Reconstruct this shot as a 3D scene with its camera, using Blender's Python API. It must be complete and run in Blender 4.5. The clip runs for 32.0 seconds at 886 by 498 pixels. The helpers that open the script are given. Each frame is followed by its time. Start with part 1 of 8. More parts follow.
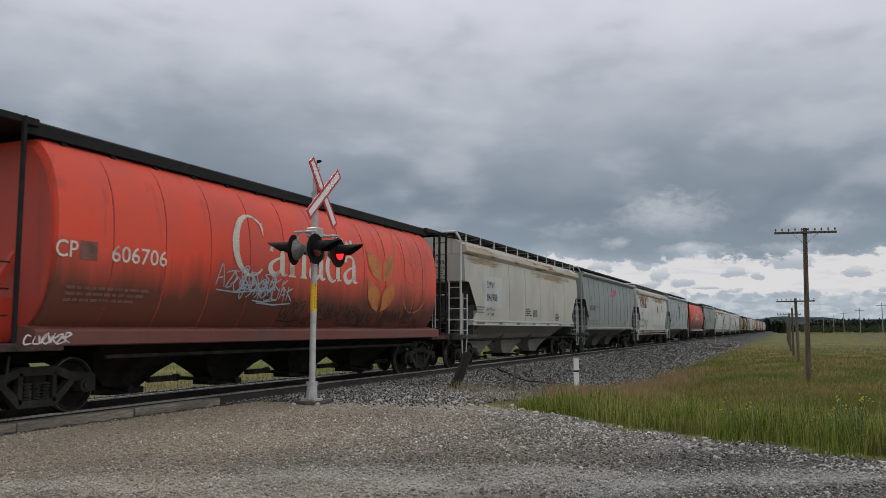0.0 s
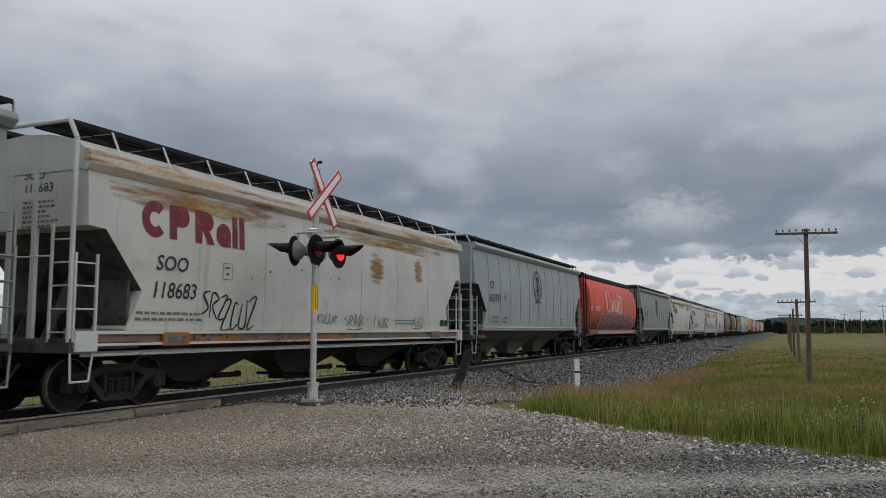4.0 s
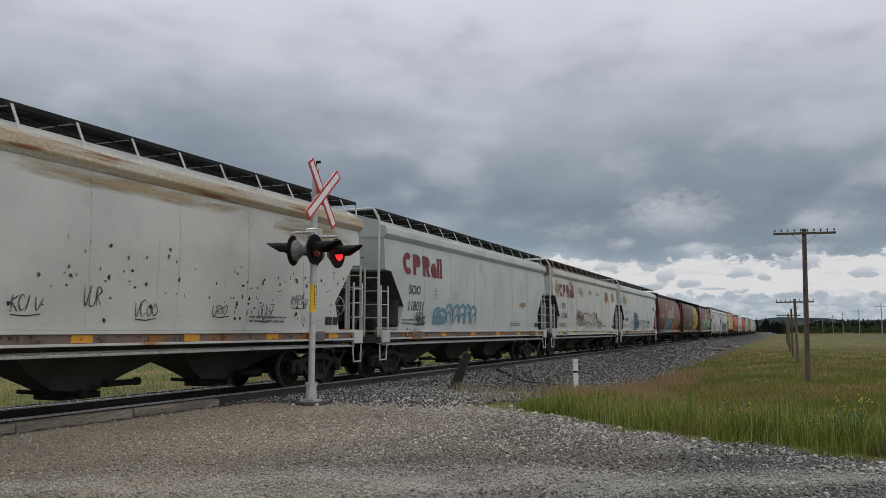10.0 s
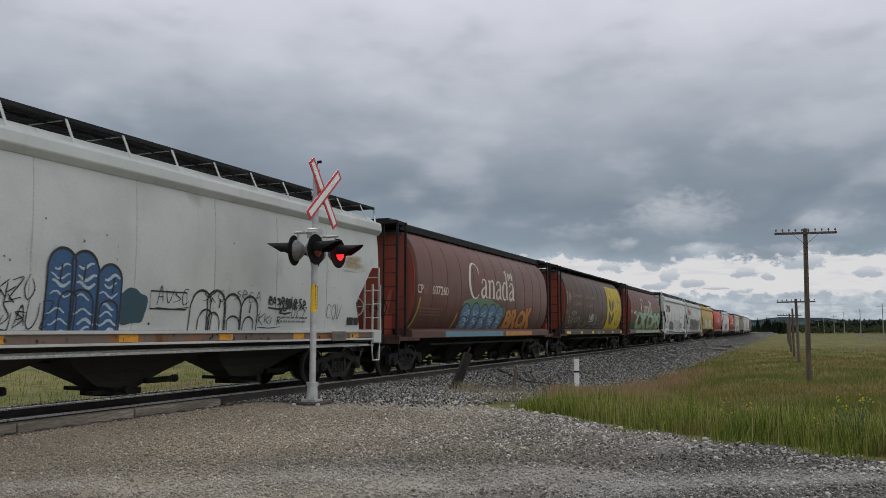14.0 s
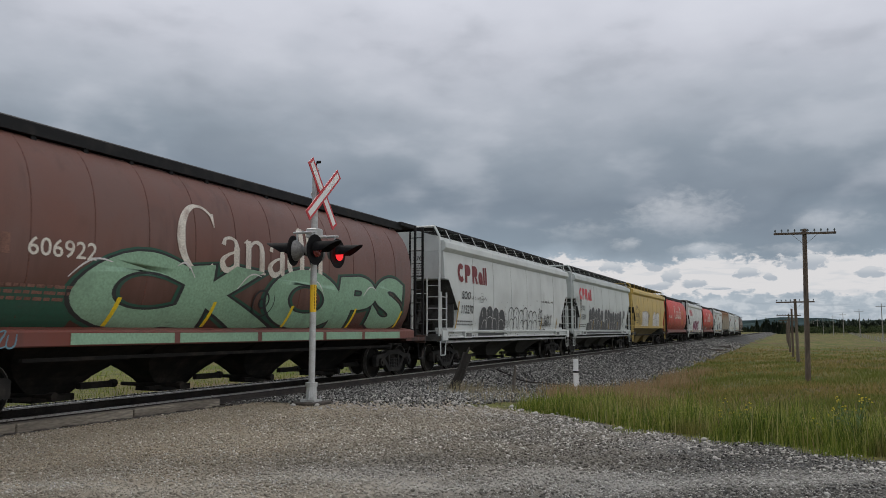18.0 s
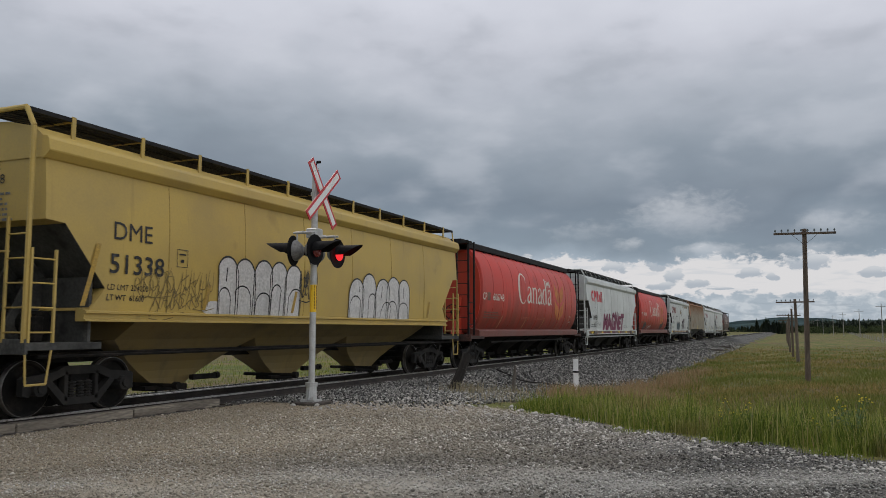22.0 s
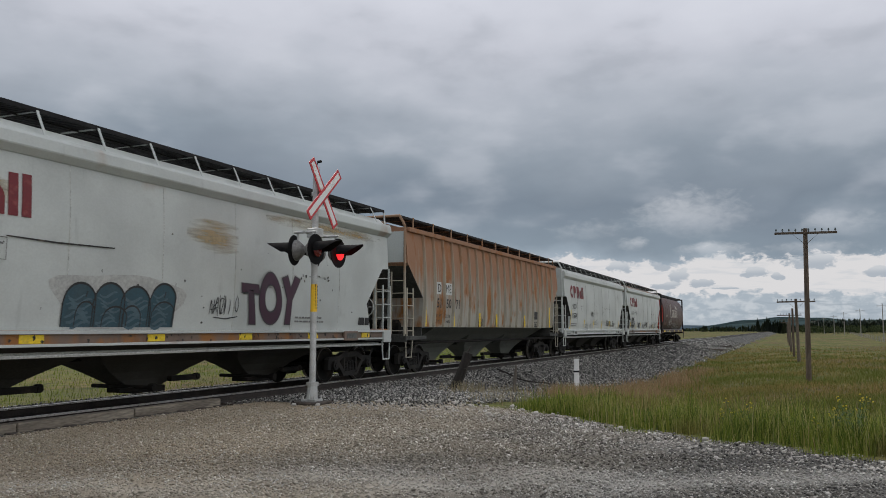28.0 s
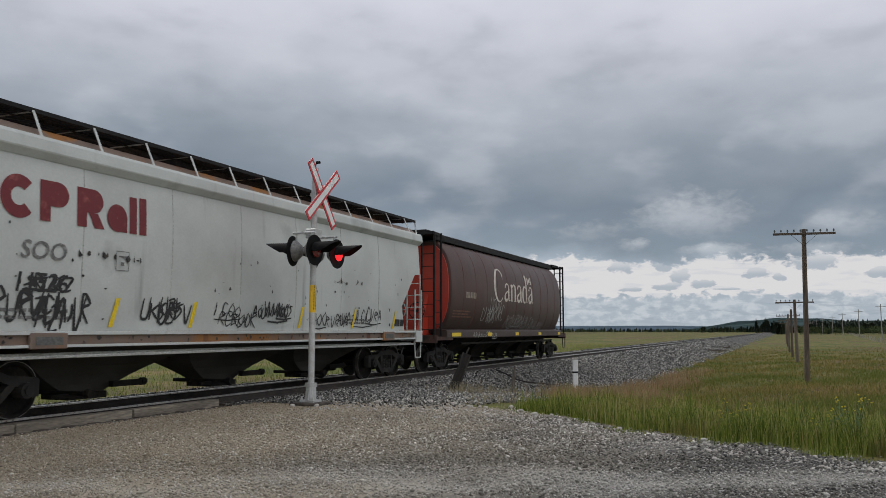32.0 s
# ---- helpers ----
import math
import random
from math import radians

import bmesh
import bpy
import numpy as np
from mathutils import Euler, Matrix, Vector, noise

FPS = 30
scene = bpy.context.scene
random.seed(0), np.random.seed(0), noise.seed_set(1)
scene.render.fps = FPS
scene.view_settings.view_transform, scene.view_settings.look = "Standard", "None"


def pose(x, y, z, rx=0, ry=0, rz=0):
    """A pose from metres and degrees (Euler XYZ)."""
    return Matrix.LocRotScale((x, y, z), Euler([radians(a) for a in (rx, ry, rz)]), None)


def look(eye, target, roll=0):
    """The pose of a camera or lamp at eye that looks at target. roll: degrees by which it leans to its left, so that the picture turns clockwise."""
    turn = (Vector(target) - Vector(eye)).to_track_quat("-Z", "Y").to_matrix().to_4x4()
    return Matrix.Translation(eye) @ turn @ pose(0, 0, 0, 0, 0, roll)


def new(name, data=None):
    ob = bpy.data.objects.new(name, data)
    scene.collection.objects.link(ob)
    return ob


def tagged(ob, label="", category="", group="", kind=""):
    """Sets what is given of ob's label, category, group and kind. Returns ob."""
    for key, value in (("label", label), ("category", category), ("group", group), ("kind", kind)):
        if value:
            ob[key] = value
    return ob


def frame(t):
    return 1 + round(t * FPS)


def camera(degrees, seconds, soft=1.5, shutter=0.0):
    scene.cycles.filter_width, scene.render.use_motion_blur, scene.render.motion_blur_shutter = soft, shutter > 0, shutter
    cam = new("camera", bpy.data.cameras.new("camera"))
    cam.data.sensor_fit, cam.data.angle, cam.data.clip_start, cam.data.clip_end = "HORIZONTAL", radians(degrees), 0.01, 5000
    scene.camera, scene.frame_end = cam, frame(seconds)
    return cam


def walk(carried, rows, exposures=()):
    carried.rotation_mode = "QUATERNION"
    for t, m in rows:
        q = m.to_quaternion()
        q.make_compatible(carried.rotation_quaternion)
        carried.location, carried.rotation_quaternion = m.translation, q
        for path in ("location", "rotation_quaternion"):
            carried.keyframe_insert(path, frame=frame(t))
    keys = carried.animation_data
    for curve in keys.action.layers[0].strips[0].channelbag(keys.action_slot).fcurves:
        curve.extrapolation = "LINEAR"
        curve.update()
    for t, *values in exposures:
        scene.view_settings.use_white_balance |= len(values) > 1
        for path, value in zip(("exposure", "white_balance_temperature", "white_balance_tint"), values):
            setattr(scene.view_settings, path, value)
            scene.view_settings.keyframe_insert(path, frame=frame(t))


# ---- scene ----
# Plan: x runs along the track away from the crossing, y to its far side, z up.
# The track's centre line is y = TRACK; its rail heads lie at z = RAIL.
TRACK, RAIL, EYE = 12.1, 0.10, 1.50
TURN, TILT = 23.0, 5.71

cam = camera(57.47, 32.0, soft=0.8, shutter=0.05)
# hand sway: seconds, degrees to the side, degrees down
SWAY = [(0.0, .011, -.052), (0.5, .023, -.023), (1.5, .027, -.013), (2.5, .040, -.026), (3.0, .053, -.005), (3.5, .062, .009),
        (5.5, .064, .007), (6.0, .062, .004), (6.5, .051, .004), (7.0, .029, .002), (7.5, .003, .001), (8.5, -.022, .004),
        (10.0, -.036, 0), (10.5, -.043, .007), (11.5, -.024, .020), (12.5, -.013, .039), (13.0, .001, .016), (14.0, .032, -.009)]
SWAY += [(14.5, .039, -.013), (16.5, .037, -.015), (17.0, .018, -.005), (17.5, -.007, .004), (19.0, -.021, .004), (20.0, -.038, -.003),
         (20.5, -.055, -.014), (21.0, -.051, -.017), (22.0, -.021, .004), (24.5, -.013, .004), (25.5, .025, -.005), (27.5, .033, -.020),
         (28.0, .032, -.023), (29.0, .015, -.001), (30.0, -.010, .004), (31.0, -.022, .009), (31.5, -.038, .022), (32.0, -.056, .031)]
walk(cam, [(t, pose(0, 0, EYE, 90 + TILT + dn, 0, TURN - 90 + side)) for t, side, dn in SWAY])
scene.view_settings.exposure = 0.08

# ---- world and sun: a broken overcast, brightest overhead ----
world = bpy.data.worlds.new("world")
scene.world = world
world.use_nodes = True
wn, wl = world.node_tree.nodes, world.node_tree.links
wn.clear()
sky = wn.new("ShaderNodeTexSky")
sky.sky_type, sky.sun_disc = "NISHITA", False
sky.sun_elevation, sky.sun_rotation = radians(52), radians(200)
sky.air_density, sky.dust_density = 1.0, 3.0
bg_sky, bg_cloud, both, wout = (wn.new(k) for k in ("ShaderNodeBackground", "ShaderNodeBackground", "ShaderNodeAddShader", "ShaderNodeOutputWorld"))
bg_sky.inputs[1].default_value = 0.05
bg_cloud.inputs[0].default_value, bg_cloud.inputs[1].default_value = (0.635, 0.655, 0.665, 1), 0.62
wl.new(sky.outputs[0], bg_sky.inputs[0])
wl.new(bg_sky.outputs[0], both.inputs[0])
wl.new(bg_cloud.outputs[0], both.inputs[1])
wl.new(both.outputs[0], wout.inputs[0])
sun = new("sun", bpy.data.lights.new("sun", "SUN"))
sun.data.energy, sun.data.angle, sun.data.color = 1.55, radians(25), (1.0, 0.96, 0.90)
sun.matrix_world = look((30, 60, 95), (0, 0, 0))


# ---- small building kit ----
class Shape:
    """Collects boxes, rods and sheets into one mesh."""

    def __init__(self):
        self.v, self.f = [], []

    def add(self, verts, faces):
        n = len(self.v)
        self.v.extend(tuple(p) for p in verts)
        self.f.extend(tuple(i + n for i in q) for q in faces)
        return self

    def box(self, x0, x1, y0, y1, z0, z1, c=0.0):
        cx, cy, cz, hx, hy, hz = (x0 + x1) / 2, (y0 + y1) / 2, (z0 + z1) / 2, abs(x1 - x0) / 2, abs(y1 - y0) / 2, abs(z1 - z0) / 2
        if c <= 0:
            v = [(cx + a * hx, cy + b * hy, cz + d * hz) for a in (-1, 1) for b in (-1, 1) for d in (-1, 1)]
            return self.add(v, [(0, 1, 3, 2), (4, 6, 7, 5), (0, 4, 5, 1), (2, 3, 7, 6), (0, 2, 6, 4), (1, 5, 7, 3)])
        c = min(c, hx * .9, hy * .9, hz * .9)
        v, at = [], {}
        for a in (-1, 1):
            for b in (-1, 1):
                for d in (-1, 1):
                    for k, p in enumerate(((hx, hy - c, hz - c), (hx - c, hy, hz - c), (hx - c, hy - c, hz))):
                        at[a, b, d, k] = len(v)
                        v.append((cx + a * p[0], cy + b * p[1], cz + d * p[2]))
        f = []
        for s in (-1, 1):
            f.append([at[s, -1, -1, 0], at[s, 1, -1, 0], at[s, 1, 1, 0], at[s, -1, 1, 0]])
            f.append([at[-1, s, -1, 1], at[1, s, -1, 1], at[1, s, 1, 1], at[-1, s, 1, 1]])
            f.append([at[-1, -1, s, 2], at[1, -1, s, 2], at[1, 1, s, 2], at[-1, 1, s, 2]])
            for r in (-1, 1):
                f.append([at[s, r, -1, 0], at[s, r, 1, 0], at[s, r, 1, 1], at[s, r, -1, 1]])
                f.append([at[s, -1, r, 0], at[s, 1, r, 0], at[s, 1, r, 2], at[s, -1, r, 2]])
                f.append([at[-1, s, r, 1], at[1, s, r, 1], at[1, s, r, 2], at[-1, s, r, 2]])
                for q in (-1, 1):
                    f.append([at[s, r, q, 0], at[s, r, q, 1], at[s, r, q, 2]])
        return self.add(v, f)

    def rod(self, a, b, r, n=6, r2=None):
        a, b = Vector(a), Vector(b)
        w = (b - a).normalized()
        u = w.orthogonal().normalized()
        k = w.cross(u)
        v = []
        for p, rad in ((a, r), (b, r if r2 is None else r2)):
            v += [p + rad * (math.cos(2 * math.pi * i / n) * u + math.sin(2 * math.pi * i / n) * k) for i in range(n)]
        f = [(i, (i + 1) % n, n + (i + 1) % n, n + i) for i in range(n)] + [tuple(range(n))[::-1], tuple(range(n, 2 * n))]
        return self.add(v, f)

    def bar(self, a, b, w, h, up=(0, 0, 1)):
        """A flat bar from a to b, w wide and h high."""
        a, b = Vector(a), Vector(b)
        d = (b - a).normalized()
        s = d.cross(Vector(up)).normalized() * w / 2
        t = s.cross(d).normalized() * h / 2
        v = [p + i * s + j * t for p in (a, b) for i, j in ((-1, -1), (1, -1), (1, 1), (-1, 1))]
        return self.add(v, [(0, 1, 2, 3), (7, 6, 5, 4), (0, 4, 5, 1), (1, 5, 6, 2), (2, 6, 7, 3), (3, 7, 4, 0)])

    def path(self, pts, r, n=6):
        for a, b in zip(pts, pts[1:]):
            self.rod(a, b, r, n)
        return self

    def prism(self, poly, axis, a, b):
        """A polygon drawn in the two other axes, pulled from a to b along the axis."""
        def put(p, k):
            return {"x": (k, p[0], p[1]), "y": (p[0], k, p[1]), "z": (p[0], p[1], k)}[axis]
        n = len(poly)
        v = [put(p, a) for p in poly] + [put(p, b) for p in poly]
        return self.add(v, [(i, (i + 1) % n, n + (i + 1) % n, n + i) for i in range(n)] + [tuple(range(n))[::-1], tuple(range(n, 2 * n))])

    def mesh(self, name, smooth=False, mend=True):
        me = bpy.data.meshes.new(name)
        me.from_pydata([tuple(p) for p in self.v], [], self.f)
        if mend:
            bm = bmesh.new()
            bm.from_mesh(me)
            bmesh.ops.recalc_face_normals(bm, faces=bm.faces)
            bm.to_mesh(me)
            bm.free()
        if smooth:
            me.polygons.foreach_set("use_smooth", [True] * len(me.polygons))
            me.set_sharp_from_angle(angle=radians(35))
        return me


def wear(ob, material):
    """Gives an object its own material, on a mesh that others may share."""
    if not ob.data.materials:
        ob.data.materials.append(None)
    ob.material_slots[0].link = "OBJECT"
    ob.material_slots[0].material = material
    return ob


def part(name, shape, material, parent=None, label="", smooth=False, at=None):
    """Links a Shape, or a mesh that is shared, as one object under a thing or a part."""
    me = shape.mesh(name, smooth) if isinstance(shape, Shape) else shape
    ob = wear(new(name, me), material)
    if parent:
        ob.parent = parent
    if at is not None:
        ob.matrix_basis = at
    return tagged(ob, label) if label else ob


def empty(name, m=None, **tags):
    ob = new(name)
    ob.empty_display_size = 0.3
    if m is not None:
        ob.matrix_basis = m
    return tagged(ob, **tags)


# ---- materials ----
def material(name, base, rough=0.6, metal=0.0, spots=(), grain=(30, 0.15), bump=(60, 0.15, 0.004), stretch=(1, 1, 1), gloss=0.5, world_space=False, streak=None):
    """base: colour; spots: (colour, scale, low, high, stretch) layers of patches; grain: scale and depth of fine mottling; bump: scale, strength, metres."""
    m = bpy.data.materials.new(name)
    m.use_nodes = True
    n, l = m.node_tree.nodes, m.node_tree.links
    p = n["Principled BSDF"]
    p.inputs["Roughness"].default_value, p.inputs["Metallic"].default_value = rough, metal
    p.inputs["Specular IOR Level"].default_value = gloss
    if world_space:
        src = n.new("ShaderNodeNewGeometry").outputs["Position"]
    else:
        src = n.new("ShaderNodeTexCoord").outputs["Object"]
        info = n.new("ShaderNodeObjectInfo")
        shift = n.new("ShaderNodeVectorMath")
        shift.operation = "MULTIPLY_ADD"
        l.new(info.outputs["Random"], shift.inputs[0])
        shift.inputs[1].default_value = (37, 19, 11)
        l.new(src, shift.inputs[2])
        src = shift.outputs[0]

    def noise_at(scale, st, detail=4.0):
        mp, nz = n.new("ShaderNodeMapping"), n.new("ShaderNodeTexNoise")
        mp.inputs["Scale"].default_value = st
        nz.inputs["Scale"].default_value, nz.inputs["Detail"].default_value = scale, detail
        l.new(src, mp.inputs[0])
        l.new(mp.outputs[0], nz.inputs["Vector"])
        return nz.outputs["Fac"]

    def mixed(a, b, fac, kind="MIX"):
        mx = n.new("ShaderNodeMix")
        mx.data_type, mx.blend_type = "RGBA", kind
        for s, v in ((mx.inputs[0], fac), (mx.inputs[6], a), (mx.inputs[7], b)):
            if isinstance(v, (tuple, list)):
                s.default_value = (*v, 1)
            elif isinstance(v, (int, float)):
                s.default_value = v
            else:
                l.new(v, s)
        return mx.outputs[2]

    def steps(fac, low, high):
        r = n.new("ShaderNodeMapRange")
        r.inputs[1].default_value, r.inputs[2].default_value = low, high
        l.new(fac, r.inputs[0])
        return r.outputs[0]

    col = base
    for c, scale, low, high, *st in spots:
        col = mixed(col, c, steps(noise_at(scale, st[0] if st else stretch), low, high))
    if grain[1] > 0:
        g = noise_at(grain[0], stretch, 6.0)
        lo, hi = 1 - grain[1] * 1.6, 1 + grain[1] * 1.6
        gr = n.new("ShaderNodeMapRange")
        gr.inputs[1].default_value, gr.inputs[2].default_value, gr.inputs[3].default_value, gr.inputs[4].default_value = .3, .7, lo, hi
        l.new(g, gr.inputs[0])
        cc = n.new("ShaderNodeCombineColor")
        for k in range(3):
            l.new(gr.outputs[0], cc.inputs[k])
        col = mixed(col, cc.outputs[0], 1.0, "MULTIPLY")
        rr = n.new("ShaderNodeMapRange")
        rr.inputs[1].default_value, rr.inputs[2].default_value, rr.inputs[3].default_value, rr.inputs[4].default_value = .3, .7, max(.05, rough - .1), min(1, rough + .12)
        l.new(g, rr.inputs[0])
        l.new(rr.outputs[0], p.inputs["Roughness"])
    if isinstance(col, tuple):
        p.inputs["Base Color"].default_value = (*col, 1)
    else:
        l.new(col, p.inputs["Base Color"])
    if bump[1] > 0:
        b = n.new("ShaderNodeBump")
        b.inputs["Strength"].default_value, b.inputs["Distance"].default_value = bump[1], bump[2]
        l.new(noise_at(bump[0], stretch, 5.0), b.inputs["Height"])
        l.new(b.outputs[0], p.inputs["Normal"])
    return m


STREAK = (3.0, 3.0, 0.35)
steel_dark = material("grimy_steel", (0.010, 0.0095, 0.009), 0.85, 0.0, [((0.030, 0.025, 0.021), 2.5, .45, .75)], (18, .3), gloss=.15)
steel_black = material("black_paint", (0.009, 0.009, 0.010), 0.7, 0.0, [((0.028, 0.025, 0.023), 3, .5, .8)], (25, .25), gloss=.3)
steel_worn = material("polished_rail", (0.50, 0.48, 0.46), 0.32, 0.9, [((0.25, 0.2, 0.17), 4, .55, .8)], (40, .1))
rail_rust = material("rusty_rail", (0.050, 0.041, 0.036), 0.85, 0.1, [((0.028, 0.025, 0.024), 3, .4, .7)], (30, .3))
tie_wood = material("creosoted_wood", (0.055, 0.045, 0.038), 0.9, 0, [((0.10, 0.085, 0.07), 4, .45, .75)], (30, .3), stretch=(1, 1, 1))
galv = material("galvanised_steel", (0.52, 0.53, 0.53), 0.5, 0.35, [((0.40, 0.40, 0.39), 5, .45, .7)], (40, .1))
sign_white = material("sign_white", (0.80, 0.80, 0.80), 0.45, 0, [((0.66, 0.65, 0.62), 6, .55, .8)], (30, .04))
sign_red = material("sign_red", (0.55, 0.035, 0.045), 0.45, 0, [((0.42, 0.05, 0.05), 6, .5, .8)], (30, .08))
lamp_black = material("lamp_black", (0.007, 0.007, 0.008), 0.75, 0, [((.016, .015, .014), 9, .5, .7)], (40, .2), gloss=.15)
yellow_tag = material("yellow_tag", (0.85, 0.52, 0.02), 0.45, 0, [((0.7, 0.42, 0.03), 12, .5, .75)], (40, .06))
pole_wood = material("weathered_pole", (0.085, 0.062, 0.046), 0.9, 0, [((0.16, 0.13, 0.10), 3, .45, .75, (1, 1, .1)), ((0.045, 0.035, 0.028), 6, .55, .8, (1, 1, .15))], (40, .25), stretch=(1, 1, .1))
grey_wood = material("weathered_grey_wood", (0.11, 0.095, 0.08), 0.95, 0, [((0.19, 0.17, 0.15), 8, .45, .7, (1, 1, .12)), ((0.05, 0.042, 0.036), 10, .55, .75, (1, 1, .12))], (60, .3), stretch=(1, 1, .12))
concrete = material("worn_concrete", (0.34, 0.32, 0.29), 0.9, 0, [((0.22, 0.21, 0.19), 2.2, .45, .7)], (40, .2))


# ---- the ground ----
def ease(a, b, x):
    t = np.clip((np.asarray(x, float) - a) / (b - a), 0, 1)
    return t * t * (3 - 2 * t)


def road_edge(y):
    """The verge of the gravel road: its x at each y."""
    y = np.asarray(y, float)
    return np.interp(y, [-40, -8, -3, -1, 0, 1, 1.6, 2.3, 2.8, 3.5, 4.3, 5, 6.1, 9, 14], [-20, 4.9, 8.9, 10.4, 10.9, 11.25, 11.8, 12.1, 12.8, 13.4, 14.0, 14.3, 15.0, 17.6, 22]) + .10 * np.sin(1.7 * y) + .10 * np.sin(4.1 * y)


def height(x, y):
    """The lie of the land: flat at the crossing, a bank beside the track, a lower field beyond the verge."""
    x, y = np.asarray(x, float), np.asarray(y, float)
    u = x - road_edge(np.minimum(y, 9))
    field = -1.05 * ease(-.2, 17, u) - .30 * ease(30, 120, x) + .06 * np.sin(x * .55 + 1.3 * y) * ease(1, 6, u) + .05 * np.sin(x * .21 - .8 * y) * ease(2, 10, u)
    field = field + .35 * ease(-18, -60, y) * ease(5, 40, x)
    bed = np.where(y < TRACK, RAIL - .20 - .30 * np.maximum(0, TRACK - 1.9 - y), RAIL - .20 - .22 * np.maximum(0, y - TRACK - 1.9))
    far = -.35 * ease(TRACK + 1.6, TRACK + 4, y) - .15 * ease(20, 60, y)
    out = np.where(y < TRACK - .5, np.maximum(field, np.where(x > 14.5, bed, field)), np.maximum(far, bed))
    near = (np.abs(y - TRACK) < 1.85) & True
    return np.where(near, RAIL - .20, out)


def cut(*runs):
    """Grid lines that grow apart with distance: (from, to, step) runs."""
    out = []
    for a, b, st in runs:
        out += list(np.arange(a, b, st))
    return np.array(sorted(set(np.round(out, 3))))


def sheet(name, xs, ys, z, keep=None):
    nx, ny = len(xs), len(ys)
    gx, gy = np.meshgrid(xs, ys, indexing="ij")
    v = np.stack([gx.ravel(), gy.ravel(), z(gx, gy).ravel()], 1)
    i = np.arange(nx * ny).reshape(nx, ny)
    f = np.stack([i[:-1, :-1].ravel(), i[1:, :-1].ravel(), i[1:, 1:].ravel(), i[:-1, 1:].ravel()], 1)
    if keep is not None:
        c = v[f].mean(1)
        f = f[keep(c[:, 0], c[:, 1])]
    me = bpy.data.meshes.new(name)
    me.from_pydata(v.tolist(), [], f.tolist())
    me.polygons.foreach_set("use_smooth", [True] * len(me.polygons))
    return me


grass_ground = material("field_soil_and_grass", (0.125, 0.120, 0.035), 0.95, 0,
                        [((0.066, 0.088, 0.018), .10, .42, .58), ((0.165, 0.125, 0.052), .25, .50, .66), ((0.115, 0.085, 0.040), .045, .50, .62), ((0.05, 0.055, 0.018), .9, .56, .70)], (3.5, .28), (9, .6, .08), world_space=True, gloss=.2)
road_gravel = material("packed_gravel", (0.150, 0.140, 0.125), 0.95, 0,
                       [((0.060, 0.058, 0.056), .30, .44, .60, (.6, 1.4, 1)), ((0.17, 0.150, 0.12), .22, .50, .68), ((0.045, 0.044, 0.043), 9, .50, .60), ((0.36, 0.34, 0.31), 16, .58, .65)], (60, .45), (45, .9, .02), world_space=True, gloss=.3)
ballast_bed = material("ballast_bed", (0.085, 0.084, 0.079), 0.95, 0, [((0.025, 0.025, 0.025), 9, .45, .58), ((0.19, 0.185, 0.17), 12, .54, .63)], (30, .4), (22, 1.0, .05), world_space=True, gloss=.3)


def dusted(m, col, tan, most):
    """Tan dust that thickens on the road towards the crossing, in uneven drifts."""
    n, l = m.node_tree.nodes, m.node_tree.links
    geo, sep, nz, ad, rg, mx = (n.new(k) for k in ("ShaderNodeNewGeometry", "ShaderNodeSeparateXYZ", "ShaderNodeTexNoise", "ShaderNodeMath", "ShaderNodeMapRange", "ShaderNodeMix"))
    nz.inputs["Scale"].default_value, nz.inputs["Detail"].default_value = .35, 5
    l.new(geo.outputs["Position"], sep.inputs[0])
    l.new(geo.outputs["Position"], nz.inputs["Vector"])
    ad.operation, ad.inputs[1].default_value = "MULTIPLY_ADD", 9.0
    l.new(nz.outputs["Fac"], ad.inputs[0])
    l.new(sep.outputs["Y"], ad.inputs[2])
    rg.inputs[1].default_value, rg.inputs[2].default_value, rg.inputs[3].default_value, rg.inputs[4].default_value = 6.0, 13.5, 0, most
    l.new(ad.outputs[0], rg.inputs[0])
    mx.data_type = "RGBA"
    l.new(rg.outputs[0], mx.inputs[0])
    l.new(col, mx.inputs[6])
    mx.inputs[7].default_value = (*tan, 1)
    return mx.outputs[2]


road_base = road_gravel.node_tree.nodes["Principled BSDF"].inputs["Base Color"]


xs = cut((-4500, -500, 400), (-500, -60, 40), (-60, -8, 4), (-8, 60, .35), (60, 140, 2), (140, 500, 12), (500, 4600, 200))
ys = cut((-4500, -500, 400), (-500, -60, 40), (-60, -10, 2.5), (-10, 24, .3), (24, 60, 3), (60, 500, 25), (500, 4600, 200))
ground = wear(new("ground", sheet("ground", xs, ys, lambda x, y: height(x, y) - .03)), grass_ground)
tagged(ground, "rough prairie field of green and yellowing grass", "ground", kind="structure")

road = wear(new("road", sheet("road", cut((-40, -6, 2), (-6, 20, .2)), cut((-40, -6, 2), (-6, TRACK - 1.2, .2)),
                               lambda x, y: height(x, y) + .002 * np.sin(3.1 * x + 1.1 * y) * np.sin(2.3 * y - x) - .04 * ease(.2, 1.2, x - road_edge(y)),
                               lambda x, y: (x < road_edge(y) + .75 + .35 * np.sin(5.3 * y) * np.sin(2.1 * y + 1)) & (x < 15.2 + 2.5 * (y < 7)))), road_gravel)
tagged(road, "grey and tan gravel road leading to the crossing", "road", kind="structure")

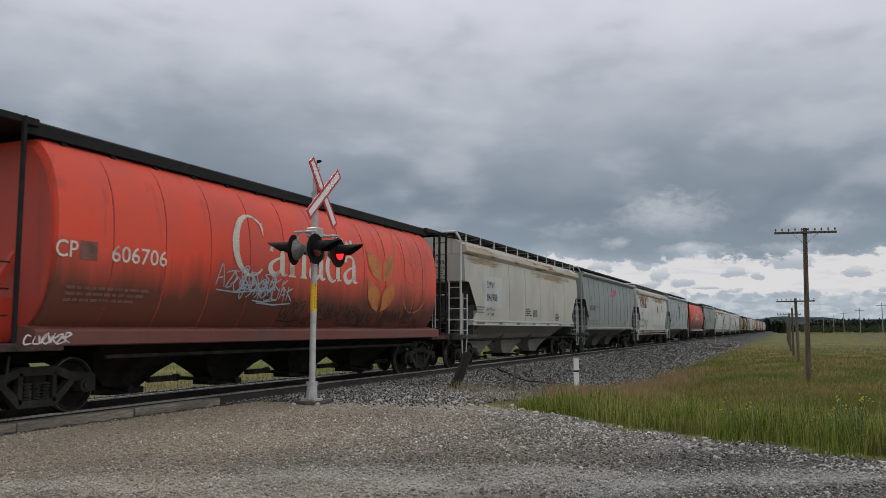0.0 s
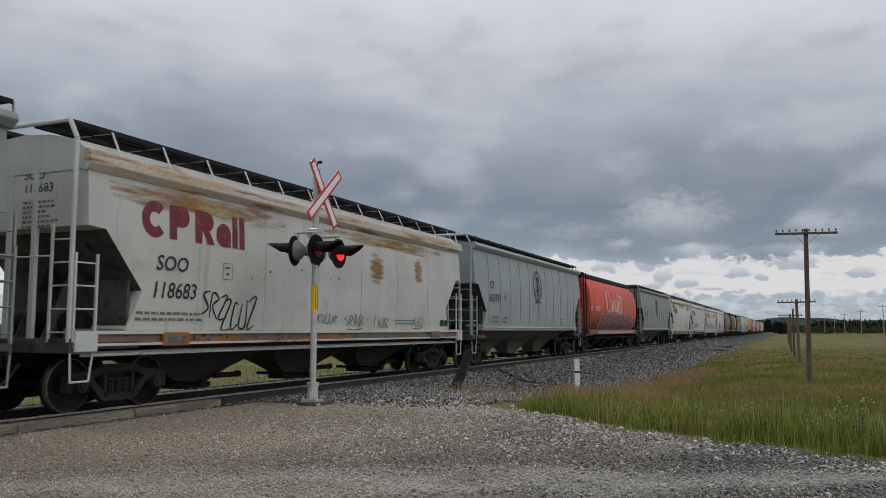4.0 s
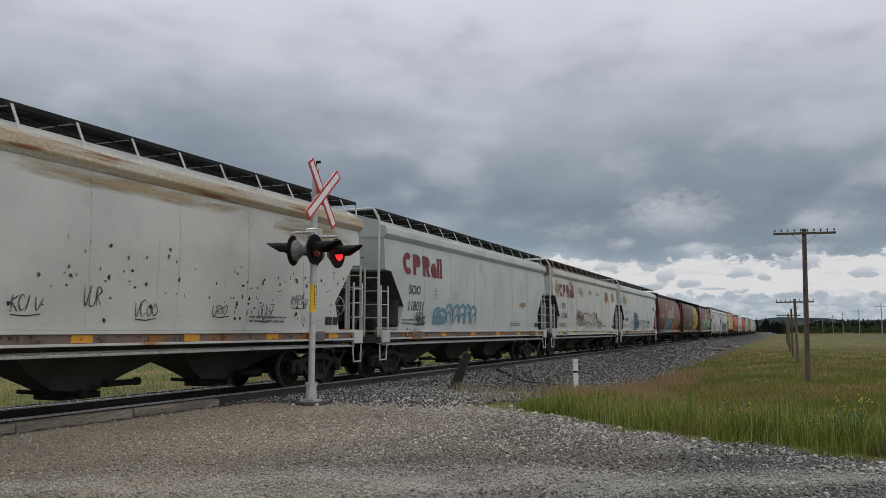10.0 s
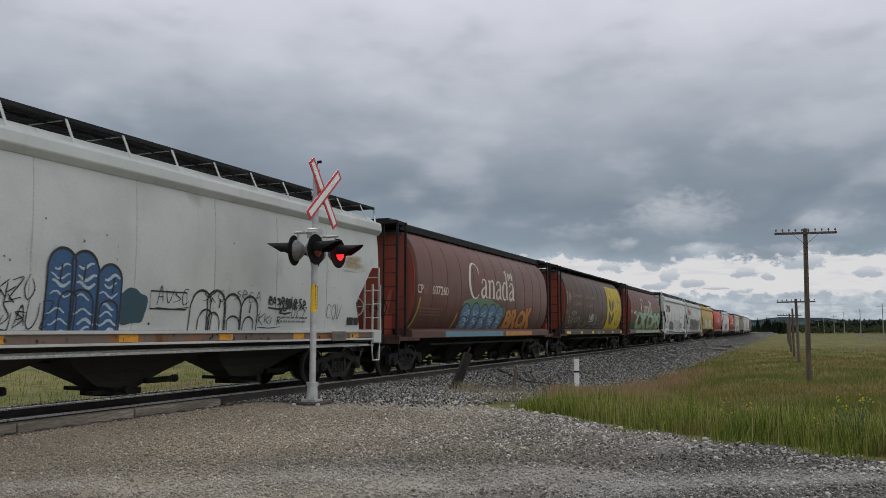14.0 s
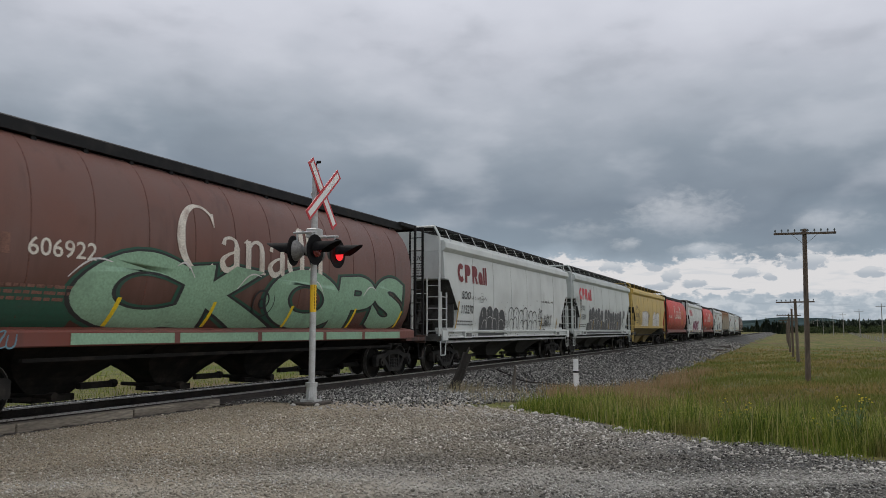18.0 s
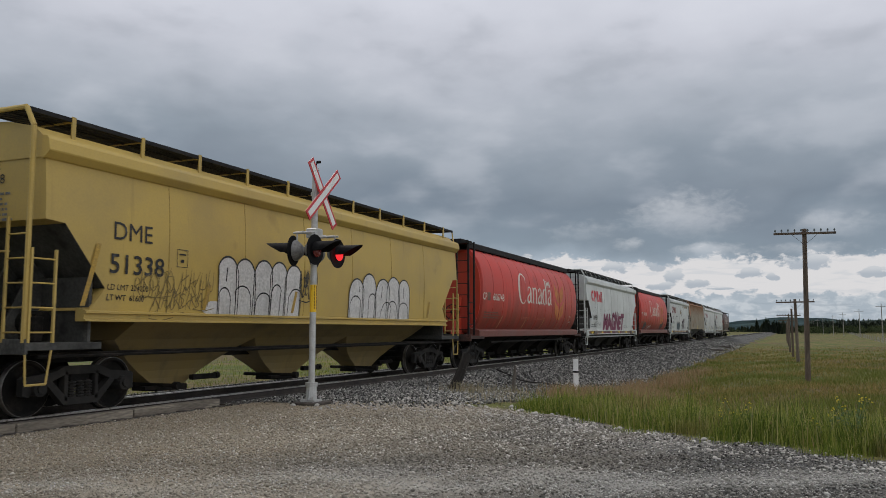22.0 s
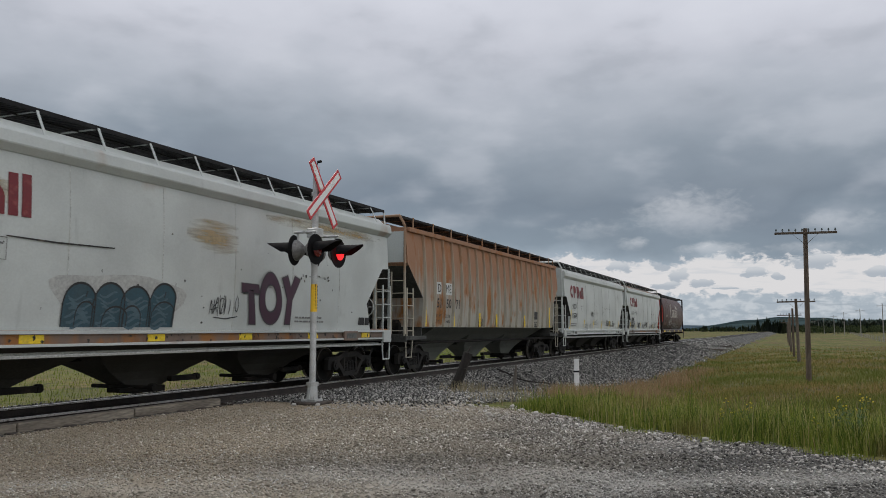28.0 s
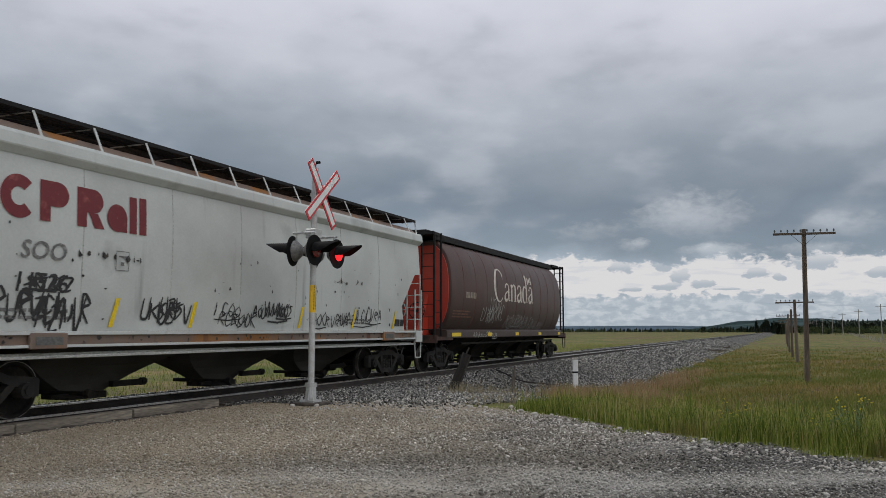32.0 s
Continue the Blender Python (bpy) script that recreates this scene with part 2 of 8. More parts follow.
def laned(m, col):
    """Pale and dark wheel lanes across the road, with wandering edges."""
    n, l = m.node_tree.nodes, m.node_tree.links
    geo, dot, nz, ad, sc = (n.new(k) for k in ("ShaderNodeNewGeometry", "ShaderNodeVectorMath", "ShaderNodeTexNoise", "ShaderNodeMath", "ShaderNodeMath"))
    nz.inputs["Scale"].default_value, nz.inputs["Detail"].default_value = .55, 6
    dot.operation = "DOT_PRODUCT"
    dot.inputs[1].default_value = (math.cos(radians(25)) / 16, math.sin(radians(25)) / 16, 0)
    l.new(geo.outputs["Position"], dot.inputs[0])
    l.new(geo.outputs["Position"], nz.inputs["Vector"])
    sc.operation, sc.inputs[1].default_value, sc.inputs[2].default_value = "MULTIPLY_ADD", .22, -.11
    l.new(nz.outputs["Fac"], sc.inputs[0])
    ad.operation = "ADD"
    l.new(dot.outputs["Value"], ad.inputs[0])
    l.new(sc.outputs[0], ad.inputs[1])
    for colour, stops in (((.36, .35, .325), ((0, .1), (5.6, .1), (6.4, .45), (7.2, .05), (8.1, .70), (8.9, .10), (10.2, .0), (16, .05))), ((.040, .039, .038), ((0, .3), (5.7, .2), (7.2, .45), (8.1, .0), (9.6, .55), (10.6, .15), (11.5, 0), (16, 0)))):
        ramp, mx = n.new("ShaderNodeValToRGB"), n.new("ShaderNodeMix")
        r = ramp.color_ramp
        while len(r.elements) < len(stops):
            r.elements.new(.5)
        for e, (u, v) in zip(r.elements, stops):
            e.position, e.color = u / 16, (v, v, v, 1)
        l.new(ad.outputs[0], ramp.inputs[0])
        mx.data_type = "RGBA"
        l.new(ramp.outputs[0], mx.inputs[0])
        l.new(col, mx.inputs[6])
        mx.inputs[7].default_value = (*colour, 1)
        col = mx.outputs[2]
    return col


def bank_foot(x):
    """Where the crushed stone ends beside the field."""
    x = np.asarray(x, float)
    return 6.1 + .45 * np.sin(x * .6) + .22 * np.sin(x * 1.7 + 1) + .015 * np.clip(x - 40, 0, 60) + 2.2 * ease(18.5, 15.0, x)


def bank_sheet():
    """The bank: rows across the track from its foot to the far shoulder."""
    xs_ = cut((14.25, 60, .3), (60, 140, 1), (140, 500, 8), (500, 2600, 100))
    t = np.linspace(0, 1, 30)
    gx = np.repeat(xs_[:, None], len(t), 1)
    gy = bank_foot(gx) + (TRACK + 3.4 - bank_foot(gx)) * t[None]
    gz = height(gx, gy) + .012 + .02 * np.sin(7 * gx + 3 * gy) * np.sin(5 * gy - 4 * gx) - .05 * (t[None] == 0)
    i = np.arange(gx.size).reshape(gx.shape)
    f = np.stack([i[:-1, :-1].ravel(), i[1:, :-1].ravel(), i[1:, 1:].ravel(), i[:-1, 1:].ravel()], 1)
    me = bpy.data.meshes.new("ballast")
    me.from_pydata(np.stack([gx.ravel(), gy.ravel(), gz.ravel()], 1).tolist(), [], f.tolist())
    me.polygons.foreach_set("use_smooth", [True] * len(me.polygons))
    return me


road_gravel.node_tree.links.new(dusted(road_gravel, laned(road_gravel, road_base.links[0].from_socket), (0.34, 0.285, 0.205), .85), road_base)
trackbed = wear(new("ballast", bank_sheet()), ballast_bed)
tagged(trackbed, "bank of crushed grey stone under the track", "ballast", kind="structure")
trackbed_back = wear(new("ballast", sheet("ballast_back", cut((-500, -60, 20), (-60, 15, 2)), cut((TRACK - 1.3, TRACK + 3.4, .3)), lambda x, y: height(x, y) + .012)), ballast_bed)
tagged(trackbed_back, "crushed grey stone between and beyond the rails", "ballast", kind="structure")

# ---- the track ----
for k, (name, side) in enumerate((("rail", -1), ("rail", 1))):
    y0 = TRACK + side * .7525
    root = empty(name, pose(0, y0, RAIL), label="worn steel rail with a rusty web and bright head", category="rail", group="rails of the track", kind="structure")
    head = Shape().prism([(-.036, -.004), (-.03, 0), (.03, 0), (.036, -.004), (.036, -.03), (-.036, -.03)], "x", -500, 2500)
    part("rail_head", head, steel_worn, root)
    web = Shape().prism([(-.036, -.03), (.036, -.03), (.01, -.05), (.01, -.14), (.07, -.16), (.07, -.175), (-.07, -.175), (-.07, -.16), (-.01, -.14), (-.01, -.05)], "x", -500, 2500)
    part("rail_web", web, rail_rust, root)

# ---- hopper cars: x along the car, the crossing side at -y, z from the rail heads ----
ENDS = [7.43, 26.18, 44.53, 62.48, 80.43, 98.33, 117.18, 135.08, 152.83, 171.03, 188.78, 206.58, 225.03,
        243.88, 262.38, 280.48, 298.63, 317.23, 335.71, 353.53, 372.03, 389.73, 408.33, 426.06, 443.58, 461.83]
STEPS = [0, 4, 8, 12, 16, 20, 24, 28, 32]
GAP = 0.52            # from the coupler's face to the end posts
CARS, SHARED, WHEELS = [], {}, []


def travel(t):
    return 13.37 * t - .0079 * t * t


def place(k, t):
    return (ENDS[k] + ENDS[k + 1]) / 2 - travel(t)


def shared(key, build, smooth=False):
    """One mesh for all alike pieces."""
    if key not in SHARED:
        SHARED[key] = build().mesh(key if isinstance(key, str) else str(key[0]), smooth)
    return SHARED[key]


def paint(name, base, rust=None, dirt=0.35, low=None, rough=.5, high=None, span_=None, ragged=2.4):
    """Weathered car paint: faded patches, streaks that run down, and rust or dust where the cars have it."""
    faded = tuple(c * .80 + .025 for c in base)
    grime = tuple(c * .45 + .02 for c in base)
    spots = [(faded, .7, .42, .66), (grime, 2.2, .66 - dirt * .16, .88, (1.6, 1.6, .16)), (grime, .9, .66 - dirt * .10, .86)]
    if rust:
        spots += [((0.30, 0.13, 0.035), rust[0], rust[1], rust[1] + .10, (1, 1, .55)), ((0.12, 0.045, 0.02), rust[0] * 2.3, rust[1] + .08, rust[1] + .2, (1, 1, .3))]
    m = material(name, base, rough, 0, spots, (26, .03), (3, .12, .014), gloss=.4)
    if low or high:
        n, l = m.node_tree.nodes, m.node_tree.links
        p = n["Principled BSDF"]
        old = p.inputs["Base Color"].links[0].from_socket
        sep, rng, nz, tc, sub, mx = (n.new(k) for k in ("ShaderNodeSeparateXYZ", "ShaderNodeMapRange", "ShaderNodeTexNoise", "ShaderNodeTexCoord", "ShaderNodeMath", "ShaderNodeMix"))
        mp = n.new("ShaderNodeMapping")
        mp.inputs["Scale"].default_value = (2.2, 2.2, .25)
        nz.inputs["Scale"].default_value, nz.inputs["Detail"].default_value = 1.3, 5
        l.new(tc.outputs["Object"], sep.inputs[0])
        l.new(tc.outputs["Object"], mp.inputs[0])
        l.new(mp.outputs[0], nz.inputs["Vector"])
        sub.operation, sub.inputs[1].default_value = "MULTIPLY_ADD", ragged
        l.new(nz.outputs["Fac"], sub.inputs[0])
        l.new(sep.outputs["Z"], sub.inputs[2])
        if low:
            rng.inputs[1].default_value, rng.inputs[2].default_value, rng.inputs[3].default_value, rng.inputs[4].default_value = *(span_ or (2.7, 4.1)), .9, 0
        else:
            mp.inputs["Scale"].default_value = (5.5, 5.5, .22)
            rng.inputs[1].default_value, rng.inputs[2].default_value, rng.inputs[3].default_value, rng.inputs[4].default_value = *(span_ or (3.75, 5.35)), 0, .80
        l.new(sub.outputs[0], rng.inputs[0])
        mx.data_type = "RGBA"
        l.new(rng.outputs[0], mx.inputs[0])
        l.new(old, mx.inputs[6])
        mx.inputs[7].default_value = (*(low or high), 1)
        l.new(mx.outputs[2], p.inputs["Base Color"])
    return m


# sill's foot, body's foot, top chord's foot and top, walkway
LEVELS = {"smooth": (1.14, 1.38, 4.07, 4.42, 4.90), "panel": (1.38, 1.53, 4.43, 4.66, 4.93), "bay": (1.54, 1.72, 4.11, 4.45, 4.91), "rib": (1.42, 1.48, 4.40, 4.54, 4.90)}


def side_y(kind, z):
    """Half the body's width at height z."""
    if kind == "round":
        t = min(1, abs((z - 2.86) / 1.86))
        return 1.56 * (1 - t ** 2.6) ** (1 / 2.6) if t < 1 else 0.0
    t = (z - 2.75) / 1.4
    return (1.545 if kind == "smooth" else 1.535) - .075 * t * t


def inset(kind, z):
    """How far the body's end lies inside the end post, at height z."""
    if kind == "rib":
        return float(np.interp(z, [1.48, 2.40, 3.42], [1.20, 1.18, .06]))
    return float(np.interp(z, [LEVELS[kind][1], 2.10, 3.12, 4.3], [1.20, 1.50, .24, .24]) if not 3.0 < z < 3.11 else .62)


def hopper_body(h, kind):
    _, z0, z1, _, _ = LEVELS[kind]
    rows = [z0, 2.0, 2.40, 3.42, 3.6, 3.9, z1 + .03] if kind == "rib" else [z0, (z0 + 2.10) / 2, 2.10, 3.10, 3.13, 3.4, 3.7, z1 + .03]
    v, f = [], []
    for z in rows:
        x, y = h - inset(kind, z), side_y(kind, z)
        v += [(-x, -y, z), (x, -y, z), (x, y, z), (-x, y, z)]
    n = len(rows)
    for r in range(n - 1):
        f += [(4 * r + i, 4 * r + (i + 1) % 4, 4 * r + 4 + (i + 1) % 4, 4 * r + 4 + i) for i in range(4)]
    f += [(3, 2, 1, 0), (4 * n - 4, 4 * n - 3, 4 * n - 2, 4 * n - 1)]
    return Shape().add(v, f)


def roof_shape(h, kind):
    _, _, a, b, w = LEVELS[kind]
    if kind in ("smooth", "bay"):
        return Shape().prism([(-1.46, a + .01), (-1.46, b - .03), (-1.20, b + .18), (-.60, b + .31), (0, w - .12), (.60, b + .31), (1.20, b + .18), (1.46, b - .03), (1.46, a + .01)], "x", -h + .22, h - .22)
    return Shape().prism([(-1.46, a + .01), (-1.45, b - .05), (-.60, b + .12), (-.55, w - .18), (.55, w - .18), (.60, b + .12), (1.45, b - .05), (1.46, a + .01)], "x", -h + .22, h - .22)


def chord_shape(h, s, kind):
    _, _, a, b, _ = LEVELS[kind]
    if kind == "rib":
        return Shape().box(-h + .20, h - .20, s * 1.42, s * 1.515, a, b, .01)
    return Shape().prism([(s * 1.44, a - .03), (s * 1.505, a - .01), (s * 1.60, a + .085), (s * 1.61, a + .11), (s * 1.585, b - .07), (s * 1.545, b - .01), (s * 1.44, b)], "x", -h + .18, h - .18)


def walkway_shape(h, y0, y1, z):
    """A grating: long edges and many cross bars."""
    s = Shape()
    for y in (y0, (y0 + y1) / 2, y1):
        s.box(-h, h, y - .02, y + .02, z - .05, z + .02)
    x = -h
    while x < h:
        s.box(x, x + .052, y0, y1, z - .035, z + .005)
        x += .085
    return s


def bays_shape(k, x0, x1, lip, top=1.18, apex=1.04):
    """The k-th funnel under the car, drawn in towards its outlet on all four sides."""
    mid, w, half, foot = (x0 + x1) / 2, x1 - x0, .42, .27
    v, f = [], []
    levels = [foot, .42, .58, .76, (.76 + apex) / 2, apex, top]
    for z in levels:
        t = min(1, (z - foot) / (apex - foot))
        hx, hy = half + (w / 2 - half) * t, .24 + 1.12 * ((z - foot) / (top - foot)) ** 2.0
        v += [(mid - hx, -hy, z), (mid + hx, -hy, z), (mid + hx, hy, z), (mid - hx, hy, z)]
    n = len(levels)
    for r in range(n - 1):
        f += [(4 * r + i, 4 * r + (i + 1) % 4, 4 * r + 4 + (i + 1) % 4, 4 * r + 4 + i) for i in range(4)]
    return Shape().add(v, f + [(3, 2, 1, 0), (4 * n - 4, 4 * n - 3, 4 * n - 2, 4 * n - 1)])


def gate_shape(x):
    s = Shape()
    s.box(x - .45, x + .45, -.34, .34, .16, .28, .015)
    s.box(x - .95, x - .4, -.5, -.38, .22, .29)
    s.rod((x - .55, -.95, .30), (x - .55, .6, .30), .04, 8)
    s.rod((x - .55, -.98, .30), (x - .55, -.86, .30), .08, 8)
    s.box(x + .3, x + 1.05, -.62, -.50, .36, .47, .01)
    s.rod((x + 1.05, -.56, .42), (x + 1.16, -.56, .42), .075, 8)
    return s


def side_frame_shape(s):
    """Cast side frame of a truck."""
    y0, y1 = s * .92, s * 1.06
    out = Shape()
    out.prism([(-1.16, .62), (-1.10, .66), (-.62, .70), (-.36, .80), (.36, .80), (.62, .70), (1.10, .66), (1.16, .62), (1.16, .36), (1.04, .33), (.96, .50), (.66, .54), (.36, .66), (-.36, .66), (-.66, .54), (-.96, .50), (-1.04, .33), (-1.16, .36)], "y", y0, y1)
    out.prism([(-.72, .52), (-.60, .56), (-.30, .28), (.30, .28), (.60, .56), (.72, .52), (.36, .16), (-.36, .16)], "y", y0, y1)
    for x in (-.36, .28):
        out.box(x, x + .08, min(y0, y1), max(y0, y1), .22, .72, .01)
    for x in (-.89, .89):
        out.rod((x, s * .9, .46), (x, s * 1.14, .46), .125, 12)
        out.rod((x, s * 1.14, .46), (x, s * 1.17, .46), .075, 6)
    return out


def spring_shape():
    """One coil spring, turned as a ribbed column."""
    prof = [(.0, .27)] + [(r, .28 + .045 * k + dz) for k in range(6) for r, dz in ((.055, 0), (.078, .008), (.078, .030), (.055, .038))] + [(.0, .56)]
    n = 10
    v = [(r * math.cos(2 * math.pi * i / n), r * math.sin(2 * math.pi * i / n), z) for i in range(n) for r, z in prof]
    m = len(prof)
    return Shape().add(v, [(i * m + j, i * m + j + 1, ((i + 1) % n) * m + j + 1, ((i + 1) % n) * m + j) for i in range(n) for j in range(m - 1)])


def wheelset_shape():
    out = Shape()
    out.rod((0, -1.1, 0), (0, 1.1, 0), .085, 10)
    n = 28
    for s in (-1, 1):
        prof = [(s * .66, .08), (s * .70, .13), (s * .70, .36), (s * .675, .40), (s * .675, .485), (s * .705, .475), (s * .72, .457), (s * .81, .452), (s * .81, .40), (s * .765, .37), (s * .75, .14), (s * .79, .12), (s * .79, .08)]
        v = [(r * math.cos(2 * math.pi * i / n), y, r * math.sin(2 * math.pi * i / n)) for i in range(n) for y, r in prof]
        m = len(prof)
        f = [(i * m + j, i * m + (j + 1) % m, ((i + 1) % n) * m + (j + 1) % m, ((i + 1) % n) * m + j) for i in range(n) for j in range(m)]
        out.add(v, f)
    return out


def tread_shape():
    out, n = Shape(), 28
    for s in (-1, 1):
        v = [(r * math.cos(2 * math.pi * i / n), y, r * math.sin(2 * math.pi * i / n)) for i in range(n) for y, r in ((s * .722, .459), (s * .812, .455), (s * .814, .444))]
        out.add(v, [(i * 3 + j, i * 3 + j + 1, ((i + 1) % n) * 3 + j + 1, ((i + 1) % n) * 3 + j) for i in range(n) for j in range(2)])
    return out


def wheelset_mesh():
    """The wheels and axle, with bright rolled treads."""
    if "wheelset" not in SHARED:
        s = wheelset_shape()
        n, t = len(s.f), tread_shape()
        me = s.add(t.v, t.f).mesh("wheelset", True)
        for m in (steel_dark, tread_steel):
            me.materials.append(m)
        me.polygons.foreach_set("material_index", [int(i >= n) for i in range(len(me.polygons))])
        SHARED["wheelset"] = me
    return SHARED["wheelset"]


def build_truck(parent, x):
    tr = part("truck", shared("truck_bolster", lambda: Shape().box(-.22, .22, -1.0, 1.0, .50, .70, .03).rod((0, 0, .7), (0, 0, .86), .2, 12)), steel_dark, parent, at=pose(x, 0, 0))
    for s in (-1, 1):
        part("side_frame", shared(("side_frame", s), lambda: side_frame_shape(s)), truck_cast, tr)
        for x_ in (-.17, 0, .17):
            part("spring", shared("spring", spring_shape), truck_cast, tr, at=pose(x_, s * .995, 0))
    for e in (-1, 1):
        w = part("wheelset", wheelset_mesh(), steel_dark, tr, at=pose(e * .89, 0, .46))
        WHEELS.append((w, e))
        part("brake_shoe", shared("brake_shoe", lambda: Shape().box(-.05, .05, -.85, -.68, -.2, .2, .02).box(-.05, .05, .68, .85, -.2, .2, .02).box(-.04, .04, -.85, .85, -.05, .05)), steel_dark, tr, at=pose(e * .36, 0, .45))
    return tr


def rung_shape(n):
    return {"y": lambda: Shape().rod((0, -.21, 0), (0, .21, 0), .014), "x": lambda: Shape().rod((-.23, 0, 0), (.23, 0, 0), .014)}[n]()


def ladder(parent, x, y, z0, z1, axis, mat, step=.38, w=.45):
    """Two upright bars at x, y with rungs between them along the axis."""
    s = Shape()
    dx, dy = (w / 2, 0) if axis == "x" else (0, w / 2)
    key = ("ladder", axis, round(z1 - z0, 2), w)
    def build():
        for e in (-1, 1):
            s.box(e * dx - .02, e * dx + .02, e * dy - .02, e * dy + .02, 0, z1 - z0)
        return s
    lad = part("ladder", shared(key, build), mat, parent, at=pose(x, y, z0))
    z = .16
    while z < z1 - z0:
        part("rung", shared(("rung", axis), lambda: rung_shape(axis)), mat, lad, at=pose(0, 0, z))
        z += step
    return lad


def hopper_car(k, kind, col, sill=None, under=None, ends=None, slope=None, label="", chord=None):
    """A covered hopper car with sloped ends; kind: smooth (curved plain sides), panel (grey with seams) or rib (outside posts)."""
    L = ENDS[k + 1] - ENDS[k]
    h = round(L / 2 - GAP, 2)
    sill, under, ends, slope = sill or col, under or steel_dark, ends or col, slope or col
    car = empty("hopper_car", label=label, category="railway car", group="cars of the train")
    part("body", shared(("body", kind, h), lambda: hopper_body(h, kind), True), col, car)
    part("roof", shared(("roof", kind, h), lambda: roof_shape(h, kind)), slope, car)
    for s in (-1, 1):
        part("top_chord", shared(("top_chord", kind, h, s), lambda: chord_shape(h, s, kind)), chord or col, car)
        part("walkway", shared(("walkway", kind, h, s), lambda: walkway_shape(h - .05, s * 1.28, s * .42, LEVELS[kind][4] - .03)), steel_black, car)
        lo, hi = LEVELS[kind][:2]
        if kind != "rib":
            part("side_sill", shared(("side_sill", kind, h, s), lambda: Shape().prism([(s * 1.30, lo), (s * 1.53, lo), (s * 1.53, lo + .03), (s * 1.49, lo + .04), (s * 1.49, hi - .06), (s * 1.54, hi - .045), (s * 1.54, hi - .01), (s * 1.36, hi + .04), (s * 1.30, hi + .04)], "x", -h + .05 if kind == "smooth" else -h + 1.1, h - .05 if kind == "smooth" else h - 1.1)), sill, car)
        if kind == "smooth" and sill is not col:
            part("sill_ledge", shared(("sill_ledge", h, s), lambda: Shape().box(-h + .05, h - .05, s * 1.40, s * 1.556, hi - .055, hi + .004, .006)), col, car)
            part("sill_lip", shared(("sill_lip", h, s), lambda: Shape().box(-h + .05, h - .05, s * 1.40, s * 1.545, lo - .012, lo + .034, .006)), col, car)
    if kind == "smooth":
        for e in (-1, 1):
            pad = part("jacking_pad", shared(("jacking_pad", e, h), lambda: Shape().box(e * (h - 2.05), e * (h - 2.75), -1.575, -1.50, LEVELS[kind][0] - .03, LEVELS[kind][1] - .02, .012)), sill, car)
            part("pad_plate", shared(("pad_plate", e, h), lambda: Shape().box(e * (h - 2.15), e * (h - 2.65), -1.585, -1.574, LEVELS[kind][0] + .03, LEVELS[kind][1] - .08)), seam_dark, pad)
            part("corner_plate", shared(("corner_plate", e, h), lambda: Shape().box(e * (h - .06), e * (h - .52), -1.56, -1.50, LEVELS[kind][0] - .10, LEVELS[kind][1] - .01, .01)), ends, car)
    n = 11 if kind != "smooth" else 13
    for i in range(n):
        x = -h + .9 + i * (2 * h - 1.8) / (n - 1)
        b_, w_ = LEVELS[kind][3] - .03, LEVELS[kind][4]
        if kind == "smooth":
            part("stanchion", shared("stanchion_lean", lambda: Shape().bar((0, -1.52, b_), (0, -1.27, w_), .05, .012, (0, 1, 0)).bar((0, 1.52, b_), (0, 1.27, w_), .05, .012, (0, 1, 0)).bar((0, -1.27, w_ - .05), (0, 1.27, w_ - .05), .05, .04)), ends, car, at=pose(x, 0, 0))
        else:
            part("stanchion", shared(("stanchion", kind), lambda: Shape().box(-.04, .04, -1.31, -1.28, b_ - .1, w_ + .01).box(-.04, .04, 1.28, 1.31, b_ - .1, w_ + .01).bar((0, -1.28, w_ - .06), (0, 1.28, w_ - .06), .05, .04)), steel_black if kind == "panel" else ends, car, at=pose(x, 0, 0))
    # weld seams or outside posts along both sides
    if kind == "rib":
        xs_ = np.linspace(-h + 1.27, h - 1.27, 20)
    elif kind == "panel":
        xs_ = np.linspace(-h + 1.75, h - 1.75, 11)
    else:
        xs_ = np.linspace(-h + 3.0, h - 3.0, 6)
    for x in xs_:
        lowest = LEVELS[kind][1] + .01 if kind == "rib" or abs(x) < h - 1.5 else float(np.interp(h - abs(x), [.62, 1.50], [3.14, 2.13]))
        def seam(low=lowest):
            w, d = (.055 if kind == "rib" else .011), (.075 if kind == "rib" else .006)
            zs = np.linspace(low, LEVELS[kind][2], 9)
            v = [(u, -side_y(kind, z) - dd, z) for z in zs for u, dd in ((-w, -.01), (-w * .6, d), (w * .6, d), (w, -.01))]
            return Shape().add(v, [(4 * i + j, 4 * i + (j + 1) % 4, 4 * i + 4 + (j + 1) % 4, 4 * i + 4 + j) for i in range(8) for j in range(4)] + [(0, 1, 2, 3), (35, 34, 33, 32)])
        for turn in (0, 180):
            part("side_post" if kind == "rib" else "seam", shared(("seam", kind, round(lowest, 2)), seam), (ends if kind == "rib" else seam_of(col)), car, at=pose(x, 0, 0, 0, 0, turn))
    # funnels between the trucks
    a, b = -h + 2.45, h - 2.45
    for i in range(3):
        x0, x1 = a + (b - a) * i / 3, a + (b - a) * (i + 1) / 3
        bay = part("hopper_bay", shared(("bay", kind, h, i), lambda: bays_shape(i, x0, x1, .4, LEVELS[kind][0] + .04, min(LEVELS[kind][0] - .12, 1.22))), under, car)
        part("gate", shared(("gate", h, i), lambda: gate_shape((x0 + x1) / 2)), steel_dark, bay)
    part("centre_sill", shared(("centre_sill", h), lambda: Shape().box(-h - .1, h + .1, -.18, .18, .82, 1.12)), steel_dark, car)
